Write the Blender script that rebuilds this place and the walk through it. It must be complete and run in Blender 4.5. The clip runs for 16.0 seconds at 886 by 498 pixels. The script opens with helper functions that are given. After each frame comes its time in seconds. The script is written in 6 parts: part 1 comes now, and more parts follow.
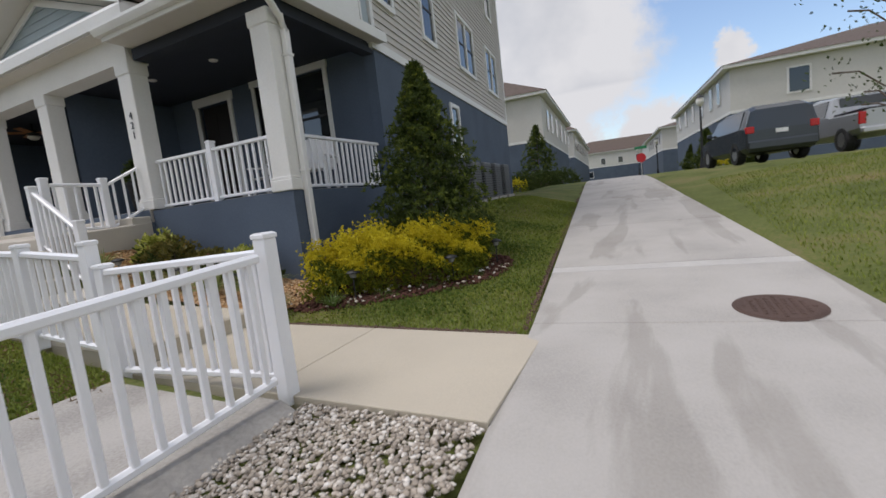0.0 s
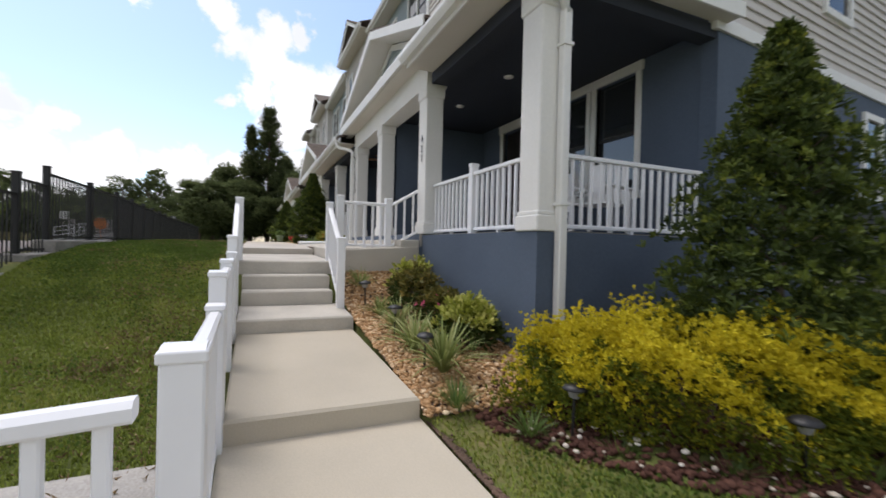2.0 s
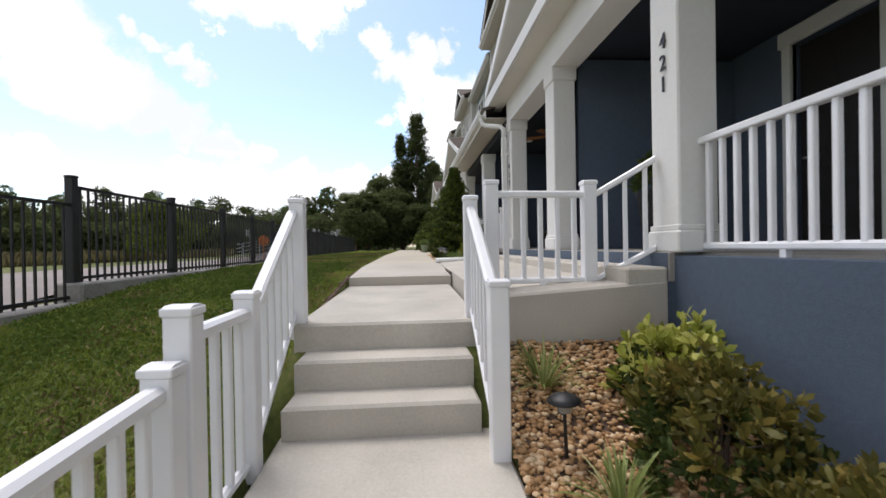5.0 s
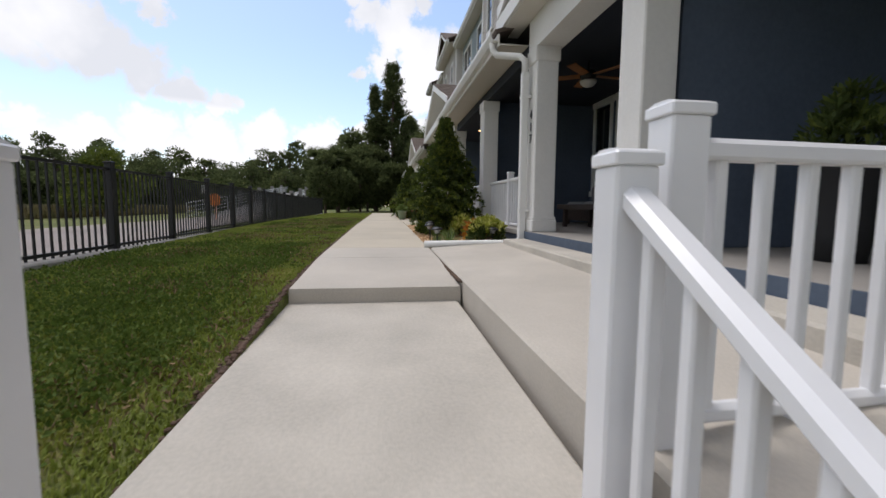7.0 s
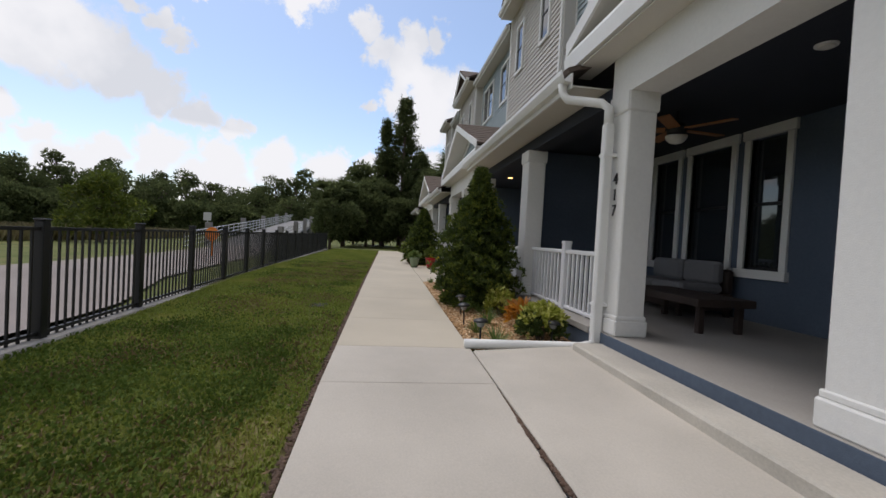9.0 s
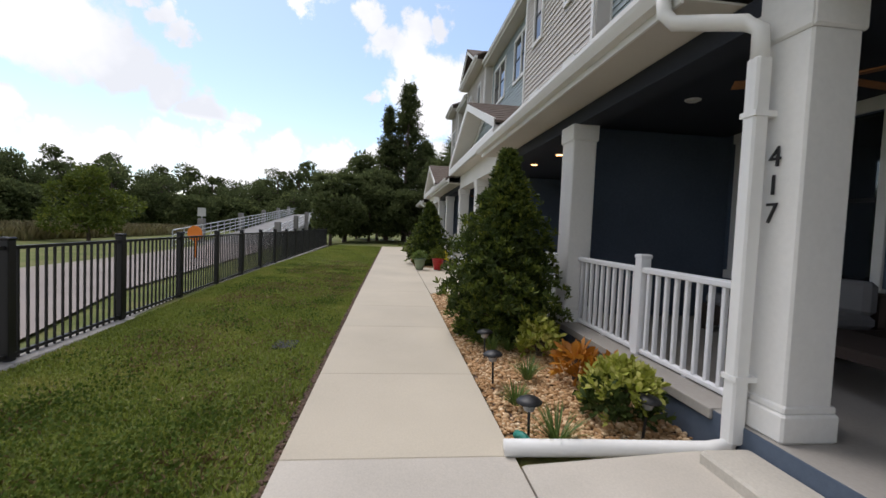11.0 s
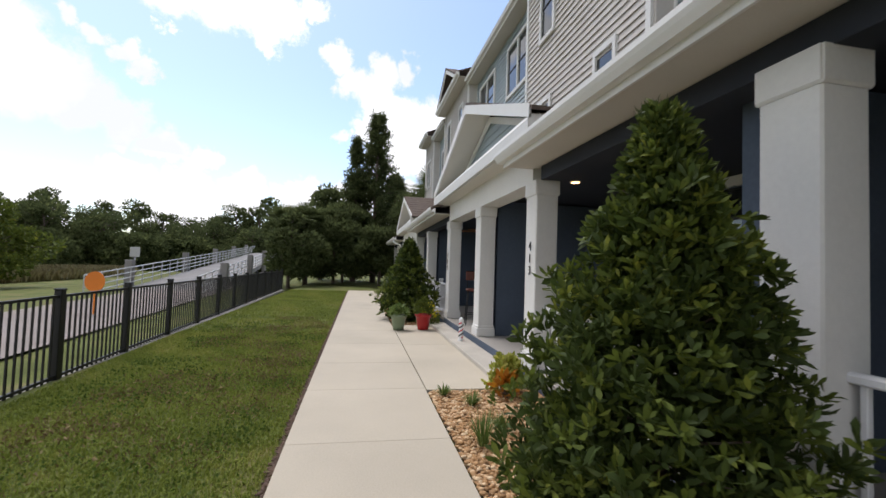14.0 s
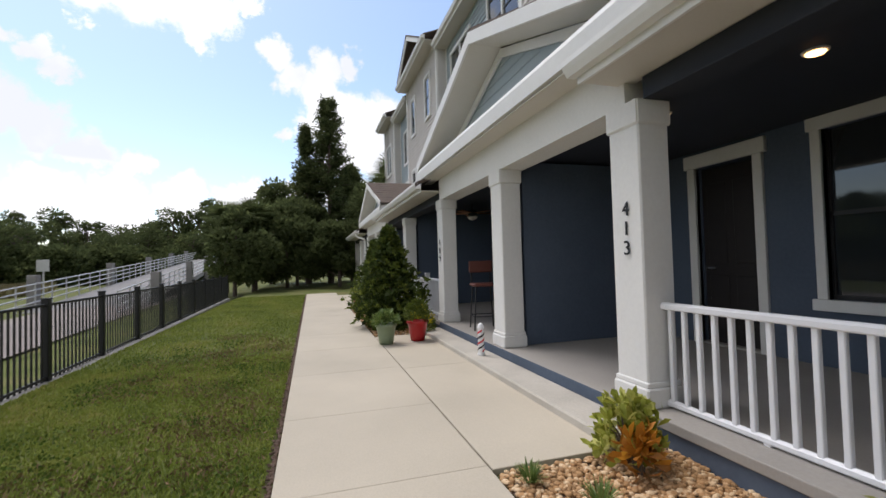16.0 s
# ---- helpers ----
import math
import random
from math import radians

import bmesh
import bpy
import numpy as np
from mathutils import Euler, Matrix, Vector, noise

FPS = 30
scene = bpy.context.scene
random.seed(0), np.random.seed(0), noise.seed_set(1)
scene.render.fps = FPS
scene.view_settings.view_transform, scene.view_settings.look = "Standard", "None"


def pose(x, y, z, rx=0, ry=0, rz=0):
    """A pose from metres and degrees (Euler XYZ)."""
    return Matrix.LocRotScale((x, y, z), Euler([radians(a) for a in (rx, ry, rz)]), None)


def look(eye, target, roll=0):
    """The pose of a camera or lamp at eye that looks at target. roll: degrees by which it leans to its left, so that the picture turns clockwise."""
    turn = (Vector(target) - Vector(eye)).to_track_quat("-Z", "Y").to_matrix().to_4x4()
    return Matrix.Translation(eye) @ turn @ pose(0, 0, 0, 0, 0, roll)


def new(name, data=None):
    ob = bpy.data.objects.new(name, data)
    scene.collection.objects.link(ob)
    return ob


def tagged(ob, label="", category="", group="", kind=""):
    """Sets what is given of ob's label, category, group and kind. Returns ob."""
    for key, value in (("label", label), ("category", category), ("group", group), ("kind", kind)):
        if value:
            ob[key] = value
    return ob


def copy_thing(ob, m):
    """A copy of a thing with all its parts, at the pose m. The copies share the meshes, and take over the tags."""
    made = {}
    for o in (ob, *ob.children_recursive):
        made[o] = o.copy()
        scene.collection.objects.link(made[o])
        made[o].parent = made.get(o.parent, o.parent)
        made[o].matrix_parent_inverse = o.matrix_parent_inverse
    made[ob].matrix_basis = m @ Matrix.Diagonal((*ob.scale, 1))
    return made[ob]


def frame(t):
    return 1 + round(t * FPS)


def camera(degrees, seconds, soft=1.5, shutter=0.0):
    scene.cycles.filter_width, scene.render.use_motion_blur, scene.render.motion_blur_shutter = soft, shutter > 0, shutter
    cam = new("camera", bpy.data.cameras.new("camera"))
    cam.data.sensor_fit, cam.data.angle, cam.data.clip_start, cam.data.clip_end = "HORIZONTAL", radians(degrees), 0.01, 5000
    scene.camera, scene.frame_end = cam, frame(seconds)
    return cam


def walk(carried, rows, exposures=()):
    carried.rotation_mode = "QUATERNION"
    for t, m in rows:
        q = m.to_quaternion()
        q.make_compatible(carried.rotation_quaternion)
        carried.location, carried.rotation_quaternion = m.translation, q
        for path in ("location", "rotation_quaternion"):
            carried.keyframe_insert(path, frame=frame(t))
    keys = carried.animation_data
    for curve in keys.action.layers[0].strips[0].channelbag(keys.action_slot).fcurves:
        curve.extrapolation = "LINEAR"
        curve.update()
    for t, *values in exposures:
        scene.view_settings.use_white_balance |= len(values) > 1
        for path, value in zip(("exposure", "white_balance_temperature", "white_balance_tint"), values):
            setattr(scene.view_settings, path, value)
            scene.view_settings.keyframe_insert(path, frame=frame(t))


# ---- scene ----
cam = camera(90.9, 16.0, shutter=0.2)
PATH = [
    (0, (-3.635, 1.366, 1.136), (-4.493, 3.159, 0.91), -6.6),
    (0.5, (-3.621, 1.878, 1.216), (-4.658, 3.583, 1.086), -1.8),
    (1, (-3.831, 2.445, 1.246), (-5.088, 3.995, 1.11), -0.5),
    (1.5, (-4.064, 2.963, 1.295), (-5.581, 4.26, 1.16), 0.1),
    (2, (-4.462, 3.355, 1.311), (-6.293, 4.159, 1.3), 1.4),
    (2.5, (-4.956, 3.672, 1.325), (-6.909, 4.104, 1.333), -1.0),
    (3, (-5.536, 3.851, 1.374), (-7.523, 4.066, 1.305), -1.7),
    (3.5, (-6.179, 3.991, 1.412), (-8.166, 4.218, 1.403), -2.0),
    (6, (-9.011, 3.949, 1.644), (-11.008, 4.055, 1.605), -0.8),
    (6.5, (-9.586, 3.932, 1.679), (-11.58, 4.073, 1.614), -2.0),
    (7, (-10.144, 3.889, 1.807), (-12.116, 4.159, 1.614), 0.5),
    (7.5, (-10.668, 3.888, 1.963), (-12.653, 4.069, 1.798), 2.5),
    (8, (-10.991, 3.772, 2.102), (-12.988, 3.871, 2.14), 0.9),
    (8.5, (-11.292, 3.692, 2.236), (-13.283, 3.881, 2.219), 0.1),
    (9, (-11.686, 3.615, 2.32), (-13.668, 3.874, 2.273), 3.2),
    (11.5, (-13.972, 3.765, 2.559), (-15.956, 4.002, 2.458), 2.1),
    (12, (-14.441, 3.73, 2.591), (-16.416, 4.041, 2.544), 0.2),
    (12.5, (-14.975, 3.719, 2.602), (-16.951, 4.029, 2.62), 1.1),
    (13, (-15.482, 3.692, 2.616), (-17.446, 4.03, 2.783), 1.2),
    (13.5, (-16.105, 3.707, 2.665), (-18.067, 4.054, 2.834), 3.2),
    (14, (-16.718, 3.697, 2.685), (-18.681, 4.071, 2.769), 1.9),
    (14.5, (-17.386, 3.725, 2.644), (-19.338, 4.156, 2.685), 1.7),
    (15, (-18.002, 3.677, 2.632), (-19.966, 4.052, 2.633), 1.5),
    (15.5, (-18.563, 3.616, 2.618), (-20.519, 4.031, 2.665), 3.1),
    (16, (-19.013, 3.442, 2.613), (-20.927, 4.019, 2.673), -1.6),
]
walk(cam, [(t, look(eye, target, roll)) for t, eye, target, roll in PATH],
     exposures=[(0, -0.10, 6300, 13), (1, -0.06, 6300, 13), (2.5, 0.20, 6300, 13), (3.5, 0.20, 6300, 13), (6, 0.14, 6300, 13), (7, -0.08, 6300, 13), (8, -0.15, 6300, 13), (9, -0.27, 6300, 13), (11.5, 0.12, 6300, 13), (12.5, 0.21, 6300, 13), (14.5, 0.17, 6300, 13), (16, 0.12, 6300, 13)])

# ---- world, sun, exposure ----
def sky_dir(az, el):
    a, e = radians(az), radians(el)
    return (-math.cos(a) * math.cos(e), math.sin(a) * math.cos(e), math.sin(e))


def build_world():
    w = bpy.data.worlds.new("world")
    scene.world = w
    w.use_nodes = True
    nt = w.node_tree
    nt.nodes.clear()
    N, L = nt.nodes.new, nt.links.new
    out, bg = N("ShaderNodeOutputWorld"), N("ShaderNodeBackground")
    sky = N("ShaderNodeTexSky")
    sky.sky_type, sky.sun_disc = "NISHITA", False
    sky.sun_elevation, sky.sun_rotation = radians(SUN_EL), radians(SUN_ROT)
    sky.air_density, sky.dust_density, sky.ozone_density = 1.0, 1.1, 1.6
    tc = N("ShaderNodeTexCoord")
    n1 = N("ShaderNodeTexNoise")
    n1.inputs["Scale"].default_value, n1.inputs["Detail"].default_value, n1.inputs["Roughness"].default_value = 11.0, 10.0, 0.62
    L(tc.outputs["Generated"], n1.inputs["Vector"])
    sub = N("ShaderNodeVectorMath")
    sub.operation = "SUBTRACT"
    L(n1.outputs["Color"], sub.inputs[0])
    sub.inputs[1].default_value = (0.5, 0.5, 0.5)
    scl = N("ShaderNodeVectorMath")
    scl.operation = "SCALE"
    L(sub.outputs[0], scl.inputs[0])
    scl.inputs["Scale"].default_value = 0.14
    add = N("ShaderNodeVectorMath")
    L(tc.outputs["Generated"], add.inputs[0])
    L(scl.outputs[0], add.inputs[1])
    last = None
    for az, el, r in CLOUDS:
        d = N("ShaderNodeVectorMath")
        d.operation = "DISTANCE"
        L(add.outputs[0], d.inputs[0])
        d.inputs[1].default_value = sky_dir(az, el)
        m = N("ShaderNodeMapRange")
        m.interpolation_type = "SMOOTHSTEP"
        m.inputs["From Min"].default_value, m.inputs["From Max"].default_value = r * 1.12 + 0.004, r * 0.80 - 0.002
        L(d.outputs["Value"], m.inputs["Value"])
        if last is None:
            last = m.outputs[0]
        else:
            mx = N("ShaderNodeMath")
            mx.operation = "MAXIMUM"
            L(last, mx.inputs[0])
            L(m.outputs[0], mx.inputs[1])
            last = mx.outputs[0]
    shade = N("ShaderNodeTexNoise")
    shade.inputs["Scale"].default_value, shade.inputs["Detail"].default_value = 3.6, 8.0
    L(tc.outputs["Generated"], shade.inputs["Vector"])
    ramp = N("ShaderNodeValToRGB")
    ramp.color_ramp.elements[0].position, ramp.color_ramp.elements[1].position = 0.38, 0.54
    ramp.color_ramp.elements[0].color, ramp.color_ramp.elements[1].color = (*CLOUD_LOW, 1), (*CLOUD_HIGH, 1)
    up = N("ShaderNodeSeparateXYZ")
    L(tc.outputs["Generated"], up.inputs[0])
    haze = N("ShaderNodeMapRange")
    haze.inputs["From Min"].default_value, haze.inputs["From Max"].default_value = 0.14, 0.24
    haze.inputs["To Min"].default_value, haze.inputs["To Max"].default_value = 1.0, 0.0
    L(up.outputs["Z"], haze.inputs["Value"])
    pale = N("ShaderNodeMath")
    pale.operation = "MAXIMUM"
    L(shade.outputs["Fac"], pale.inputs[0])
    L(haze.outputs[0], pale.inputs[1])
    L(pale.outputs[0], ramp.inputs["Fac"])
    mul = N("ShaderNodeMix")
    mul.data_type = "RGBA"
    mul.blend_type = "MULTIPLY"
    mul.inputs["Factor"].default_value = 1.0
    L(sky.outputs[0], mul.inputs["A"])
    mul.inputs["B"].default_value = (*SKY_GAIN, 1)
    mix = N("ShaderNodeMix")
    mix.data_type = "RGBA"
    L(last, mix.inputs["Factor"])
    L(mul.outputs["Result"], mix.inputs["A"])
    glare = N("ShaderNodeMapRange")
    glare.inputs["From Min"].default_value, glare.inputs["From Max"].default_value = -0.75, -0.15
    glare.inputs["To Min"].default_value, glare.inputs["To Max"].default_value = 1.0, 0.72
    L(up.outputs["X"], glare.inputs["Value"])
    lit = N("ShaderNodeVectorMath")
    lit.operation = "SCALE"
    L(ramp.outputs["Color"], lit.inputs[0])
    L(glare.outputs[0], lit.inputs["Scale"])
    L(lit.outputs[0], mix.inputs["B"])
    L(mix.outputs["Result"], bg.inputs["Color"])
    bg.inputs["Strength"].default_value = 0.13
    L(bg.outputs[0], out.inputs[0])


SUN_EL, SUN_ROT = 66.0, 235.0
SKY_GAIN = (1.66, 1.60, 1.52)
CLOUD_LOW, CLOUD_HIGH = (6.5, 6.65, 6.9), (8.4, 8.35, 8.3)
CLOUDS = [(-44, 25, 0.10), (-40, 22, 0.085), (-37, 18.5, 0.078), (-33.5, 17, 0.070), (-30, 15.2, 0.056), (-26, 13.8, 0.046), (-22, 12.8, 0.036), (-18.8, 11.8, 0.028),
          (-31.6, 23, 0.018), (-29.5, 21.5, 0.024), (-27, 20.4, 0.024), (-24.8, 19.6, 0.020), (-23, 28.6, 0.05), (-18, 29.4, 0.062), (-13.5, 28.8, 0.058), (-10, 28, 0.042), (-12, 26.2, 0.03), (-22.3, 24.2, 0.014), (-6.6, 29.6, 0.022),
          (-4.2, 25, 0.030), (-2.4, 22.4, 0.034), (2.2, 24.6, 0.036), (5.6, 25, 0.026), (1.5, 21, 0.050), (5, 19, 0.056), (9, 17.5, 0.056), (0, 17.4, 0.034), (4, 14.6, 0.058), (10.5, 13.5, 0.075), (-2.6, 16.3, 0.018),
          (-43, 9.2, 0.036), (-39, 8.6, 0.036), (-35, 7.6, 0.030), (-31, 6.8, 0.030), (-26, 7.2, 0.05), (-20, 7.9, 0.046), (-14, 8.2, 0.05), (-8, 8.2, 0.046), (-2, 7.6, 0.05), (4, 8, 0.06), (-33, 3.5, 0.07), (-20, 3.5, 0.08), (-6, 3.5, 0.08),
          (-64, 30, 0.28), (64, 32, 0.36), (82, 15, 0.17), (96, 26, 0.13), (60, 12, 0.13), (114, 44, 0.3), (99, 11.5, 0.035), (92, 3, 0.10), (80, 5, 0.10), (112, 4, 0.06),
          (0, 62, 0.28), (-100, 40, 0.45), (180, 40, 0.55), (150, 12, 0.3), (-140, 12, 0.35), (-80, 12, 0.3)]
build_world()
sun = new("sun", bpy.data.lights.new("sun", "SUN"))
sun.data.energy, sun.data.angle, sun.data.color = 2.0, radians(26), (1.0, 0.95, 0.88)
sun.matrix_world = look((0, 0, 30), (8.3, 5.8, 30 - 22.8))


# ---- materials ----
def material(name, base, rough=0.8, metal=0.0, var=0.12, grain=60.0, blotch=1.6, bump=0.12, bump_scale=120.0, second=None, fac2=0.5,
             rand=0.0, island=0.0, spec=0.5, trans=0.0, stretch=None):
    """A surface with fine grain, large stains and relief."""
    m = bpy.data.materials.new(name)
    m.use_nodes = True
    nt = m.node_tree
    N, L = nt.nodes.new, nt.links.new
    b = nt.nodes["Principled BSDF"]
    b.inputs["Roughness"].default_value, b.inputs["Metallic"].default_value = rough, metal
    b.inputs["Specular IOR Level"].default_value = spec
    co = N("ShaderNodeNewGeometry").outputs["Position"]
    fine, big = N("ShaderNodeTexNoise"), N("ShaderNodeTexNoise")
    for n, s, d in ((fine, grain, 4.0), (big, blotch, 6.0)):
        n.inputs["Scale"].default_value, n.inputs["Detail"].default_value = s, d
        L(co, n.inputs["Vector"])
    if stretch:
        mp = N("ShaderNodeMapping")
        mp.inputs["Scale"].default_value = stretch
        L(co, mp.inputs["Vector"])
        L(mp.outputs[0], big.inputs["Vector"])
    add = N("ShaderNodeMath")
    add.operation = "MULTIPLY_ADD"
    L(fine.outputs["Fac"], add.inputs[0])
    add.inputs[1].default_value = 0.6
    L(big.outputs["Fac"], add.inputs[2])
    val = add.outputs[0]
    if rand or island:
        src = N("ShaderNodeObjectInfo").outputs["Random"] if rand else N("ShaderNodeNewGeometry").outputs["Random Per Island"]
        ma = N("ShaderNodeMath")
        ma.operation = "MULTIPLY_ADD"
        L(src, ma.inputs[0])
        ma.inputs[1].default_value = rand or island
        L(val, ma.inputs[2])
        val = ma.outputs[0]
    mr = N("ShaderNodeMapRange")
    mr.inputs["From Min"].default_value, mr.inputs["From Max"].default_value = 0.5, 1.1 + (rand or island)
    L(val, mr.inputs["Value"])
    ramp = N("ShaderNodeValToRGB")
    lo = tuple(c * (1 - var) for c in base)
    hi = tuple(min(1, c * (1 + var)) for c in base)
    if second:
        hi = second
    ramp.color_ramp.elements[0].color, ramp.color_ramp.elements[1].color = (*lo, 1), (*hi, 1)
    if second:
        e = ramp.color_ramp.elements.new(fac2)
        e.color = (*base, 1)
    L(mr.outputs[0], ramp.inputs["Fac"])
    L(ramp.outputs["Color"], b.inputs["Base Color"])
    if bump:
        bn, bm_ = N("ShaderNodeTexNoise"), N("ShaderNodeBump")
        bn.inputs["Scale"].default_value, bn.inputs["Detail"].default_value = bump_scale, 5.0
        L(co, bn.inputs["Vector"])
        bm_.inputs["Strength"].default_value, bm_.inputs["Distance"].default_value = bump, 0.01
        L(bn.outputs["Fac"], bm_.inputs["Height"])
        L(bm_.outputs[0], b.inputs["Normal"])
    if trans:
        out = nt.nodes["Material Output"]
        tr, mx = N("ShaderNodeBsdfTranslucent"), N("ShaderNodeMixShader")
        L(ramp.outputs["Color"], tr.inputs["Color"])
        mx.inputs[0].default_value = trans
        L(b.outputs[0], mx.inputs[1])
        L(tr.outputs[0], mx.inputs[2])
        L(mx.outputs[0], out.inputs["Surface"])
    return m


def glass_material(name, tint=(0.02, 0.025, 0.03), rough=0.03):
    """Dark window glass that mirrors the sky."""
    m = bpy.data.materials.new(name)
    m.use_nodes = True
    b = m.node_tree.nodes["Principled BSDF"]
    b.inputs["Base Color"].default_value = (*tint, 1)
    b.inputs["Roughness"].default_value, b.inputs["IOR"].default_value = rough, 1.7
    return m


def glow(name, colour, strength):
    m = bpy.data.materials.new(name)
    m.use_nodes = True
    b = m.node_tree.nodes["Principled BSDF"]
    b.inputs["Emission Color"].default_value = (*colour, 1)
    b.inputs["Emission Strength"].default_value = strength
    return m


WALK = material("beige_concrete", (0.465, 0.413, 0.325), 0.88, var=0.14, grain=90, blotch=0.9, bump=0.10, rand=0.12)
PALE = material("pale_grey_concrete", (0.475, 0.435, 0.375), 0.88, var=0.16, grain=90, blotch=1.4, bump=0.12, rand=0.10)
STEP = material("step_concrete", (0.475, 0.44, 0.38), 0.9, var=0.2, grain=60, blotch=2.2, bump=0.2, rand=0.1)
RISER = material("worn_grey_concrete", (0.33, 0.31, 0.28), 0.92, var=0.28, grain=40, blotch=3.0, bump=0.3)
DRIVE = material("grey_concrete", (0.40, 0.375, 0.34), 0.85, var=0.42, grain=70, blotch=1.5, bump=0.14, rand=0.10, stretch=(1.3, 0.30, 1.0), second=(0.46, 0.435, 0.40), fac2=0.5)
LANE = material("stained_lane_concrete", (0.42, 0.395, 0.36), 0.85, var=0.22, grain=70, blotch=1.5, bump=0.14, rand=0.08, second=(0.47, 0.445, 0.41), fac2=0.5)
PORCH = material("porch_concrete", (0.335, 0.312, 0.28), 0.75, var=0.12, grain=50, blotch=1.5, bump=0.08)
STUCCO = material("white_stucco", (0.72, 0.71, 0.68), 0.9, var=0.06, grain=30, blotch=1.1, bump=0.16, bump_scale=130)
SLATE = material("slate_blue_stucco", (0.088, 0.113, 0.155), 0.88, var=0.16, grain=30, blotch=1.0, bump=0.18, bump_scale=130, spec=0.3)
DARKBEAM = material("dark_slate_paint", (0.030, 0.035, 0.048), 0.75, var=0.1, grain=30, bump=0.05, spec=0.3)
TRIM = material("white_trim_paint", (0.74, 0.735, 0.71), 0.55, var=0.04, grain=20, blotch=2, bump=0.03)
VINYL = material("white_vinyl", (0.80, 0.80, 0.81), 0.34, var=0.035, grain=8, blotch=3, bump=0.02, bump_scale=20)
SOFFIT = material("cream_soffit", (0.62, 0.59, 0.53), 0.7, var=0.05, bump=0.03)
BEIGE = material("beige_siding", (0.545, 0.515, 0.483), 0.75, var=0.06, grain=25, blotch=2, bump=0.05, rand=0.1)
GREYSIDE = material("blue_grey_siding", (0.36, 0.42, 0.455), 0.75, var=0.06, grain=25, blotch=2, bump=0.05, rand=0.1)
SHINGLE = material("brown_shingle", (0.105, 0.078, 0.062), 0.95, var=0.35, grain=45, blotch=4, bump=0.5, bump_scale=60, island=0.3)
GLASS = glass_material("window_glass")
BLIND = material("drawn_blind", (0.5, 0.5, 0.48), 0.8, bump=0.0)
BLACK = material("black_metal", (0.008, 0.008, 0.009), 0.5, metal=0.0, var=0.2, grain=40, bump=0.05)
DOORM = material("dark_door_paint", (0.014, 0.011, 0.011), 0.45, var=0.2, grain=20, bump=0.05)
ROOMM = material("painted_dim_interior", (0.06, 0.055, 0.05), 0.9)
GRASSM = material("grass_blade", (0.205, 0.255, 0.040), 0.75, var=0.55, grain=5.0, blotch=0.9, bump=0, second=(0.34, 0.30, 0.085), fac2=0.55, island=0.45, trans=0.35, spec=0.25)
TURF = material("turf_ground", (0.115, 0.135, 0.036), 0.95, var=0.5, grain=22, blotch=0.9, bump=0.8, bump_scale=30, second=(0.20, 0.155, 0.075), fac2=0.5, spec=0.2)
FIELD = material("far_field_grass", (0.17, 0.23, 0.05), 0.95, var=0.3, grain=2, blotch=0.08, bump=0.3, bump_scale=4, second=(0.27, 0.26, 0.11))
SOIL = material("dark_soil", (0.10, 0.062, 0.042), 0.95, var=0.4, grain=40, blotch=5, bump=0.7, bump_scale=60)
MULCH = material("red_brown_mulch", (0.075, 0.034, 0.024), 0.95, var=0.45, grain=30, bump=0.6, bump_scale=50, island=0.9, second=(0.13, 0.062, 0.042), spec=0.2)
STONE = material("tan_river_stone", (0.46, 0.27, 0.125), 0.8, var=0.5, grain=20, blotch=9, bump=0.2, bump_scale=40, second=(0.80, 0.64, 0.43), fac2=0.55, island=1.6, spec=0.3)
WSTONE = material("pale_gravel", (0.42, 0.36, 0.29), 0.8, var=0.5, grain=20, blotch=9, bump=0.25, bump_scale=40, second=(0.80, 0.76, 0.70), fac2=0.5, island=1.6)
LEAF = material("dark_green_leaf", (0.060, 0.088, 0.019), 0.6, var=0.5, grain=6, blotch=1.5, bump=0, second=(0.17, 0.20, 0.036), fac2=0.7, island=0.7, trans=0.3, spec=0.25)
LEAFNEW = material("fresh_green_leaf", (0.115, 0.150, 0.024), 0.6, var=0.4, grain=6, blotch=1.5, bump=0, second=(0.32, 0.32, 0.05), fac2=0.65, island=0.7, trans=0.35, spec=0.25)
PINELEAF = material("far_green_leaf", (0.105, 0.130, 0.052), 0.8, var=0.45, grain=1.2, blotch=0.3, bump=0, second=(0.24, 0.26, 0.10), fac2=0.65, island=0.6, trans=0.55, spec=0.1)
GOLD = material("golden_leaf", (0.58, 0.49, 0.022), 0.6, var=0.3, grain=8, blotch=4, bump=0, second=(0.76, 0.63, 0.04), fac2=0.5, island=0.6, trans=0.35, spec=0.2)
GOLDLOW = material("olive_shade_leaf", (0.115, 0.15, 0.016), 0.65, var=0.4, grain=8, blotch=4, bump=0, second=(0.42, 0.36, 0.02), island=0.8, trans=0.3, spec=0.2)
VARIEG = material("variegated_leaf", (0.32, 0.35, 0.05), 0.55, var=0.6, grain=30, blotch=5, bump=0, second=(0.78, 0.72, 0.26), fac2=0.5, island=0.9, trans=0.3, spec=0.25)
ORANGE = material("orange_croton_leaf", (0.50, 0.20, 0.02), 0.5, var=0.5, grain=20, blotch=5, bump=0, second=(0.72, 0.42, 0.04), fac2=0.6, island=0.9, trans=0.25)
STRAP = material("striped_strap_leaf", (0.25, 0.30, 0.09), 0.55, var=0.4, grain=10, bump=0, second=(0.72, 0.70, 0.40), fac2=0.6, rand=0.9, trans=0.25, spec=0.25)
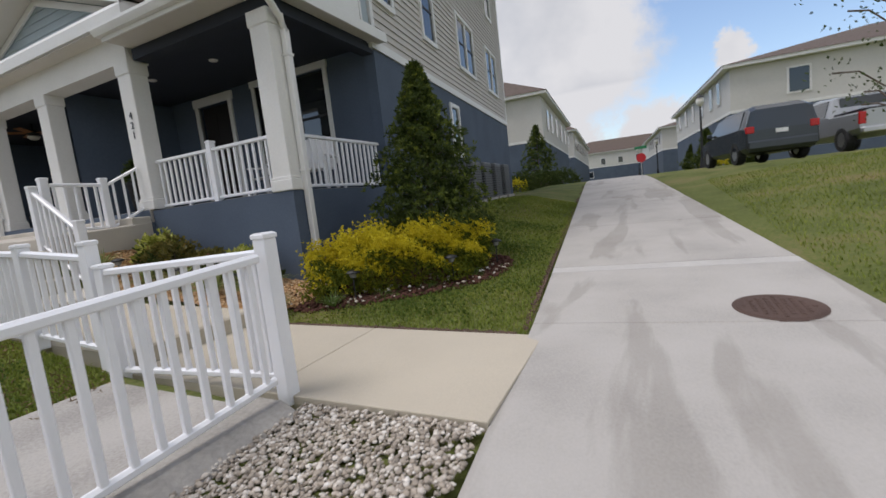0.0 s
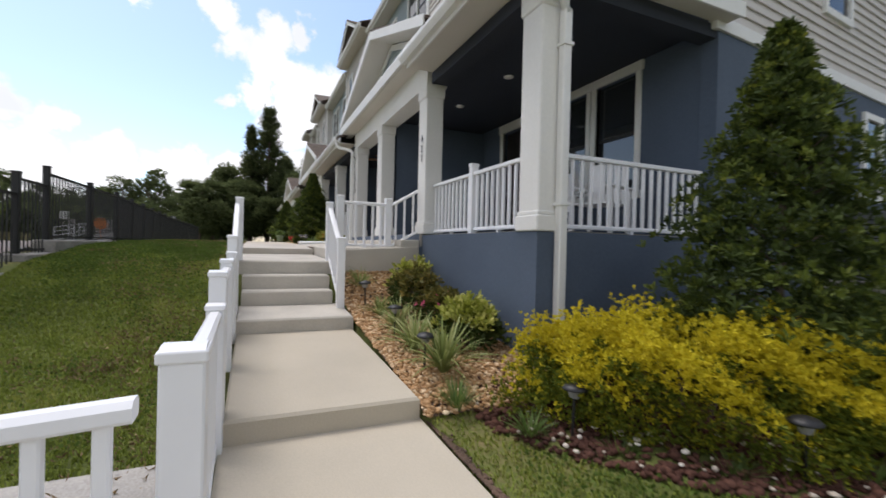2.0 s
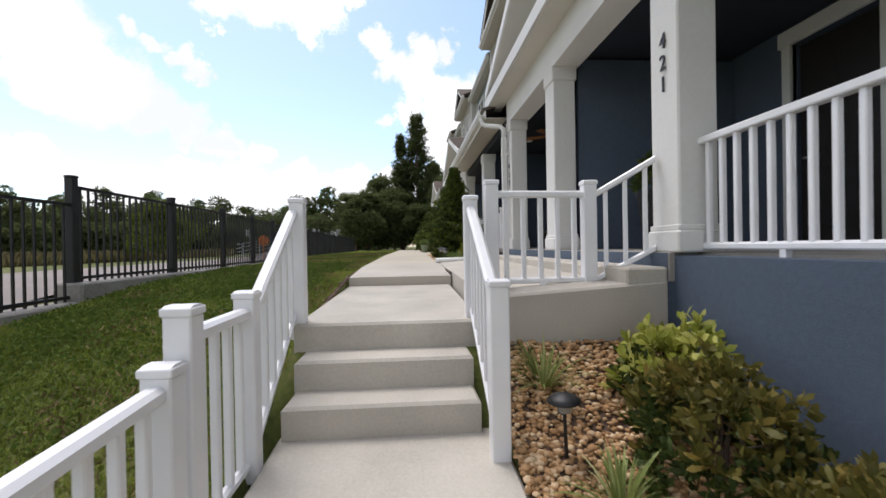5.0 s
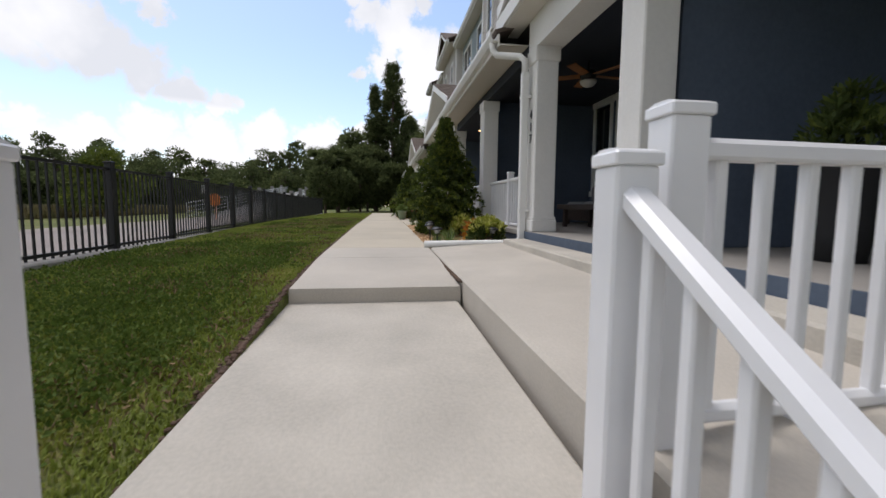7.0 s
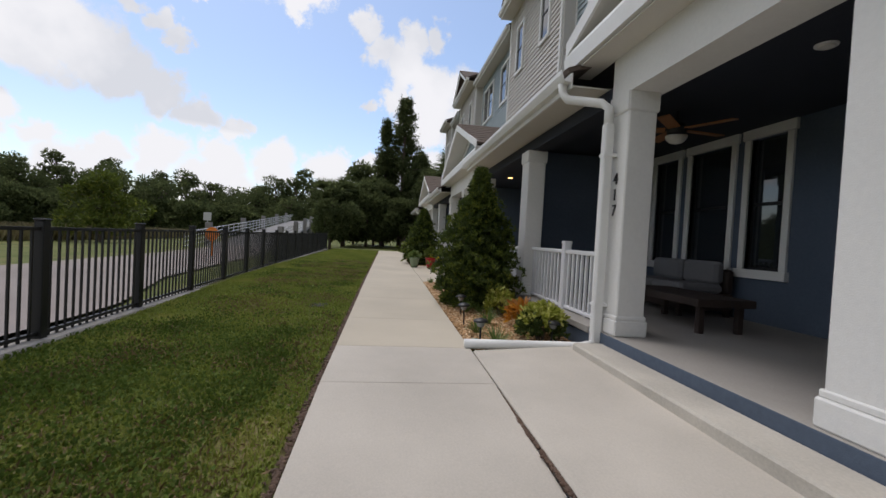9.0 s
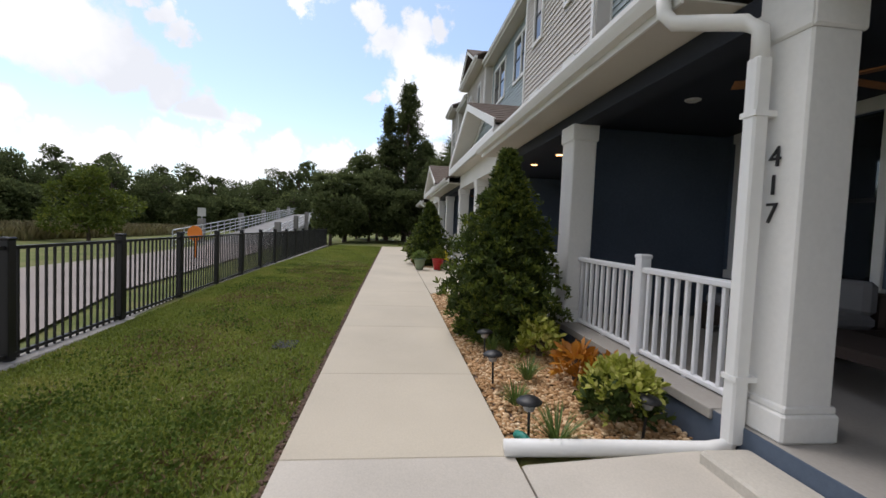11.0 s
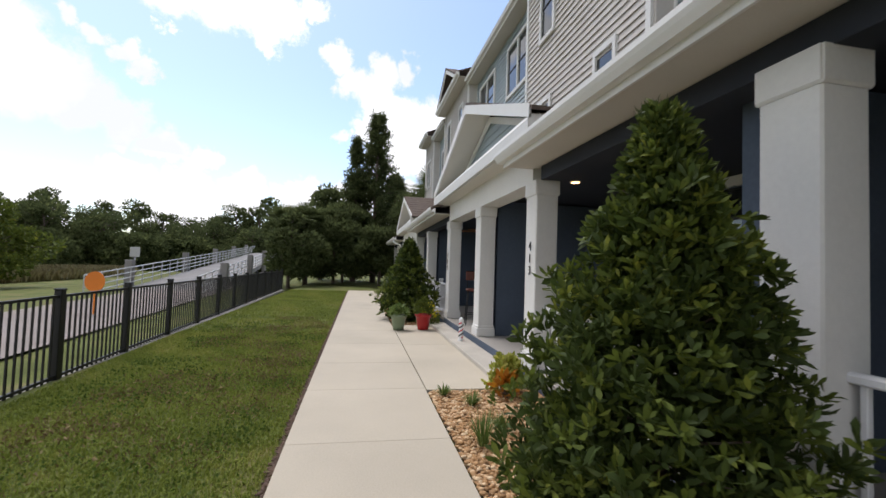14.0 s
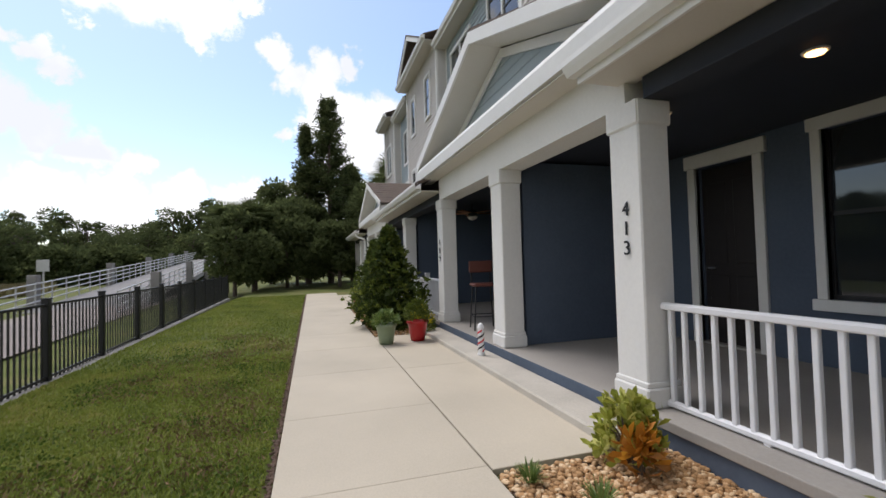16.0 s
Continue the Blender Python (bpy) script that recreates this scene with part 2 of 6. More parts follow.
LIRIO = material("green_grass_clump", (0.12, 0.19, 0.04), 0.55, var=0.4, grain=10, bump=0, second=(0.26, 0.30, 0.09), island=0.8, trans=0.25)
BRONZE = material("bronze_green_leaf", (0.13, 0.12, 0.026), 0.55, var=0.5, grain=10, blotch=4, bump=0, second=(0.34, 0.24, 0.06), fac2=0.6, island=0.9, trans=0.3, spec=0.25)
BARK = material("grey_brown_bark", (0.11, 0.085, 0.065), 0.95, var=0.4, grain=25, blotch=5, bump=0.8, bump_scale=30)
PINK = material("pink_petal", (0.65, 0.12, 0.22), 0.6, bump=0, island=0.3)
REDPOT = material("red_glazed_ceramic", (0.42, 0.02, 0.02), 0.25, var=0.15, bump=0.02)
GREENPOT = material("sage_green_ceramic", (0.20, 0.25, 0.15), 0.45, var=0.12, bump=0.03)
TERRA = material("terracotta", (0.40, 0.14, 0.07), 0.8)
SMOKE = glass_material("lamp_lens", (0.25, 0.25, 0.25), 0.2)
BULB = glow("warm_lamp", (1.0, 0.5, 0.18), 6.0)
OPAL = material("opal_glass", (0.7, 0.68, 0.62), 0.3, bump=0)
WICKER = material("brown_wicker", (0.035, 0.022, 0.017), 0.7, var=0.4, grain=80, bump=0.5, bump_scale=120)
CUSHION = material("grey_cushion", (0.17, 0.17, 0.18), 0.9, var=0.1, grain=120, bump=0.2)
FANWOOD = material("fan_wood", (0.33, 0.14, 0.05), 0.5, var=0.3, grain=14)
CHAIRM = material("bar_stool_leather", (0.10, 0.025, 0.015), 0.5, var=0.3)
ASPHALT = material("asphalt", (0.07, 0.07, 0.072), 0.92, var=0.25, grain=60, bump=0.4)
TRAIL = material("pinkish_trail_paving", (0.245, 0.21, 0.19), 0.92, var=0.14, grain=30, blotch=0.5, bump=0.3)
WATER = glass_material("pond_water", (0.06, 0.09, 0.10), 0.06)
ACM = material("ac_cabinet_grey", (0.12, 0.125, 0.13), 0.55, metal=0.3, var=0.12)
IRON = material("rusty_iron", (0.10, 0.062, 0.048), 0.75, metal=0.4, var=0.35, grain=40, bump=0.4)
CARGREY = material("grey_car_paint", (0.07, 0.078, 0.088), 0.25, metal=0.6, var=0.05, bump=0)
CARSILVER = material("silver_car_paint", (0.42, 0.43, 0.44), 0.28, metal=0.6, var=0.05, bump=0)
RUBBER = material("black_rubber", (0.015, 0.015, 0.016), 0.85, bump=0.1)
CHROME = material("alloy", (0.55, 0.55, 0.56), 0.3, metal=0.9, bump=0)
TAIL = material("red_lamp_lens", (0.45, 0.01, 0.01), 0.2, bump=0)
SIGNRED = material("red_sign", (0.55, 0.02, 0.03), 0.5, bump=0)
SIGNGREEN = material("green_sign", (0.02, 0.22, 0.09), 0.5, bump=0)
SIGNWHITE = material("sign_white", (0.78, 0.78, 0.78), 0.5, bump=0)
SIGNORANGE = material("orange_sign", (0.72, 0.20, 0.01), 0.5, bump=0)
HOSE = material("teal_plastic", (0.02, 0.22, 0.17), 0.4, bump=0)
BRIDGE = material("bridge_concrete", (0.22, 0.21, 0.20), 0.9, var=0.2, grain=3, blotch=0.5)
RAILM = material("galvanised_rail", (0.52, 0.52, 0.52), 0.5, metal=0.4, var=0.1)
PALEWALL = material("pale_render", (0.58, 0.565, 0.53), 0.9, var=0.06, grain=8, blotch=0.6, bump=0.1)


# ---- mesh helpers ----
class Geo:
    """Gathers boxes and other solids into one mesh."""

    def __init__(self):
        self.v, self.f = [], []

    def add(self, verts, faces):
        n = len(self.v)
        self.v += [tuple(p) for p in verts]
        self.f += [tuple(i + n for i in q) for q in faces]
        return self

    def box(self, x0, x1, y0, y1, z0, z1, c=0.0, m=None):
        """A box; c chamfers its four upright and eight level edges."""
        x0, x1 = sorted((x0, x1))
        y0, y1 = sorted((y0, y1))
        z0, z1 = sorted((z0, z1))
        if c <= 0:
            vs = [(x, y, z) for z in (z0, z1) for y in (y0, y1) for x in (x0, x1)]
            fs = [(0, 2, 3, 1), (4, 5, 7, 6), (0, 1, 5, 4), (1, 3, 7, 5), (3, 2, 6, 7), (2, 0, 4, 6)]
        else:
            def ring(z, i):
                return [(x0 + c + i, y0 + i, z), (x1 - c - i, y0 + i, z), (x1 - i, y0 + c + i, z), (x1 - i, y1 - c - i, z),
                        (x1 - c - i, y1 - i, z), (x0 + c + i, y1 - i, z), (x0 + i, y1 - c - i, z), (x0 + i, y0 + c + i, z)]
            vs = ring(z0, c * 0.7) + ring(z0 + c, 0) + ring(z1 - c, 0) + ring(z1, c * 0.7)
            fs = [tuple(range(7, -1, -1)), tuple(range(24, 32))]
            for k in range(3):
                fs += [(8 * k + i, 8 * k + (i + 1) % 8, 8 * k + 8 + (i + 1) % 8, 8 * k + 8 + i) for i in range(8)]
        if m is not None:
            vs = [m @ Vector(p) for p in vs]
        return self.add(vs, fs)

    def tube(self, pts, r, n=8, r1=None, cap=True):
        """A round bar through points, tapering from r to r1."""
        pts = [Vector(p) for p in pts]
        rings, k = [], len(pts)
        for i, p in enumerate(pts):
            d = (pts[min(i + 1, k - 1)] - pts[max(i - 1, 0)]).normalized()
            a = d.cross(Vector((0, 0, 1)) if abs(d.z) < 0.9 else Vector((1, 0, 0))).normalized()
            b = d.cross(a)
            rr = r if r1 is None else r + (r1 - r) * i / (k - 1)
            rings.append([p + (a * math.cos(2 * math.pi * j / n) + b * math.sin(2 * math.pi * j / n)) * rr for j in range(n)])
        vs = [q for ring in rings for q in ring]
        fs = [(n * i + j, n * i + (j + 1) % n, n * i + n + (j + 1) % n, n * i + n + j) for i in range(k - 1) for j in range(n)]
        if cap:
            fs += [tuple(range(n)), tuple(range(n * k - 1, n * k - n - 1, -1))]
        return self.add(vs, fs)

    def lathe(self, profile, n=20, at=(0, 0, 0)):
        """A turned solid; profile is a list of radius and height."""
        vs = [(at[0] + r * math.cos(2 * math.pi * j / n), at[1] + r * math.sin(2 * math.pi * j / n), at[2] + h) for r, h in profile for j in range(n)]
        k = len(profile)
        fs = [(n * i + j, n * i + (j + 1) % n, n * i + n + (j + 1) % n, n * i + n + j) for i in range(k - 1) for j in range(n)]
        fs += [tuple(range(n - 1, -1, -1)), tuple(range(n * k - n, n * k))]
        return self.add(vs, fs)

    def prism(self, outline, axis, a, b):
        """An outline of two coordinates pushed along an axis from a to b."""
        def p(u, v, w):
            return {"x": (w, u, v), "y": (u, w, v), "z": (u, v, w)}[axis]
        n = len(outline)
        vs = [p(u, v, a) for u, v in outline] + [p(u, v, b) for u, v in outline]
        fs = [tuple(range(n - 1, -1, -1)), tuple(range(n, 2 * n))] + [(i, (i + 1) % n, n + (i + 1) % n, n + i) for i in range(n)]
        return self.add(vs, fs)

    def mesh(self, name, mat, smooth=False):
        me = bpy.data.meshes.new(name)
        me.from_pydata([tuple(p) for p in self.v], [], self.f)
        bm = bmesh.new()
        bm.from_mesh(me)
        bmesh.ops.recalc_face_normals(bm, faces=bm.faces)
        bm.to_mesh(me)
        bm.free()
        me.materials.append(mat)
        if smooth:
            me.shade_smooth()
        return me


def thing(name, geo, mat, label, category, kind="", group="", smooth=False, at=None):
    ob = new(name, geo.mesh(name, mat, smooth) if geo else None)
    if at is not None:
        ob.matrix_basis = at
    return tagged(ob, label, category, group, kind)


def part(name, geo, mat, parent, label="", smooth=False):
    ob = new(name, geo if isinstance(geo, bpy.types.Mesh) else geo.mesh(name, mat, smooth))
    ob.parent = parent
    return tagged(ob, label)


def box(*a, **k):
    return Geo().box(*a, **k)


def array_mesh(name, verts, faces, mat):
    """A large mesh out of arrays: verts n x 3, faces m x 3 or m x 4."""
    me = bpy.data.meshes.new(name)
    k = faces.shape[1]
    me.vertices.add(len(verts))
    me.vertices.foreach_set("co", verts.astype(np.float32).ravel())
    me.loops.add(faces.size)
    me.loops.foreach_set("vertex_index", faces.astype(np.int32).ravel())
    me.polygons.add(len(faces))
    me.polygons.foreach_set("loop_start", np.arange(0, faces.size, k, dtype=np.int32))
    me.update(calc_edges=True)
    me.materials.append(mat)
    return me


def leaves_mesh(name, centres, normals, length, width, mat, rng, up=0.3, bend=0.25, full=False):
    """Small folded leaves at the given centres, each turned outward along its normal."""
    n = len(centres)
    d = normals + rng.normal(0, 0.55, (n, 3)) + np.array([0, 0, up])
    d /= np.linalg.norm(d, axis=1, keepdims=True)
    side = np.cross(d, rng.normal(0, 1, (n, 3)))
    side /= np.linalg.norm(side, axis=1, keepdims=True)
    nrm = np.cross(side, d)
    ln = (length * rng.uniform(0.65, 1.25, n))[:, None]
    wd = (width * rng.uniform(0.7, 1.2, n))[:, None]
    p0 = centres
    if full:
        q = [centres + d * ln * u + side * wd * w + nrm * ln * bend * b for u, w, b in ((0, 0, 0), (0.35, 0.36, 0.25), (0.72, 0.5, 0.1), (1, 0, -0.8), (0.72, -0.5, 0.1), (0.35, -0.36, 0.25))]
        base = np.arange(n)[:, None] * 6
        return array_mesh(name, np.stack(q, 1).reshape(-1, 3), np.concatenate([base + np.array([k]) for k in ([0, 1, 5], [1, 2, 5], [2, 4, 5], [2, 3, 4])], 0), mat)
    p1 = centres + d * ln * 0.58 + side * wd * 0.5 + nrm * ln * bend * 0.3
    p2 = centres + d * ln - nrm * ln * bend
    p3 = centres + d * ln * 0.58 - side * wd * 0.5 + nrm * ln * bend * 0.3
    v = np.stack([p0, p1, p2, p3], 1).reshape(-1, 3)
    base = np.arange(n)[:, None] * 4
    f = np.concatenate([base + np.array([[0, 1, 2]]), base + np.array([[0, 2, 3]])], 0)
    return array_mesh(name, v, f, mat)


def rock_field(name, pts, size, mat, rng):
    """Many small uneven stones."""
    t = (1 + 5 ** 0.5) / 2
    ico = np.array([(-1, t, 0), (1, t, 0), (-1, -t, 0), (1, -t, 0), (0, -1, t), (0, 1, t), (0, -1, -t), (0, 1, -t), (t, 0, -1), (t, 0, 1), (-t, 0, -1), (-t, 0, 1)]) / 1.9
    tri = np.array([(0, 11, 5), (0, 5, 1), (0, 1, 7), (0, 7, 10), (0, 10, 11), (1, 5, 9), (5, 11, 4), (11, 10, 2), (10, 7, 6), (7, 1, 8),
                    (3, 9, 4), (3, 4, 2), (3, 2, 6), (3, 6, 8), (3, 8, 9), (4, 9, 5), (2, 4, 11), (6, 2, 10), (8, 6, 7), (9, 8, 1)])
    n = len(pts)
    s = size * rng.uniform(0.55, 1.35, (n, 1, 1)) * rng.uniform(0.7, 1.2, (n, 1, 3)) * np.array([[[1, 1, 0.62]]])
    v = ico[None] * (1 + rng.uniform(-0.2, 0.2, (n, 12, 1))) * s
    a = rng.uniform(0, 2 * math.pi, n)
    c, q = np.cos(a)[:, None], np.sin(a)[:, None]
    v = np.stack([v[:, :, 0] * c - v[:, :, 1] * q, v[:, :, 0] * q + v[:, :, 1] * c, v[:, :, 2]], 2) + pts[:, None, :]
    f = (tri[None] + 12 * np.arange(n)[:, None, None]).reshape(-1, 3)
    return array_mesh(name, v.reshape(-1, 3), f, mat)

# ---- plan ----
SKEW = radians(5.0)


def north(u, v):
    """The lane and end wall's own axes: u across, v along the lane, from the lane's near corner."""
    return (-4.5 + u * math.cos(SKEW) - v * math.sin(SKEW), 4.5 + u * math.sin(SKEW) + v * math.cos(SKEW))


def to_north(x, y):
    dx, dy = x + 4.5, y - 4.5
    return dx * math.cos(SKEW) + dy * math.sin(SKEW), -dx * math.sin(SKEW) + dy * math.cos(SKEW)


def lane_z(v):
    return float(np.interp(v, [-30, -2, 0, 15.5, 19, 60, 200], [-0.1, 0.0, 0.05, 1.12, 1.2, 1.0, 1.0]))


def walk_z(x):
    return float(np.interp(-x, [4.5, 7.34, 7.36, 9.52, 9.53, 10.3, 10.9, 13.4, 13.41, 15.75, 21.5, 50], [0.06, 0.1, 0.25, 0.33, 0.48, 0.52, 1.06, 1.09, 1.245, 1.272, 1.33, 1.36]))


def lawn_z(x):
    return float(np.interp(-x, [0, 5.6, 7.3, 8.4, 9.5, 10.6, 11.4, 13.4, 15.7, 21.5, 50], [0.0, 0.03, 0.12, 0.26, 0.43, 0.80, 1.0, 1.19, 1.25, 1.31, 1.34]))


def bed_z(x):
    return float(np.interp(-x, [0, 5.5, 7.0, 7.38, 9.5, 10.1, 10.6, 10.75, 15.45, 15.6, 21.5, 50], [0.02, 0.04, 0.08, 0.20, 0.43, 0.56, 0.84, 0.93, 0.93, 1.22, 1.3, 1.33]))


def ground_z(x, y):
    """Height of the ground anywhere."""
    u, v = to_north(x, y)
    lo = lane_z(v)
    if u > 2.3:
        lo = min(1.12, lo + 0.10 * (u - 2.3)) if v < 19 else lo
    if 0.0 < u < 2.35 and v > -9:
        return lo - 0.1
    if x > -4.6:
        return lo if y > 3.1 else min(lo, 0.0)
    if 3.14 < y < 4.5 and x > -39.6:
        return walk_z(x) - 0.14
    if y > 4.5:
        z = bed_z(x)
        if x > -7.9:
            k = min(1.0, max(0.0, (y - 4.5) / 3.0))
            z = z * (1 - k) + max(z, lo) * k
            w = min(1.0, max(0.0, (-x - 5.2) / 1.3))
            z = max(z, z * (1 - w) + w * float(np.interp(y, [4.55, 5.0, 5.6, 7.5, 11, 20], [0.05, 0.13, 0.2, 0.3, 0.95, 1.08])))
        elif y > 20:
            z = 1.05
        return z
    if y < 0.45:
        k = min(1.0, (0.45 - y) / 0.6)
        far = float(np.interp(-y, [0, 8, 14, 60], [1.0, 1.0, 0.75, 0.7]))
        near = lawn_z(x)
        return near * (1 - k) + min(near, far + 0.1) * k
    return lawn_z(x)


def sheet(name, xs, ys, mat, label, category, dz=0.0, hole=None):
    nx, ny = len(xs), len(ys)
    v = np.array([(x, y, ground_z(x, y) + dz) for y in ys for x in xs])
    f = []
    for j in range(ny - 1):
        for i in range(nx - 1):
            cx, cy = (xs[i] + xs[i + 1]) / 2, (ys[j] + ys[j + 1]) / 2
            if hole and hole(cx, cy):
                continue
            a = j * nx + i
            f.append((a, a + 1, a + nx + 1, a + nx))
    ob = new(name, array_mesh(name, v, np.array(f), mat))
    ob.data.shade_smooth()
    return tagged(ob, label, category, kind="structure")


xs = sorted(set(np.concatenate([np.linspace(-3000, -60, 14), np.arange(-60, -14, 1.0), np.arange(-14, 2, 0.15), np.arange(2, 40, 1.0), np.linspace(40, 3000, 12)]).round(3)))
ys = sorted(set(np.concatenate([np.linspace(-3000, -60, 14), np.arange(-60, -2, 1.5), np.arange(-2, 3, 0.2), np.arange(3.02, 4.7, 0.06), np.arange(4.7, 13, 0.2), np.arange(13, 70, 1.0), np.linspace(70, 3000, 12)]).round(3)))
sheet("ground", xs, ys, TURF, "mown green lawn with worn patches", "ground", dz=-0.015)

# ---- walk, steps, slabs ----
footpath = tagged(new("footpath"), "beige concrete footpath with steps and tooled joints", "path", kind="structure")


def slab(parent, x0, x1, y0, y1, zf, mat=WALK, thick=0.16, name="paving_slab", gap=0.003, rise=0.0):
    """One poured bay, following the slope, with worn edges."""
    x0, x1 = min(x0, x1) + gap, max(x0, x1) - gap
    g = Geo()
    c = 0.004 if thick < 0.25 and name == "paving_slab" else 0.018
    vs = []
    for i, dz in ((0, -thick), (0, -c), (c, 0)):
        for x, y in ((x0 + i, y0 + i), (x1 - i, y0 + i), (x1 - i, y1 - i), (x0 + i, y1 - i)):
            xx = min(max(x, x0 + 0.002), x1 - 0.002)
            vs.append((x, y, zf(xx) + dz + (rise if y > (y0 + y1) / 2 else 0.0)))
    fs = [(3, 2, 1, 0), (8, 9, 10, 11)] + [(4 * k + i, 4 * k + (i + 1) % 4, 4 * k + 4 + (i + 1) % 4, 4 * k + 4 + i) for k in range(2) for i in range(4)]
    return part(name, g.add(vs, fs), mat, parent)


for a, b in ((-4.38, -5.87), (-5.87, -7.35)):
    slab(footpath, a, b, 3.2, 4.47, lambda x: 0.06 + (-x - 4.5) * 0.0141)
slab(footpath, -7.31, -9.56, 3.22, 4.46, lambda x: 0.25 + (-x - 7.35) * 0.037, thick=0.3)
slab(footpath, -9.52, -10.4, 3.22, 4.46, lambda x: 0.48 + (-x - 9.53) * 0.05, thick=0.3, mat=STEP)
for x0, z in ((-10.33, 0.70), (-10.61, 0.88)):
    slab(footpath, x0, x0 - 0.36, 3.25, 4.35, lambda x: z, thick=0.2, mat=STEP, name="step_tread")
slab(footpath, -10.89, -13.44, 3.18, 4.46, lambda x: 1.06 + (-x - 10.9) * 0.012, thick=0.3, mat=STEP)
joint_x = [-13.4, -14.83, -15.83, -17.16, -18.85, -20.2, -21.6, -22.9, -24.4, -25.9, -27.4, -28.9, -30.4, -31.9, -33.4, -34.9, -36.4, -38.0, -39.6]
for a, b in zip(joint_x, joint_x[1:]):
    slab(footpath, a, b, 3.2, 4.475, walk_z, thick=0.2, mat=PALE if a > -15.7 else WALK, gap=0.003 if a > -15.7 else 0.0015)

entry_slab = tagged(new("entry_slab"), "beige concrete entry slab at the porch", "slab", kind="structure", group="entry slabs")
slab(entry_slab, -10.74, -15.74, 4.49, 5.70, lambda x: 1.235 + (-x - 10.7) * 0.009, thick=0.75, mat=PALE, rise=0.075)
for a, b in ((-21.55, -24.3), (-24.3, -26.75)):
    slab(entry_slab, a, b, 4.49, 5.36, lambda x: walk_z(x) - 0.004)
for a, b in ((-32.6, -35.4), (-35.4, -38.0)):
    slab(entry_slab, a, b, 4.49, 5.36, lambda x: walk_z(x) - 0.004)
for a, b, y, z in ((-10.752, -15.62, 5.42, 1.402), (-21.6, -26.9, 5.35, 1.395), (-32.7, -38.0, 5.35, 1.395)):
    thing("kerb_step", box(a, b, y, 5.716, 1.0, z, c=0.015), STEP, "grey concrete kerb step along the porch", "step", kind="structure", group="porch kerbs")

# ---- lane ----
lane = tagged(new("lane"), "grey concrete lane with joints and stains rising to a crest", "lane", kind="structure")
cuts = [-9.0, -6.0, -3.0, 0.22, 1.75, 1.98, 4.7, 7.6, 10.6, 13.6, 16.6, 20.0, 24.0, 28.0]


def wet_streaks(m):
    """Darker run-off streaks down the lane, with crisp uneven edges."""
    nt = m.node_tree
    N, L = nt.nodes.new, nt.links.new
    b = nt.nodes["Principled BSDF"]
    old = b.inputs["Base Color"].links[0].from_socket
    mp = N("ShaderNodeMapping")
    mp.inputs["Rotation"].default_value = (0, 0, -SKEW)
    mp.inputs["Scale"].default_value = (1.15, 0.17, 1.0)
    L(N("ShaderNodeNewGeometry").outputs["Position"], mp.inputs["Vector"])
    no = N("ShaderNodeTexNoise")
    no.inputs["Scale"].default_value, no.inputs["Detail"].default_value, no.inputs["Roughness"].default_value = 1.7, 7.0, 0.5
    no.inputs["Distortion"].default_value = 0.35
    L(mp.outputs[0], no.inputs["Vector"])
    mr = N("ShaderNodeMapRange")
    mr.inputs["From Min"].default_value, mr.inputs["From Max"].default_value = 0.535, 0.575
    mr.inputs["To Max"].default_value = 0.75
    L(no.outputs["Fac"], mr.inputs["Value"])
    mx = N("ShaderNodeMix")
    mx.data_type, mx.blend_type = "RGBA", "MULTIPLY"
    L(mr.outputs[0], mx.inputs["Factor"])
    L(old, mx.inputs["A"])
    mx.inputs["B"].default_value = (0.76, 0.75, 0.73, 1)
    L(mx.outputs["Result"], b.inputs["Base Color"])


wet_streaks(LANE)
PATCH = material("pale_repair_mortar", (0.47, 0.45, 0.42), 0.85, var=0.12, grain=30, bump=0.2)
for a, b in zip(cuts, cuts[1:]):
    g, n = Geo(), 4
    vs = []
    for dz, i in ((-0.2, 0), (-0.005, 0), (0.002, 0.006)):
        for u, v in ((0 + i, a + 0.006 + i), (2.35 - i, a + 0.006 + i), (2.35 - i, b - 0.006 - i), (0 + i, b - 0.006 - i)):
            vs.append((*north(u, v), lane_z(v) + dz))
    fs = [(3, 2, 1, 0), (8, 9, 10, 11)] + [(4 * k + i, 4 * k + (i + 1) % 4, 4 * k + 4 + (i + 1) % 4, 4 * k + 4 + i) for k in range(2) for i in range(4)]
    part("paving_slab", g.add(vs, fs), PATCH if b - a < 0.3 else LANE, lane)

mx, my = north(1.73, 0.5)
cover = thing("manhole_cover", None, None, "rusty round iron manhole cover in the lane", "manhole", at=pose(mx, my, lane_z(0.5), 4.0, 0, 0))
g = Geo().lathe([(0.285, -0.01), (0.285, 0.006), (0.275, 0.008)], 40)
part("rim", g, IRON, cover)
g = Geo().lathe([(0.262, 0.0), (0.262, 0.010), (0.255, 0.012)], 40)
for i in range(-4, 5):
    for j in range(-4, 5):
        if i * i + j * j < 17:
            g.box(i * 0.052 - 0.014, i * 0.052 + 0.014, j * 0.052 - 0.014, j * 0.052 + 0.014, 0.012, 0.016)
part("lid", g, IRON, cover)

# ---- terrace: structure ----
COLS = {"corner": -7.965, "421": -10.87, "A": -13.38, "417": -15.65, "E": -18.51, "413": -21.82, "D": -24.28, "409": -26.92, "F": -30.2, "405": -33.0, "G": -35.4, "401": -38.0, "H": -41.0}
FRONT, BACK, FLOOR, BEAM = 5.77, 8.2, 1.5, 3.78
X0, X1 = -7.8, -44.0

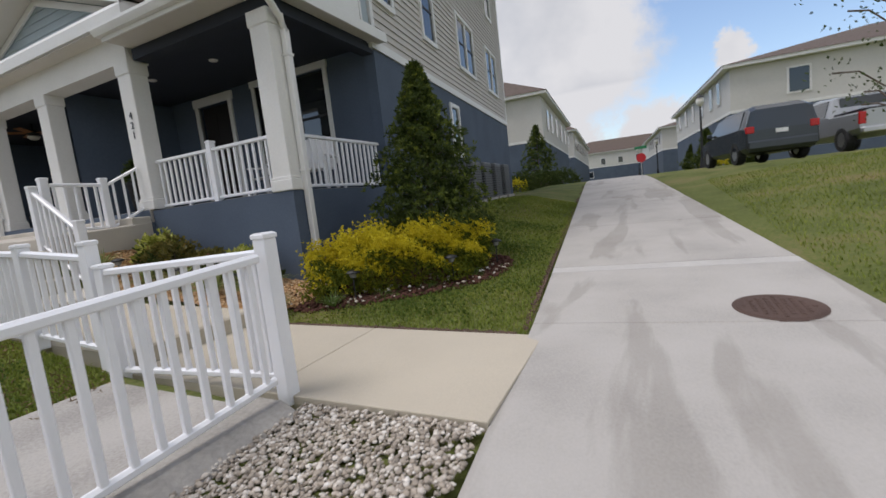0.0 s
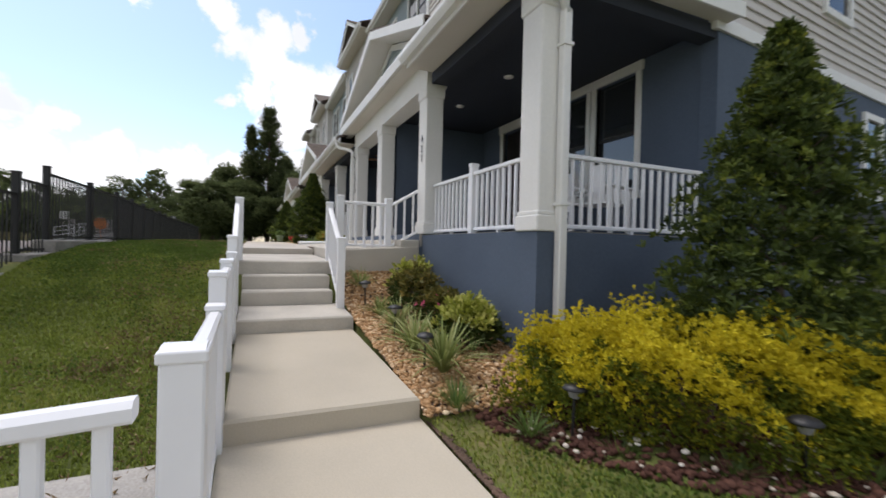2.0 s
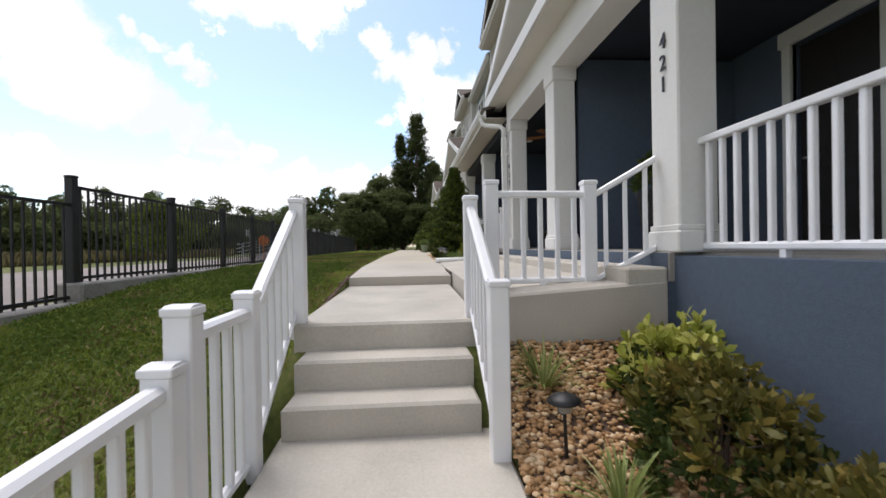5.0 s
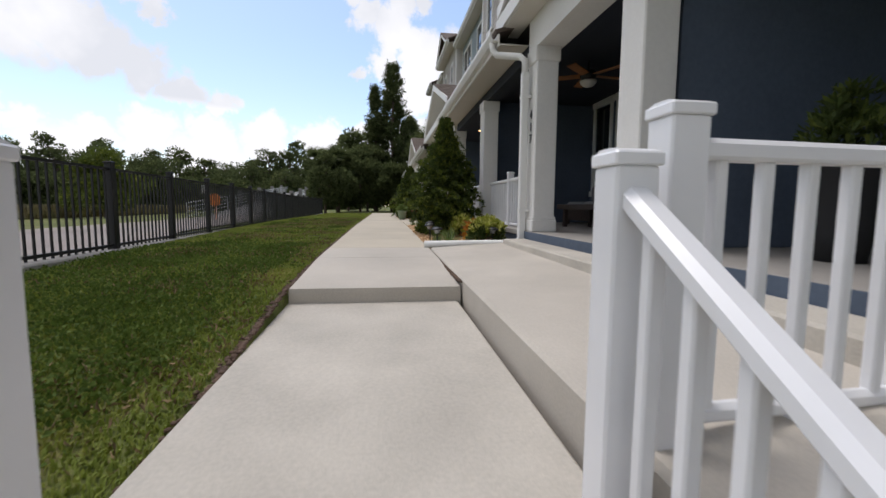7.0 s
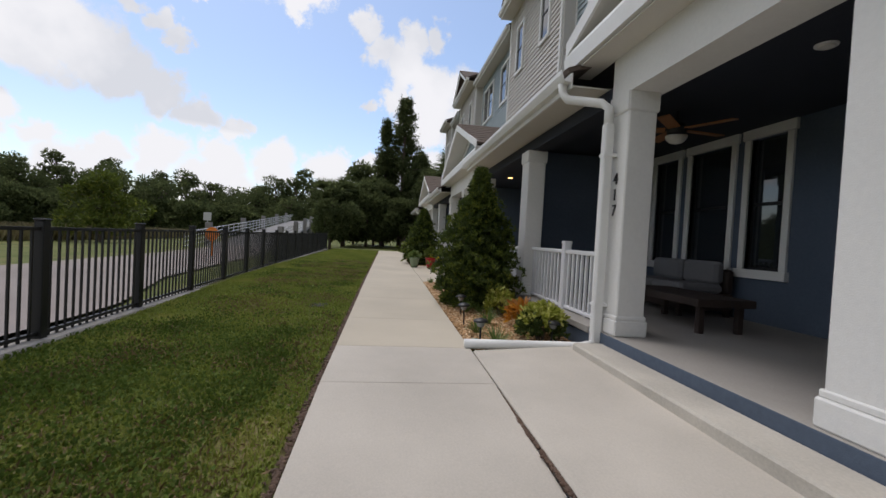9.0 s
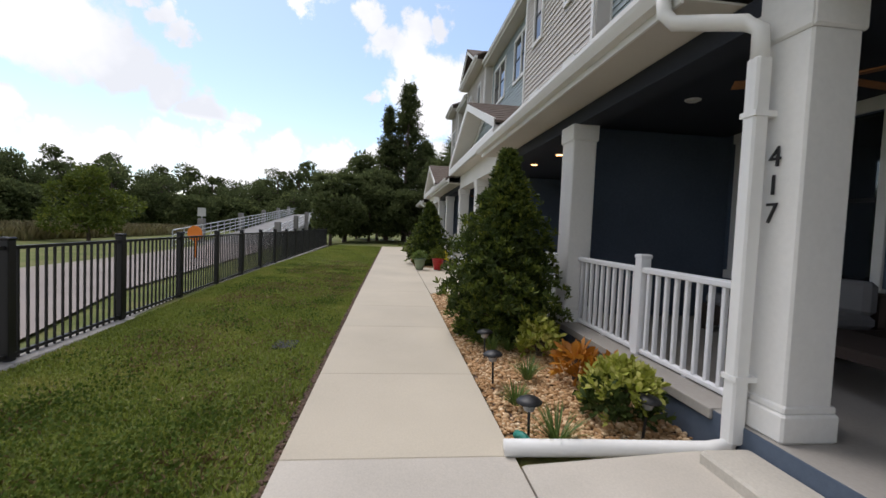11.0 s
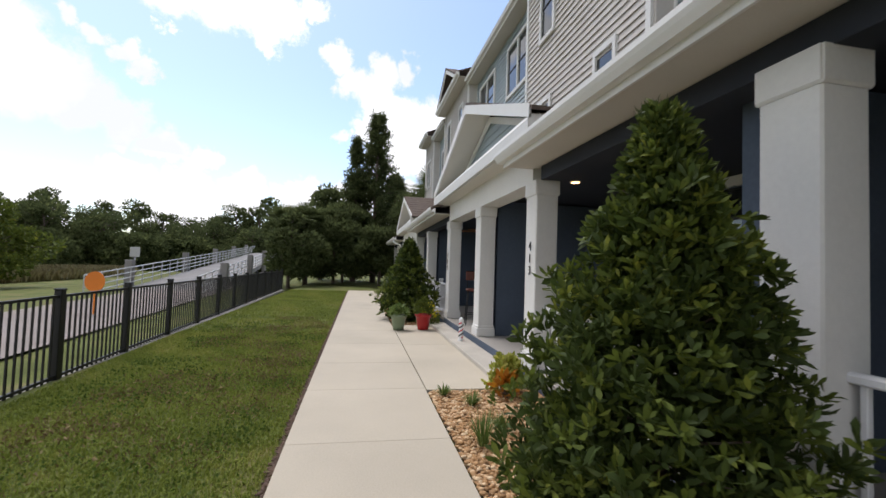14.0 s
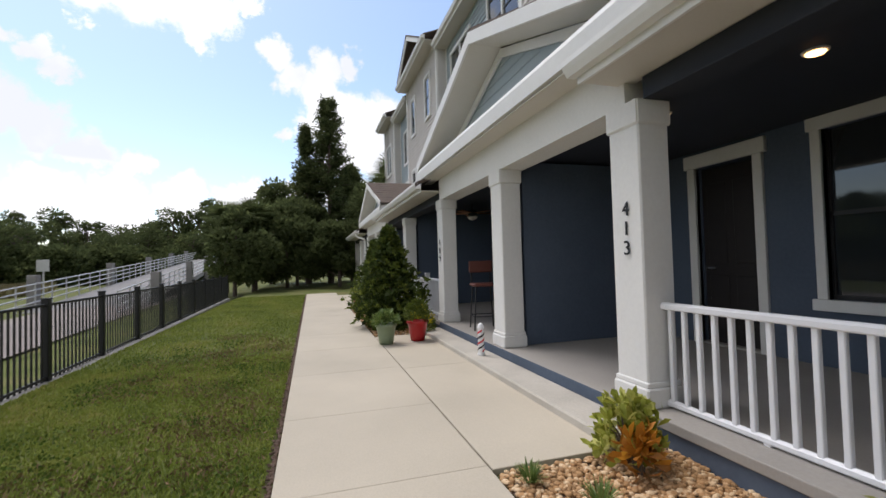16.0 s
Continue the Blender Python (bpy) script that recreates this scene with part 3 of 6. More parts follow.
thing("porch_floor", Geo().box(-10.76, X1, 5.722, BACK, 1.30, FLOOR, c=0.008).box(-8.0, -10.75, 5.95, BACK, 1.30, FLOOR), PORCH, "pale grey painted concrete porch floor", "floor", kind="structure")
plinth = tagged(new("plinth"), "slate blue stucco plinth wall under the porch", "wall", kind="structure")
part("wall_end", Geo().prism([(X0, 5.765), (-10.80, 5.765), (-10.80, 5.95), (-8.0, 5.95), (-8.0, BACK), (X0, BACK)], "z", -0.1, 1.478), SLATE, plinth)
part("wall_front", box(-10.77, X1, 5.718, 5.95, 0.3, 1.496), SLATE, plinth)
for a, b in ((-15.9, -21.6), (-26.9, -32.7)):
    part("ledge", box(a, b, 5.70, 6.3, 1.44, 1.508, c=0.006), PORCH, plinth, "grey concrete ledge")

column = thing("porch_column", None, None, "white stucco porch column with cap and base", "column", group="porch columns", at=pose(COLS["421"], FRONT + 0.165, FLOOR))
part("shaft", box(-0.165, 0.165, -0.165, 0.115, 0.0, 2.29, c=0.012), STUCCO, column)
part("base_trim", Geo().box(-0.19, 0.19, -0.19, 0.14, 0.0, 0.15, c=0.012).box(-0.178, 0.178, -0.178, 0.128, 0.15, 0.19, c=0.008), STUCCO, column)
cap_side = [(-0.17, 2.10), (-0.182, 2.115), (-0.182, 2.285), (0.182, 2.285), (0.182, 2.115), (0.17, 2.10)]
part("cap_trim", Geo().prism(cap_side, "y", -0.17, 0.12).prism([(a if a < 0 else a - 0.05, z) for a, z in cap_side], "x", -0.17, 0.17), STUCCO, column)
for key, cx in COLS.items():
    if key != "421":
        copy_thing(column, pose(cx, FRONT + 0.165, FLOOR - (0.02 if key == "corner" else 0)))

FONT_CACHE = {}


def digit(ch, size, depth=0.004):
    if ch not in FONT_CACHE:
        cu = bpy.data.curves.new("digit", "FONT")
        cu.body, cu.size, cu.extrude, cu.align_x = ch, size, depth, "CENTER"
        ob = bpy.data.objects.new("digit", cu)
        scene.collection.objects.link(ob)
        me = bpy.data.meshes.new_from_object(ob.evaluated_get(bpy.context.evaluated_depsgraph_get()))
        bpy.data.objects.remove(ob)
        me.materials.clear()
        me.materials.append(BLACK)
        FONT_CACHE[ch] = me
    return FONT_CACHE[ch]


for key in ("421", "417", "413", "409"):
    plate = thing("house_number", None, None, "black metal house number %s on a white column" % key, "house number", group="house numbers", at=pose(COLS[key] + 0.01, FRONT - 0.004, 2.78))
    for i, ch in enumerate(key):
        d = part("digit", digit(ch, 0.155), BLACK, plate)
        d.matrix_basis = pose(0, -0.006, 0.15 - 0.15 * i, 90, 0, 0)


def holed(g, x0, x1, y0, y1, z0, z1, holes):
    """A wall along x with rectangular openings (xa, xb, za, zb)."""
    cutx = sorted({x0, x1, *[h[0] for h in holes], *[h[1] for h in holes]})
    cutx = [c for c in cutx if x0 <= c <= x1]
    for a, b in zip(cutx, cutx[1:]):
        hs = sorted((h[2], h[3]) for h in holes if h[0] < (a + b) / 2 < h[1])
        z = z0
        for lo, hi in hs:
            if lo > z:
                g.box(a, b, y0, y1, z, lo)
            z = max(z, hi)
        if z < z1:
            g.box(a, b, y0, y1, z, z1)
    return g


# porch openings: doors and windows in the back wall (x0, x1, z0, z1)
doors = [(-11.5, -12.42), (-13.95, -14.87), (-22.65, -23.42), (-25.05, -25.97), (-33.75, -34.67)]
wins = [(-8.95, -9.72), (-9.92, -10.7), (-16.24, -16.76), (-17.07, -17.85), (-18.16, -18.72), (-20.85, -21.97), (-19.7, -20.6), (-27.6, -29.2), (-31.0, -32.2)]
holes = [(min(d), max(d), FLOOR, 3.72) for d in doors] + [(min(w), max(w), 2.15, 3.80) for w in wins]
thing("wall_porch_back", holed(Geo(), X1, X0 - 0.2, BACK, BACK + 0.2, 1.3, 4.2, holes), SLATE, "slate blue porch back wall in deep shade", "wall", kind="structure")
# back and floor sheets, their dark colour painted in for the unlit room's shade
thing("room_shell", Geo().box(X1, X0 - 0.3, 10.2, 10.3, 1.3, 4.2).box(X1, X0 - 0.3, BACK + 0.22, 10.2, 1.3, 1.48), ROOMM, "dark sheets painted as the dim interior behind the porch windows", "wall", kind="structure")
for cx in (COLS["A"], COLS["E"] - 0.5, COLS["D"], COLS["F"], COLS["G"]):
    thing("wall_party", box(cx - 0.1, cx + 0.1, FRONT + 0.34, BACK - 0.003, FLOOR + 0.002, 3.9), SLATE, "slate blue party wall dividing two porches", "wall", kind="structure", group="party walls")
thing("ceiling", box(X0 - 0.05, X1, 5.95, BACK - 0.003, 3.93, 4.0), DARKBEAM, "dark slate painted porch ceiling", "ceiling", kind="structure")
for a, b in ((X0, -10.63), (-15.83, -21.64), (-27.1, -32.9), (-38.2, X1)):
    beam = thing("porch_beam", Geo().box(a, b, 5.81, 6.06, BEAM, 3.945, c=0.006), DARKBEAM, "dark slate painted beam over the porch rail", "beam", kind="structure", group="porch beams")
thing("porch_beam", box(-8.03, X0 - 0.02, 6.07, BACK - 0.003, BEAM, 3.93), DARKBEAM, "dark slate painted beam over the porch rail", "beam", kind="structure", group="porch beams")


def framed_door(x0, x1):
    x0, x1 = min(x0, x1), max(x0, x1)
    d = tagged(new("front_door"), "dark panelled front door in white casing, shut", "door", kind="structure", group="front doors")
    leaf_ = part("door_leaf", box(x0 + 0.03, x1 - 0.03, BACK + 0.06, BACK + 0.11, FLOOR + 0.02, 3.69, c=0.004), DOORM, d)
    for i in (0, 1):
        for z0, z1 in ((1.7, 2.35), (2.5, 3.5)):
            w = (x1 - x0 - 0.06) / 2
            part("panel", box(x0 + 0.1 + i * w, x0 - 0.03 + (i + 1) * w + 0.03, BACK + 0.048, BACK + 0.062, z0, z1, c=0.006), DOORM, leaf_)
    part("handle", Geo().tube([(x0 + 0.12, BACK + 0.05, 2.45), (x0 + 0.12, BACK + 0.0, 2.45), (x0 + 0.22, BACK - 0.0, 2.45)], 0.012), CHROME, leaf_, "brushed metal lever handle")
    part("threshold", box(x0, x1, BACK - 0.04, BACK + 0.19, FLOOR - 0.0, FLOOR + 0.03, c=0.006), RISER, d)
    g = Geo().box(x0 - 0.11, x0, BACK - 0.035, BACK + 0.05, FLOOR + 0.002, 3.72, c=0.005).box(x1, x1 + 0.11, BACK - 0.035, BACK + 0.05, FLOOR + 0.002, 3.72, c=0.005)
    part("casing", g, TRIM, d)
    part("lintel", box(x0 - 0.15, x1 + 0.15, BACK - 0.045, BACK + 0.05, 3.722, 3.89, c=0.006), TRIM, d)
    return d


def framed_window(x0, x1, z0, z1):
    x0, x1 = min(x0, x1), max(x0, x1)
    w = tagged(new("porch_window"), "dark sash window in wide white casing", "window", kind="structure", group="porch windows")
    part("casing", Geo().box(x0 - 0.09, x0, BACK - 0.03, BACK + 0.06, z0, z1, c=0.005).box(x1, x1 + 0.09, BACK - 0.03, BACK + 0.06, z0, z1, c=0.005), TRIM, w)
    part("lintel", box(x0 - 0.12, x1 + 0.12, BACK - 0.04, BACK + 0.06, z1 + 0.001, z1 + 0.126, c=0.005), TRIM, w)
    part("sill", box(x0 - 0.12, x1 + 0.12, BACK - 0.06, BACK + 0.06, z0 - 0.11, z0 - 0.001, c=0.006), TRIM, w)
    mid = (z0 + z1) / 2
    fr = part("sash", Geo().box(x0, x1, BACK + 0.05, BACK + 0.09, mid - 0.02, mid + 0.02).box(x0, x0 + 0.03, BACK + 0.05, BACK + 0.09, z0, z1).box(x1 - 0.03, x1, BACK + 0.05, BACK + 0.09, z0, z1).box(x0 + 0.03, x1 - 0.03, BACK + 0.05, BACK + 0.09, z0, z0 + 0.04), BLACK, w)
    for a, b in ((z0 + 0.04, mid - 0.02), (mid + 0.02, z1)):
        part("pane", box(x0 + 0.03, x1 - 0.03, BACK + 0.07, BACK + 0.078, a, b), GLASS, w)
    return w


for d in doors:
    framed_door(*d)
for a, b in wins:
    framed_window(a, b, 2.15, 3.80)

# porch roof over the rail bays: soffit, fascia, gutter, shingles
for a, b, side in ((-7.58, -10.62, True), (-16.0, -21.85, False), (-26.9, -32.95, False), (-38.1, X1, False)):
    roof = tagged(new("porch_roof"), "brown shingle porch roof with white fascia and cream soffit", "roof", kind="structure", group="porch roofs")
    ye, ze = 5.42, 3.95
    part("soffit", Geo().prism([(a, ye), (b, ye), (b, 5.86), (X0 - 0.02, 5.86), (X0 - 0.02, BACK + 0.1), (a, BACK + 0.1)] if side else [(a, ye), (b, ye), (b, 5.86), (a, 5.86)], "z", ze, ze + 0.015), SOFFIT, roof)
    part("fascia", Geo().box(a, b, ye - 0.02, ye + 0.005, ze - 0.02, ze + 0.14, c=0.004), TRIM, roof)
    lip = [(5.40, 3.985), (5.33, 3.985), (5.30, 4.03), (5.285, 4.06), (5.285, 4.10), (5.30, 4.10), (5.30, 4.065), (5.32, 4.0), (5.40, 4.0)]
    part("gutter", Geo().prism(lip, "x", a + 0.03, b - 0.03), TRIM, roof)
    part("shingles", Geo().prism([(5.38, 4.095), (7.66, 4.80), (7.66, 4.85), (5.36, 4.14)], "x", a, b), SHINGLE, roof)
    if side:
        part("side_fascia", box(a - 0.02, a + 0.006, 5.40, BACK + 0.12, 3.93, 4.1, c=0.004), TRIM, roof)
        part("side_wedge", Geo().prism([(5.45, 4.1), (7.6, 4.1), (7.6, 4.78)], "x", a - 0.03, a - 0.05), TRIM, roof)

# gabled porch roofs over the paired entries
def gable_roof(cx, half, zb=4.40, zp=5.60, y0=5.47):
    r = tagged(new("gable_porch_roof"), "white trimmed gable with blue-grey siding over paired entries", "roof", kind="structure", group="gable roofs")
    w = half - 0.55
    part("entablature", Geo().box(cx - w, cx + w, FRONT - 0.002, FRONT + 0.33, BEAM, 4.36), STUCCO, r)
    part("cornice", Geo().prism([(5.70, 4.18), (y0, 4.20), (y0 - 0.01, 4.36), (y0 + 0.02, 4.42), (5.9, 4.47), (5.9, 4.3)], "x", cx - half, cx + half), TRIM, r)
    part("cornice_soffit", box(cx - half + 0.02, cx + half - 0.02, y0 + 0.03, FRONT, 4.17, 4.181), SOFFIT, r)
    pitch = (zp - zb) / half
    for s in (-1, 1):
        part("rake_board", Geo().prism([(cx + s * half, zb - 0.02), (cx + s * half, zb + 0.14), (cx, zp + 0.04), (cx, zp - 0.12)], "y", y0, y0 + 0.03), TRIM, r)
        part("rake_soffit", Geo().prism([(cx + s * (half - 0.05), zb + 0.02), (cx + s * (half - 0.05), zb + 0.035), (cx, zp - 0.09), (cx, zp - 0.105)], "y", y0 + 0.03, 5.95), SOFFIT, r)
        for k in range(9):
            u0, u1 = k / 9, (k + 1) / 9
            g = Geo().prism([(cx + s * half * 1.02 * (1 - u0), zb + 0.10 + (zp - zb) * u0), (cx + s * half * 1.02 * (1 - u1), zb + 0.10 + (zp - zb) * u1 - 0.012), (cx + s * half * 1.02 * (1 - u1), zb + 0.05 + (zp - zb) * u1), (cx + s * half * 1.02 * (1 - u0), zb + 0.05 + (zp - zb) * u0)], "y", y0 + 0.012, 7.66)
            part("shingle_course", g, SHINGLE, r)
        part("inner_trim", Geo().prism([(cx + s * (half - 0.42), zb + 0.03), (cx + s * (half - 0.1), zb + 0.03), (cx, zp - 0.13), (cx, zp - 0.25)], "y", 5.93, 5.96), TRIM, r)
    part("tympanum_core", Geo().prism([(cx - half + 0.1, zb + 0.02), (cx + half - 0.1, zb + 0.02), (cx, zp - 0.12)], "y", 6.0, 6.06), GREYSIDE, r)
    z = zb + 0.03
    while z < zp - 0.2:
        h = half - 0.12 - (z - zb) / pitch
        part("siding_board", Geo().prism([(6.0, z + 0.15), (5.985, z), (5.97, z), (5.985, z + 0.15)], "x", cx - h, cx + h), GREYSIDE, r)
        z += 0.14
    return r


for cx in (-13.26, -24.33, -35.45):
    gable_roof(cx, 3.1)

# ---- upper storeys ----
def upper_window(parent, x0, x1, z0, z1, y, lights=1):
    x0, x1 = min(x0, x1), max(x0, x1)
    w = new("window")
    w.parent = parent
    g = Geo().box(x0 - 0.09, x1 + 0.09, y - 0.05, y + 0.02, z1, z1 + 0.1, c=0.004).box(x0 - 0.09, x1 + 0.09, y - 0.06, y + 0.02, z0 - 0.1, z0, c=0.004)
    g.box(x0 - 0.09, x0, y - 0.05, y + 0.02, z0, z1).box(x1, x1 + 0.09, y - 0.05, y + 0.02, z0, z1)
    for k in range(1, lights):
        xm = x0 + (x1 - x0) * k / lights
        g.box(xm - 0.04, xm + 0.04, y - 0.045, y + 0.02, z0, z1)
    part("window_frame", g, TRIM, w)
    if z1 - z0 > 0.8:
        part("meeting_rail", box(x0, x1, y - 0.02, y + 0.01, (z0 + z1) / 2 - 0.02, (z0 + z1) / 2 + 0.02), BLACK, w)
    part("pane", box(x0, x1, y - 0.004, y + 0.004, z0, z1), GLASS, w)
    return w


def sided_wall(name, x0, x1, y, z0, z1, mat, label, windows, m=None, course=0.135):
    """A storey wall clad in lapped boards, cut round its windows (x0, x1, z0, z1, lights)."""
    x0, x1 = min(x0, x1), max(x0, x1)
    wl = tagged(new(name), label, "wall", kind="structure")
    hs = [(min(w[0], w[1]), max(w[0], w[1]), w[2], w[3]) for w in windows]
    part("core", holed(Geo(), x0, x1, y + 0.01, y + 0.2, z0, z1, hs), mat, wl)
    z = z0
    while z < z1 - 0.02:
        t = min(course + 0.012, z1 - z)
        cuts_ = sorted((h[0], h[1]) for h in hs if h[2] < z + t / 2 < h[3])
        a = x0
        for lo, hi in cuts_ + [(x1, x1)]:
            if lo - a > 0.02:
                part("siding_board", Geo().prism([(y + 0.012, z + t), (y - 0.016, z), (y + 0.004, z), (y + 0.016, z + t)], "x", a, lo), mat, wl)
            a = hi
        z += course
    for w in windows:
        upper_window(wl, *w[:4], y, w[4])
    part("corner_board", box(x0 - 0.005, x0 + 0.11, y - 0.03, y + 0.02, z0, z1), TRIM, wl)
    part("corner_board", box(x1 - 0.11, x1 + 0.005, y - 0.03, y + 0.02, z0, z1), TRIM, wl)
    if m is not None:
        wl.matrix_basis = m
    return wl


def upper_roof(x0, x1, y, z, label="brown shingle roof with white eaves"):
    x0, x1 = min(x0, x1), max(x0, x1)
    r = tagged(new("main_roof"), label, "roof", kind="structure", group="main roofs")
    part("fascia", box(x0, x1, y - 0.42, y - 0.40, z - 0.03, z + 0.16), TRIM, r)
    part("gutter", Geo().prism([(y - 0.42, z + 0.04), (y - 0.5, z + 0.06), (y - 0.53, z + 0.16), (y - 0.42, z + 0.16)], "x", x0, x1), TRIM, r)
    part("soffit", box(x0, x1, y - 0.40, y + 0.05, z - 0.01, z), SOFFIT, r)
    part("shingles", Geo().prism([(y - 0.45, z + 0.15), (y + 5.5, z + 2.4), (y + 5.5, z + 2.46), (y - 0.45, z + 0.2)], "x", x0, x1), SHINGLE, r)
    return r


GY, BY, EAVE = 7.95, 7.62, 9.85
edges = [(-7.8, -10.85, "g"), (-10.85, -15.6, "b"), (-15.6, -22.1, "g"), (-22.1, -26.9, "b"), (-26.9, -33.0, "g"), (-33.0, -37.8, "b"), (-37.8, -41.0, "g"), (-41.0, -44.0, "b")]
for a, b, kind_ in edges:
    c, y = (a + b) / 2, (BY if kind_ == "b" else GY)
    ws = []
    if kind_ == "b" and abs(b - a) > 4:
        for s in (-1, 1):
            ws += [(c + s * 1.22 - 0.26, c + s * 1.22 + 0.26, 5.95, 6.42, 1), (c + s * 1.16 - 0.30, c + s * 1.16 + 0.30, 7.95, 9.4, 1)]
    elif kind_ == "b":
        ws += [(c - 0.6, c + 0.6, 7.45, 8.95, 2), (c - 0.6, c + 0.6, 5.3, 6.5, 2)]
    elif abs(b - a) > 5:
        for s in (-1, 1):
            ws += [(c + s * 1.55 - 0.85, c + s * 1.55 + 0.85, 7.92, 9.35, 2), (c + s * 2.1 - 0.8, c + s * 2.1 + 0.8, 5.3, 6.45, 2)]
    else:
        ws += [(c - 0.6, c + 0.6, 7.45, 8.95, 2), (c - 0.6, c + 0.6, 5.3, 6.45, 2)]
    sided_wall("wall_upper_front", a, b, y, 4.2, EAVE + (0.3 if kind_ == "b" else 0), BEIGE if kind_ == "b" else GREYSIDE,
               "beige lapped siding wall with small windows" if kind_ == "b" else "blue-grey lapped siding wall with paired windows", ws)
    upper_roof(a, b, y, EAVE + (0.3 if kind_ == "b" else 0))
    if kind_ == "b":
        for xx in (a, b):
            thing("wall_return", box(xx - 0.06, xx + 0.06, BY + 0.02, GY + 0.3, 4.2, EAVE + 0.3), BEIGE, "beige siding return of the projecting bay", "wall", kind="structure", group="wall returns")
        if abs(b - a) > 4:
            gr = tagged(new("roof_gable"), "small shingled gable with white trim at the eaves", "roof", kind="structure", group="roof gables")
            z = EAVE + 0.46
            part("face", Geo().prism([(c - 1.6, z), (c + 1.6, z), (c, z + 0.95)], "y", y - 0.1, y + 0.4), GREYSIDE, gr)
            for s in (-1, 1):
                part("rake_board", Geo().prism([(c + s * 1.95, z - 0.08), (c + s * 1.95, z + 0.1), (c, z + 1.14), (c, z + 0.96)], "y", y - 0.5, y - 0.46), TRIM, gr)
                part("shingles", Geo().prism([(c + s * 2.0, z + 0.06), (c + s * 2.0, z + 0.12), (c, z + 1.2), (c, z + 1.14)], "y", y - 0.52, y + 3.5), SHINGLE, gr)

# ---- end wall of the terrace, turned a little ----
end_m = Matrix.Translation((X0, 8.2, 0)) @ Matrix.Rotation(SKEW + radians(90), 4, "Z")
ew = [(2.6, 3.32, 4.85, 6.25, 1), (5.35, 6.95, 4.85, 6.25, 2), (8.7, 10.2, 4.85, 6.25, 2), (2.7, 3.4, 7.6, 9.0, 1), (5.6, 6.6, 7.6, 9.0, 1), (9.4, 10.1, 7.6, 9.0, 1), (0.3, 0.95, 4.85, 6.25, 1)]
sided_wall("wall_end_upper", 0.0, 11.6, 0.0, 4.02, 10.05, BEIGE, "beige lapped siding end wall with tall windows", ew, m=end_m)
lower = tagged(new("wall_end_lower"), "slate blue stucco end wall with a narrow window", "wall", kind="structure")
lower.matrix_basis = end_m
part("core", holed(Geo(), 0.0, 11.6, 0.0, 0.2, -0.2, 3.86, [(4.05, 4.62, 2.3, 3.5)]), SLATE, lower)
part("band_board", box(-0.1, 11.62, -0.035, 0.1, 3.862, 4.018, c=0.005), TRIM, lower)
upper_window(lower, 4.05, 4.62, 2.3, 3.5, 0.0)
er = tagged(new("end_eave"), "white eave along the end wall", "roof", kind="structure")
er.matrix_basis = end_m
part("fascia", box(-0.5, 12.0, -0.42, -0.38, 10.0, 10.2), TRIM, er)
part("soffit", box(-0.5, 12.0, -0.38, 0.1, 10.05, 10.06), SOFFIT, er)
part("shingles", Geo().prism([(-0.45, 10.18), (5.0, 12.2), (5.0, 12.26), (-0.45, 10.24)], "x", -0.5, 12.0), SHINGLE, er)
thing("wall_back", Geo().box(X1, -9.1, 19.6, 19.8, 0, 10.0), BEIGE, "plain beige back wall", "wall", kind="structure")
thing("wall_far_end", Geo().box(X1, X1 + 0.2, BY + 0.2, 19.6, 0, 10.0).box(X1, X1 + 0.2, 5.8, BY, 0, 4.0), BEIGE, "plain beige far end wall", "wall", kind="structure")

# ---- rails ----
def post(name, parent, x, y, z0, z1, w=0.096):
    g = Geo().box(x - w / 2, x + w / 2, y - w / 2, y + w / 2, z0, z1 - 0.035, c=0.006)
    p = part(name, g, VINYL, parent)
    part("cap", Geo().box(x - w / 2 - 0.006, x + w / 2 + 0.006, y - w / 2 - 0.006, y + w / 2 + 0.006, z1 - 0.036, z1 - 0.008, c=0.004).prism([(x - w / 2 - 0.002, z1 - 0.008), (x + w / 2 + 0.002, z1 - 0.008), (x + w / 4, z1), (x - w / 4, z1)], "y", y - w / 2, y + w / 2), VINYL, p)
    return p


BALUSTER = {}


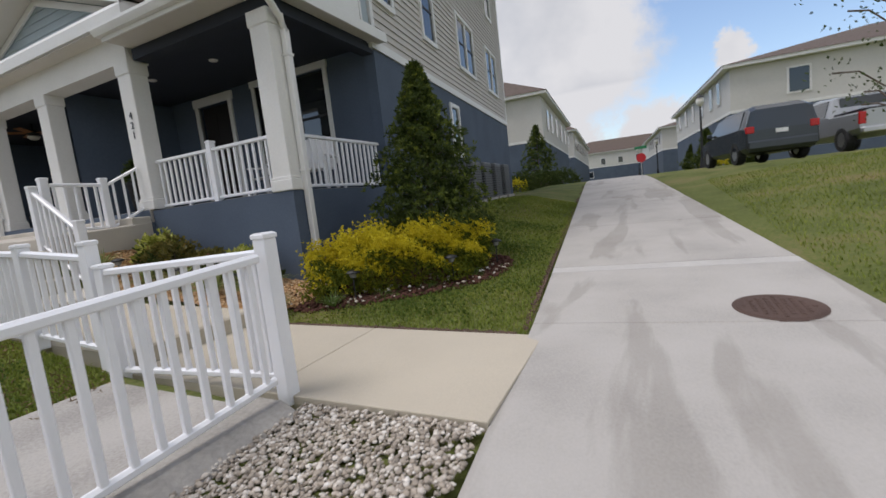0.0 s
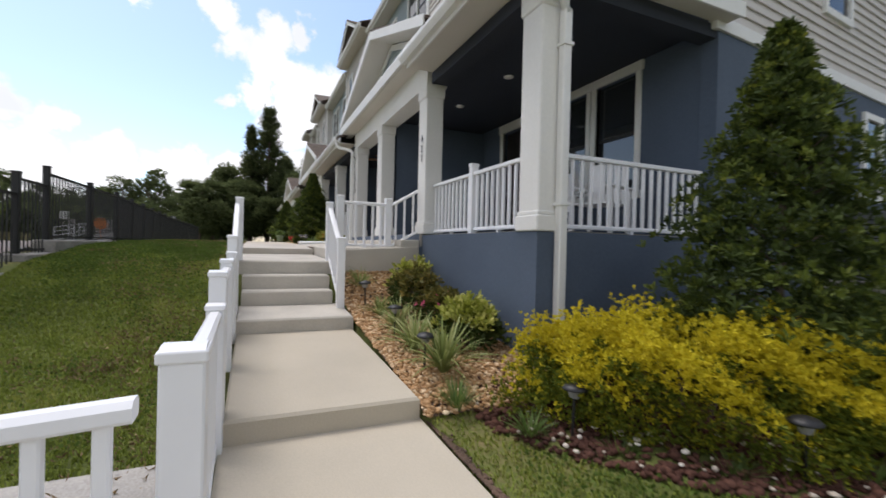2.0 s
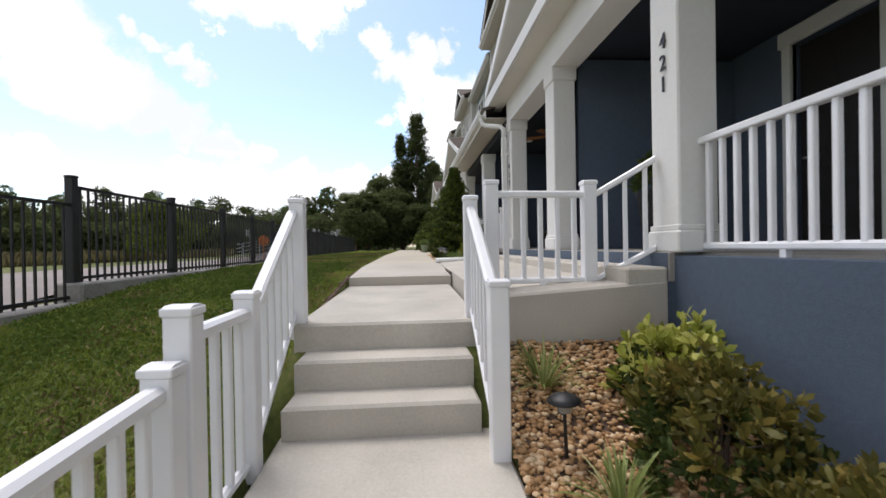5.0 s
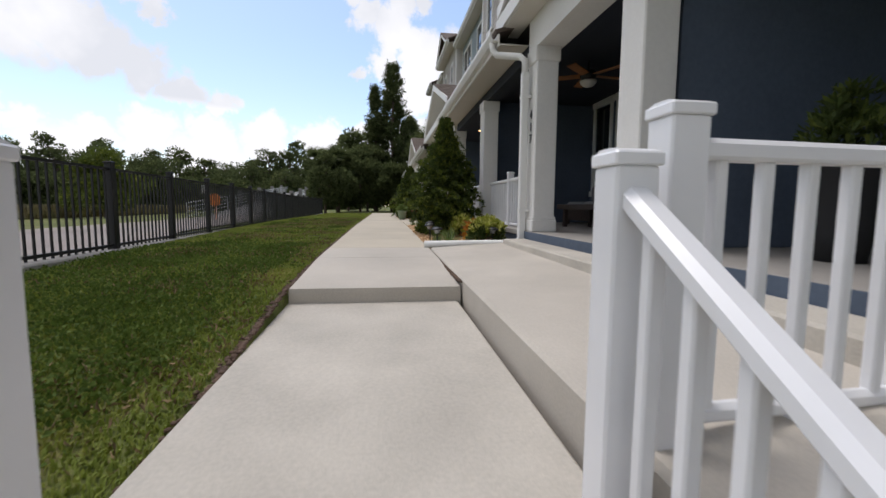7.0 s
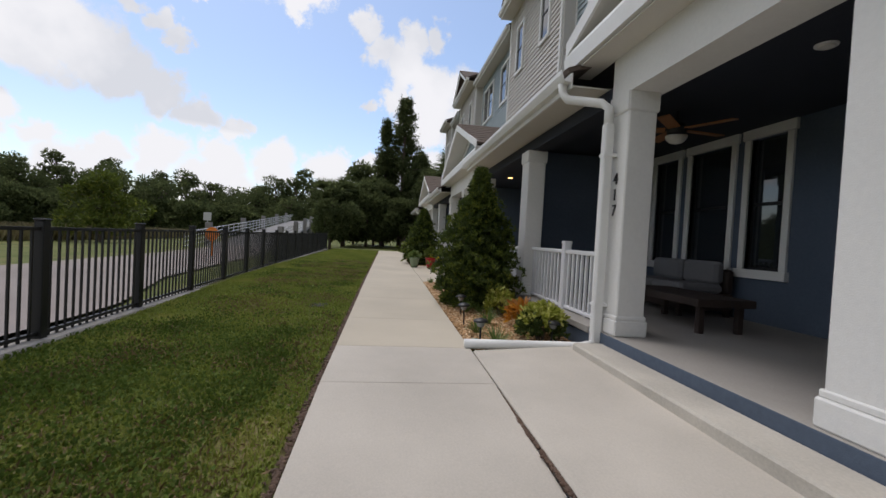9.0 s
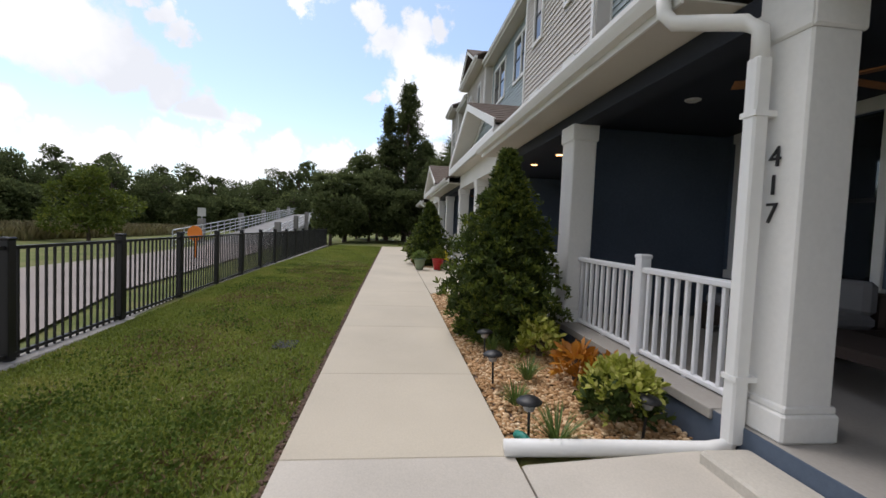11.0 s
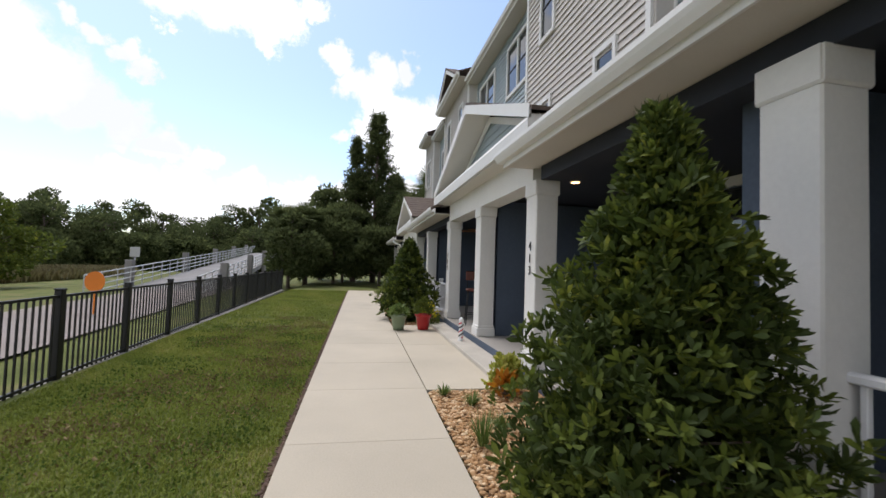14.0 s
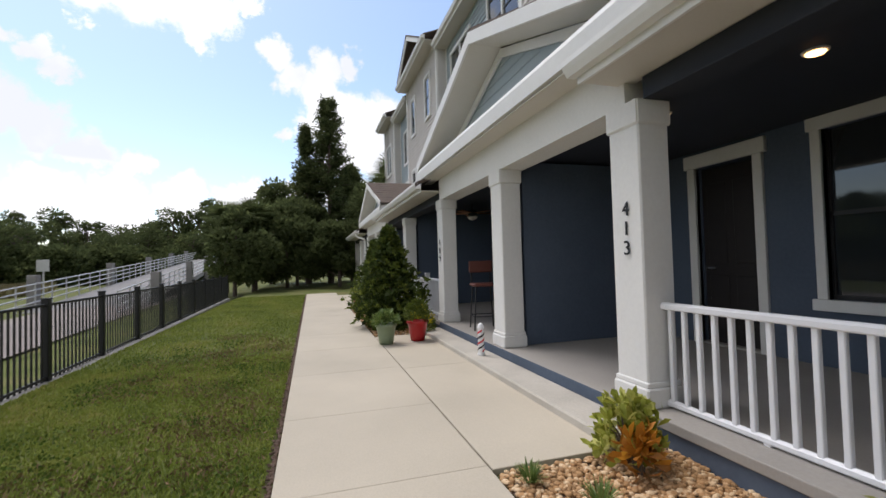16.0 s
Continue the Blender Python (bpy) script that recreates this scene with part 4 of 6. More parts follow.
def rail_run(parent, p, q, height=0.78, gap=0.095, spacing=0.118, bw=0.034, round_top=True):
    """Top and bottom rail with upright bars between p and q, which lie on the top rail's underside line."""
    p, q = Vector(p), Vector(q)
    d = q - p
    ln = math.hypot(d.x, d.y)
    ux, uy = d.x / ln, d.y / ln
    slope = d.z / ln
    side = Vector((-uy, ux, 0))

    def bar(w, zlo, zhi, name):
        g = Geo()
        vs = []
        prof = [(-w / 2, zlo + 0.008), (-w / 2 + 0.006, zlo), (w / 2 - 0.006, zlo), (w / 2, zlo + 0.008), (w / 2, zhi - 0.014), (w / 2 - 0.016, zhi), (-w / 2 + 0.016, zhi), (-w / 2, zhi - 0.014)]
        for e in (p, q):
            for a, z in prof:
                vs.append(e + side * a + Vector((0, 0, z)))
        n = len(prof)
        fs = [tuple(range(n - 1, -1, -1)), tuple(range(n, 2 * n))] + [(i, (i + 1) % n, n + (i + 1) % n, n + i) for i in range(n)]
        part(name, g.add(vs, fs), VINYL, parent)

    bar(0.068, 0.0, 0.05, "top_rail")
    bar(0.045, -height, -height + 0.045, "bottom_rail")
    n = max(1, int(ln / spacing))
    key = (round(height, 3), round(slope, 3), bw)
    if key not in BALUSTER:
        h0 = -height + 0.03
        BALUSTER[key] = Geo().box(-bw / 2, bw / 2, -bw / 2, bw / 2, h0, 0.012, c=0.005).mesh("baluster", VINYL)
    for i in range(n):
        t = (i + 0.5) / n
        b = part("baluster", BALUSTER[key], VINYL, parent)
        c = p + d * t
        b.matrix_basis = Matrix.Translation(c) @ Matrix.Rotation(math.atan2(uy, ux), 4, "Z")


def foot(parent, x, y, z0, z1):
    part("foot_block", box(x - 0.02, x + 0.02, y - 0.02, y + 0.02, z0, z1), VINYL, parent)


RY = FRONT + 0.165
for a, b, in ((-8.13, -10.70), (-15.82, -18.35), (-18.68, -21.65), (-27.09, -30.03), (-30.37, -32.83), (-38.17, -40.83)):
    pr = tagged(new("porch_rail"), "white vinyl porch rail with square balusters and a middle post", "railing", group="porch rails")
    m = (a + b) / 2
    zt = 2.29
    post("post", pr, m, RY, FLOOR if a < -9 else 1.478, zt + 0.09)
    base = FLOOR + 0.008
    rail_run(pr, (a, RY, zt - 0.07), (m + 0.05, RY, zt - 0.07), height=0.70)
    rail_run(pr, (m - 0.05, RY, zt - 0.07), (b, RY, zt - 0.07), height=0.70)
    foot(pr, (a + m) / 2, RY, base - 0.03, zt - 0.76)
    foot(pr, (m + b) / 2, RY, base - 0.03, zt - 0.76)
pr = tagged(new("porch_rail"), "white vinyl porch rail closing the porch's end", "railing", group="porch rails")
rail_run(pr, (-7.965, 6.11, 2.22), (-7.965, BACK - 0.02, 2.22), height=0.70)
foot(pr, -7.965, 7.1, 1.47, 1.53)

sr = tagged(new("stair_rail"), "white vinyl stair rail beside the steps", "railing", group="path rails")
post("post", sr, -10.06, 4.40, 0.44, 1.40)
post("post", sr, -11.02, 4.40, 1.02, 1.93)
rail_run(sr, (-10.11, 4.40, 1.26), (-10.97, 4.40, 1.80), height=0.70)
lr = tagged(new("landing_rail"), "white vinyl rail round the entry landing", "railing", group="path rails")
post("post", lr, -11.09, 4.565, 1.2, 2.05)
post("post", lr, -11.13, 5.32, 1.2, 2.05)
rail_run(lr, (-11.09, 4.61, 1.92), (-11.13, 5.27, 1.92), height=0.64)
rail_run(lr, (-11.12, 5.375, 1.92), (-10.95, 5.745, 2.15), height=0.64)
foot(lr, -11.11, 4.95, 1.2, 1.29)
wr = tagged(new("path_rail"), "white vinyl rail climbing beside the path", "railing", group="path rails")
LY = 3.175
for x, z0, z1 in ((-5.66, 0.02, 1.065), (-7.27, 0.05, 0.955), (-7.42, 0.1, 1.135), (-8.43, 0.25, 1.17), (-9.36, 0.28, 1.21), (-9.49, 0.3, 1.38), (-10.08, 0.45, 1.37), (-10.97, 0.95, 1.915)):
    post("post", wr, x, 3.215 if x > -5.7 else LY if x > -10.5 else 3.2, z0, z1)
for (xa, za), (xb, zb), h in (((-5.69, 0.92), (-7.22, 0.865), 0.74), ((-7.47, 0.98), (-8.38, 1.055), 0.70), ((-8.48, 1.06), (-9.31, 1.10), 0.74), ((-9.54, 1.24), (-10.03, 1.24), 0.72), ((-10.13, 1.24), (-10.92, 1.78), 0.68)):
    rail_run(wr, (xa, LY + (0.03 if xa > -5.8 else 0), za), (xb, LY, zb), height=h)
nr = tagged(new("near_rail"), "white vinyl guard rail on a low concrete kerb", "railing", group="path rails")
rail_run(nr, (-5.65, 3.12, 0.90), (-5.65, 0.35, 0.735), height=0.72)
post("post", nr, -5.65, 0.3, -0.05, 0.95)
rail_run(nr, (-5.65, 0.25, 0.735), (-5.65, -2.2, 0.60), height=0.72)
post("post", nr, -5.65, -2.25, -0.1, 0.8)
thing("retaining_kerb", Geo().prism([(-5.36, -0.2), (-5.47, 0.03), (-5.60, 0.095), (-5.84, 0.1), (-5.92, -0.2)], "y", -3.0, 3.1), RISER, "rounded grey concrete kerb under the guard rail", "kerb", kind="structure")
part_pad = tagged(new("concrete_pad"), "pale concrete pad beside the lawn", "pad", kind="structure")
for a, b in ((-5.9, -7.2),):
    for c, d in ((-3.0, -1.0), (-1.0, 1.0), (1.0, 3.05)):
        slab(part_pad, a, b, c, d, lambda x: 0.07 + (-x - 5.9) * 0.03, name="paving_slab", mat=DRIVE)

# ---- black fence ----
FY = 0.66
fence_posts = [(-7.6, 1.14, 0.1), (-8.3, 1.30, 0.25), (-9.0, 1.44, 0.4), (-9.64, 1.56, 0.55), (-10.28, 1.74, 0.72), (-10.84, 1.90, 0.88), (-11.58, 2.1, 1.03), (-12.45, 2.3, 1.2)]
x = -14.2
while x > -41:
    fence_posts.append((x, 2.28, 1.22))
    x -= 1.64


def fence_y(x):
    return float(np.interp(-x, [12.4, 15.6, 24.3, 40.0], [0.66, 0.70, 0.30, -0.20]))


fence = tagged(new("metal_fence"), "black metal picket fence on a concrete kerb, stepping downhill", "fence")
kerb = tagged(new("fence_kerb"), "stepped grey concrete kerb under the fence", "kerb", kind="structure")
PICKET = {}
for i, (px, zt, zb) in enumerate(fence_posts):
    py = fence_y(px)
    p = part("post", Geo().box(px - 0.04, px + 0.04, py - 0.04, py + 0.04, zb - 0.1, zt, c=0.006), BLACK, fence)
    part("cap", Geo().box(px - 0.048, px + 0.048, py - 0.048, py + 0.048, zt, zt + 0.025, c=0.01), BLACK, p)
    if i + 1 < len(fence_posts):
        qx, qt, qb = fence_posts[i + 1]
        qy = fence_y(qx)
        top = min(zt, qt) - 0.05
        bot = top - 0.93
        turn = Matrix.Translation((px, py, 0)) @ Matrix.Rotation(math.atan2(qy - py, qx - px), 4, "Z")
        ln = math.hypot(qx - px, qy - py)
        for nm, z in (("top_rail", top - 0.03), ("bottom_rail", bot)):
            part(nm, box(-0.02, ln + 0.02, -0.018, 0.018, z, z + 0.03), BLACK, fence).matrix_basis = turn
        n = int(round(ln / 0.112))
        if "p" not in PICKET:
            PICKET["p"] = Geo().box(-0.009, 0.009, -0.009, 0.009, -0.955, 0.0).mesh("picket", BLACK)
        if px > -33.6:
            for k in range(1, n):
                pk = part("picket", PICKET["p"], BLACK, fence)
                pk.location = (px + (qx - px) * k / n, py + (qy - py) * k / n, top - 0.012)
        else:
            g = Geo()
            for k in range(1, n):
                xx, yy = px + (qx - px) * k / n, py + (qy - py) * k / n
                g.box(xx - 0.009, xx + 0.009, yy - 0.009, yy + 0.009, top - 0.96, top - 0.012)
            tagged(part("picket_rest", g, BLACK, fence), kind="stuff")
        part("kerb_block", box(-0.07, ln - 0.07, -0.13, 0.13, bot - 0.4, bot - 0.028, c=0.02), RISER, kerb).matrix_basis = turn

# ---- plants ----
rng = np.random.default_rng(7)


def cone_points(n, h, r, r_top=0.04, belly=0.26, rough=0.22, seed=0):
    """Points in the outer shell of an uneven cone-shaped crown, with their outward directions."""
    g = np.random.default_rng(seed)
    t = g.uniform(0, 1, n) ** 1.35
    a = g.uniform(0, 2 * math.pi, n)
    rad = np.where(t < belly, 0.62 + 0.38 * t / belly, 1 - (t - belly) / (1 - belly)) * r + r_top
    lump = 1 + rough * np.sin(a * 3 + t * 19 + seed) * np.cos(t * 31 + a * 5) + rough * 0.6 * np.sin(a * 7 + t * 43)
    tier = 0.84 + 0.3 * (1 - np.mod(t * 8 + 0.35 * np.sin(a * 2 + seed) + 0.2 * np.sin(a * 5), 1.0))
    rr = rad * lump * tier * g.uniform(0.3, 1.0, n) ** 0.5
    c = np.stack([rr * np.cos(a), rr * np.sin(a), t * h], 1)
    d = np.stack([np.cos(a), np.sin(a), 0.55 + 0 * a], 1)
    return c, d


def whorl_leaves(name, centres, dirs, per, length, width, mat, seed):
    """Rosettes: several leaves fanning out of each twig tip."""
    g = np.random.default_rng(seed)
    n = len(centres)
    axis = dirs / np.linalg.norm(dirs, axis=1, keepdims=True) + g.normal(0, 0.28, (n, 3)) + np.array([0, 0, 0.55])
    axis /= np.linalg.norm(axis, axis=1, keepdims=True)
    s1 = np.cross(axis, np.array([0.31, 0.17, 0.93]))
    s1 /= np.linalg.norm(s1, axis=1, keepdims=True)
    s2 = np.cross(axis, s1)
    a = g.uniform(0, 6.283, (n, 1)) + np.arange(per)[None] * 2.4
    open_ = np.linspace(0.35, 1.25, per)[None]
    d = axis[:, None] * np.cos(open_)[..., None] + (s1[:, None] * np.cos(a)[..., None] + s2[:, None] * np.sin(a)[..., None]) * np.sin(open_)[..., None]
    d = d.reshape(-1, 3) * 2.0
    c = np.repeat(centres, per, 0) + g.normal(0, length * 0.10, (n * per, 3))
    return leaves_mesh(name, c, d, length, width, mat, g, up=0.15, bend=0.14, full=True)


def cone_tree(x, y, z, h, r, tips, label, length=0.095, width=0.028, seed=1, lean=0.0):
    """A dense cone-shaped evergreen with whorled leaves."""
    t = thing("evergreen_tree", None, None, label, "tree", at=pose(x, y, z, 0, lean, 0))
    part("trunk", Geo().tube([(0, 0, -0.1), (0.01, 0, h * 0.4), (0, 0.01, h * 0.93)], 0.045, 8, 0.008), BARK, t)
    g = np.random.default_rng(seed)
    br = Geo()
    for k in range(46):
        f = g.uniform(0.04, 0.85)
        a = g.uniform(0, 6.28)
        rr = (1 - f) * r * 0.85 + 0.05
        br.tube([(0, 0, f * h * 0.92), (rr * 0.5 * math.cos(a), rr * 0.5 * math.sin(a), f * h + 0.03), (rr * math.cos(a), rr * math.sin(a), f * h + 0.12)], 0.012, 5, 0.003)
    tagged(part("branchwork", br, BARK, t), kind="stuff")
    c, d = cone_points(tips, h, r, seed=seed)
    k = int(tips * 0.52)
    core = c[:k] * np.array([0.62, 0.62, 0.93])
    part("crown", whorl_leaves("crown", np.concatenate([c[:k], core]), np.concatenate([d[:k], d[:k]]), 9, length, width, LEAF, seed + 1), LEAF, t)
    c2 = c[k:] * np.array([1.05, 1.05, 1.0])
    part("new_growth", whorl_leaves("new_growth", c2, d[k:], 8, length * 0.85, width * 0.9, LEAFNEW, seed + 2), LEAFNEW, t, "paler fresh leaf tips")
    return t


def mound(name, x, y, z, rx, ry, h, n, mat, label, category, length, width, seed, per=5, rot=0.0, under=None, shade=0.5, boxy=1.0, ragged=0.05):
    """A rounded shrub of many leaves on short stems."""
    g = np.random.default_rng(seed)
    t = thing(name, None, None, label, category, at=pose(x, y, z, 0, 0, rot))
    st = Geo()
    for k in range(12):
        a, q = g.uniform(0, 6.28), g.uniform(0.2, 0.8)
        st.tube([(0.1 * rx * math.cos(a), 0.1 * ry * math.sin(a), -0.03), (q * rx * math.cos(a) * 0.6, q * ry * math.sin(a) * 0.6, h * 0.5), (q * rx * math.cos(a), q * ry * math.sin(a), h * 0.85 * (1 - 0.4 * q))], 0.008, 5, 0.003)
    tagged(part("stem_tuft", st, BARK, t), kind="stuff")
    a, e = g.uniform(0, 2 * math.pi, n), np.arcsin(g.uniform(0.0, 1, n))
    lump = 1 + 0.14 * np.sin(a * 4 + seed) * np.cos(e * 5) + 0.1 * np.sin(a * 9 + e * 7) + g.normal(0, ragged, n)
    rr = g.uniform(0.5, 1, n) ** 0.4 * lump
    flat = np.cos(e) ** boxy
    c = np.stack([rr * np.cos(a) * flat * rx, rr * np.sin(a) * flat * ry, rr * np.sin(e) ** 0.75 * h * 0.95 + 0.03], 1)
    d = np.stack([np.cos(a) * np.cos(e), np.sin(a) * np.cos(e), np.sin(e) + 0.2], 1)
    # low and inner leaves take the darker material: shade put into the colour
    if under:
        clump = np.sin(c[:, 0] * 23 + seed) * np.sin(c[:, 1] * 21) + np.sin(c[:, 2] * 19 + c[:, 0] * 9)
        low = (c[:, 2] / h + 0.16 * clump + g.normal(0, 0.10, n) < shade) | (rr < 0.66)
        part("lower_leaves", whorl_leaves("lower_leaves", c[low], d[low], per, length, width, under, seed + 3), under, t, "low and inner leaves, shade painted in as darker colour")
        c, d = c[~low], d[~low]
    part("leaves", whorl_leaves("leaves", c, d, per, length, width, mat, seed + 4), mat, t)
    return t


STRAPS = {}


def arch_leaf(q, h, r, width, droop, steps=6):
    """One arching strap leaf along x."""
    vs, fs = [], []
    for k in range(steps):
        t = k / (steps - 1)
        rad, zz = 0.03 + r * q * t ** 1.25, h * (t * 1.5 - droop * q * t * t * 1.1)
        w = width * (1 - t) ** 0.6 * (0.5 + 1.1 * min(t * 3, 1)) * 0.6 + 0.0006
        vs += [(rad, w, zz), (rad, 0, zz - w * 0.5), (rad, -w, zz)]
        if k:
            b = len(vs) - 6
            fs += [(b, b + 1, b + 4, b + 3), (b + 1, b + 2, b + 5, b + 4)]
    return np.array(vs), np.array(fs)


def blade_clump(name, x, y, z, r, h, n, width, mat, label, category, seed, droop=0.6, separate=False):
    """A tuft of arching strap leaves, each leaf a part where they are large."""
    g = np.random.default_rng(seed)
    if separate:
        t = thing(name, None, None, label, category, group="strap leaf clumps", at=pose(x, y, z))
        for k in range(n):
            i = k % 14
            if i not in STRAPS:
                v, f = arch_leaf(0.25 + 0.75 * i / 13, 0.36 * (1.1 - 0.35 * i / 13) * (0.75 + 0.04 * (i * 5 % 9)), 0.46, width, droop)
                STRAPS[i] = array_mesh("strap_leaf", v, f, mat)
            lf = part("leaf", STRAPS[i], mat, t)
            sc = g.uniform(0.75, 1.15) * r / 0.46
            lf.matrix_basis = pose(0, 0, 0, g.uniform(-8, 8), g.uniform(-6, 6), g.uniform(0, 360)) @ Matrix.Scale(sc, 4)
        return t
    vs, fs, o = [], [], 0
    for k in range(n):
        q = g.uniform(0.25, 1)
        v, f = arch_leaf(q, h * g.uniform(0.6, 1.1) * (1.1 - 0.35 * q), r, width, droop, 5)
        a = g.uniform(0, 2 * math.pi)
        v = np.stack([v[:, 0] * math.cos(a) - v[:, 1] * math.sin(a), v[:, 0] * math.sin(a) + v[:, 1] * math.cos(a), v[:, 2]], 1)
        vs.append(v)
        fs.append(f + o)
        o += len(v)
    t = new(name, array_mesh(name, np.concatenate(vs), np.concatenate(fs), mat))
    t.matrix_basis = pose(x, y, z)
    return tagged(t, label, category)


cone_tree(-6.45, 7.0, 0.22, 2.80, 0.90, 3000, "dark green cone-shaped evergreen beside the end wall", seed=3, length=0.07, width=0.022)
cone_tree(-18.5, 5.06, 1.30, 2.14, 0.65, 3400, "cone-shaped evergreen with whorled leaves in the stone bed", seed=11, length=0.078, width=0.024)
cone_tree(-27.9, 4.95, 1.32, 2.0, 0.72, 900, "loose dark evergreen shrub tree with gaps in its crown", seed=21, length=0.12, width=0.045)
cone_tree(-31.0, 5.1, 1.32, 1.9, 0.6, 700, "dark cone-shaped evergreen beside the footpath", seed=23, length=0.12, width=0.04)

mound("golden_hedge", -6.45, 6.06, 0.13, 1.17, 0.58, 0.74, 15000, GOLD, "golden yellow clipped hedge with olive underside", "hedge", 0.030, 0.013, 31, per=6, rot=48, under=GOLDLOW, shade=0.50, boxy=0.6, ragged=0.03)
mound("shrub", -7.35, 7.3, 0.3, 0.4, 0.4, 0.5, 200, VARIEG, "low yellow-green shrub against the wall", "shrub", 0.11, 0.04, 32, per=6)
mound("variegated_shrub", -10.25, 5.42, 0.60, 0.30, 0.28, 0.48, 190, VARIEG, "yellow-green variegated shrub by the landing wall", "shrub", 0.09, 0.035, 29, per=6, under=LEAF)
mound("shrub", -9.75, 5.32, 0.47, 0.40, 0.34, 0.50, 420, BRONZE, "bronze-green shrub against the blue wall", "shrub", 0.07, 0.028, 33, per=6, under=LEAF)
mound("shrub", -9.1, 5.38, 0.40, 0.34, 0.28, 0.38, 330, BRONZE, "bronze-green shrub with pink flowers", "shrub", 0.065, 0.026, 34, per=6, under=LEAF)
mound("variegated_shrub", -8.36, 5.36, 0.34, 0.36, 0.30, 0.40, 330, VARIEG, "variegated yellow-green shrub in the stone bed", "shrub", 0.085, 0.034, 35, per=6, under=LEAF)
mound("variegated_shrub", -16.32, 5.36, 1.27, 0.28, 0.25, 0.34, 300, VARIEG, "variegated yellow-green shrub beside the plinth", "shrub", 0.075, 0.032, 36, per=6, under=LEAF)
mound("variegated_shrub", -17.75, 5.28, 1.29, 0.2, 0.17, 0.32, 90, VARIEG, "small variegated shrub by the evergreen", "shrub", 0.10, 0.04, 37, per=6)
mound("croton", -17.05, 5.36, 1.28, 0.15, 0.13, 0.24, 34, ORANGE, "orange-leaved croton in the stone bed", "shrub", 0.14, 0.045, 38, per=6)
mound("croton", -16.75, 5.50, 1.28, 0.10, 0.10, 0.2, 20, ORANGE, "small orange-leaved croton by the plinth", "shrub", 0.11, 0.04, 39, per=6)
mound("variegated_shrub", -21.36, 5.34, 1.32, 0.17, 0.17, 0.36, 70, VARIEG, "variegated shrub at the bed's end", "shrub", 0.10, 0.042, 40, per=6)
mound("croton", -21.2, 5.28, 1.31, 0.09, 0.09, 0.2, 18, ORANGE, "small orange-leaved croton at the bed's end", "shrub", 0.13, 0.05, 41, per=6)
mound("variegated_shrub", -19.95, 5.5, 1.31, 0.2, 0.18, 0.34, 70, VARIEG, "variegated shrub behind the evergreen", "shrub", 0.11, 0.04, 42, per=6)
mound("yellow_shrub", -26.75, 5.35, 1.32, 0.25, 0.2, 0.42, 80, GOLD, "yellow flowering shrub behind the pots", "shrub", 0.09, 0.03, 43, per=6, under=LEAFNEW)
petals = np.random.default_rng(5)
pk = thing("pink_flowers", None, None, "small pink flowers among the shrub leaves", "flower", at=pose(-9.1, 5.3, 0.66))
for c in petals.uniform(-1, 1, (14, 3)) * np.array([0.3, 0.2, 0.14]):
    part("flower", whorl_leaves("flower", c[None], np.array([[0, -0.3, 1.0]]), 6, 0.03, 0.02, PINK, 3), PINK, pk)
for i, (x, y, z, r, h, n) in enumerate(((-7.75, 4.83, 0.28, 0.48, 0.42, 120), (-8.35, 4.80, 0.33, 0.42, 0.40, 100), (-8.95, 4.82, 0.40, 0.40, 0.38, 90), (-9.6, 4.80, 0.45, 0.32, 0.34, 70), (-10.42, 4.74, 0.70, 0.34, 0.40, 90))):
    blade_clump("strap_leaf_clump", x, y, z, r, h, n, 0.013, STRAP, "clump of striped arching strap leaves", "plant", 60 + i, droop=0.92, separate=True)
for i, (x, y, z, r, h) in enumerate(((-15.98, 4.78, 1.26, 0.24, 0.2), (-16.55, 4.69, 1.27, 0.13, 0.14), (-17.06, 4.94, 1.28, 0.17, 0.18), (-17.85, 4.80, 1.29, 0.17, 0.17), (-17.9, 5.0, 1.29, 0.14, 0.12),
                                     (-20.05, 4.70, 1.31, 0.17, 0.22), (-20.35, 4.95, 1.31, 0.12, 0.12), (-21.0, 4.86, 1.32, 0.11, 0.11), (-21.35, 4.64, 1.32, 0.1, 0.1), (-7.25, 4.72, 0.15, 0.2, 0.2), (-6.75, 5.0, 0.12, 0.18, 0.14),
                                     (-6.35, 5.35, 0.1, 0.16, 0.12), (-5.95, 5.75, 0.1, 0.16, 0.12), (-5.62, 6.3, 0.12, 0.15, 0.12))):
    blade_clump("grass_clump", x, y, z, r, h, 90, 0.005, LIRIO, "small tuft of green border grass", "plant", 90 + i)


# ---- stone beds ----
def scatter(x0, x1, y0, y1, n, seed, zf, keep=None):
    g = np.random.default_rng(seed)
    p = np.stack([g.uniform(min(x0, x1), max(x0, x1), n), g.uniform(y0, y1, n)], 1)
    if keep:
        p = p[[keep(a, b) for a, b in p]]
    return np.array([(a, b, zf(a, b)) for a, b in p]) + np.stack([np.zeros(len(p)), np.zeros(len(p)), g.uniform(-0.008, 0.012, len(p))], 1)


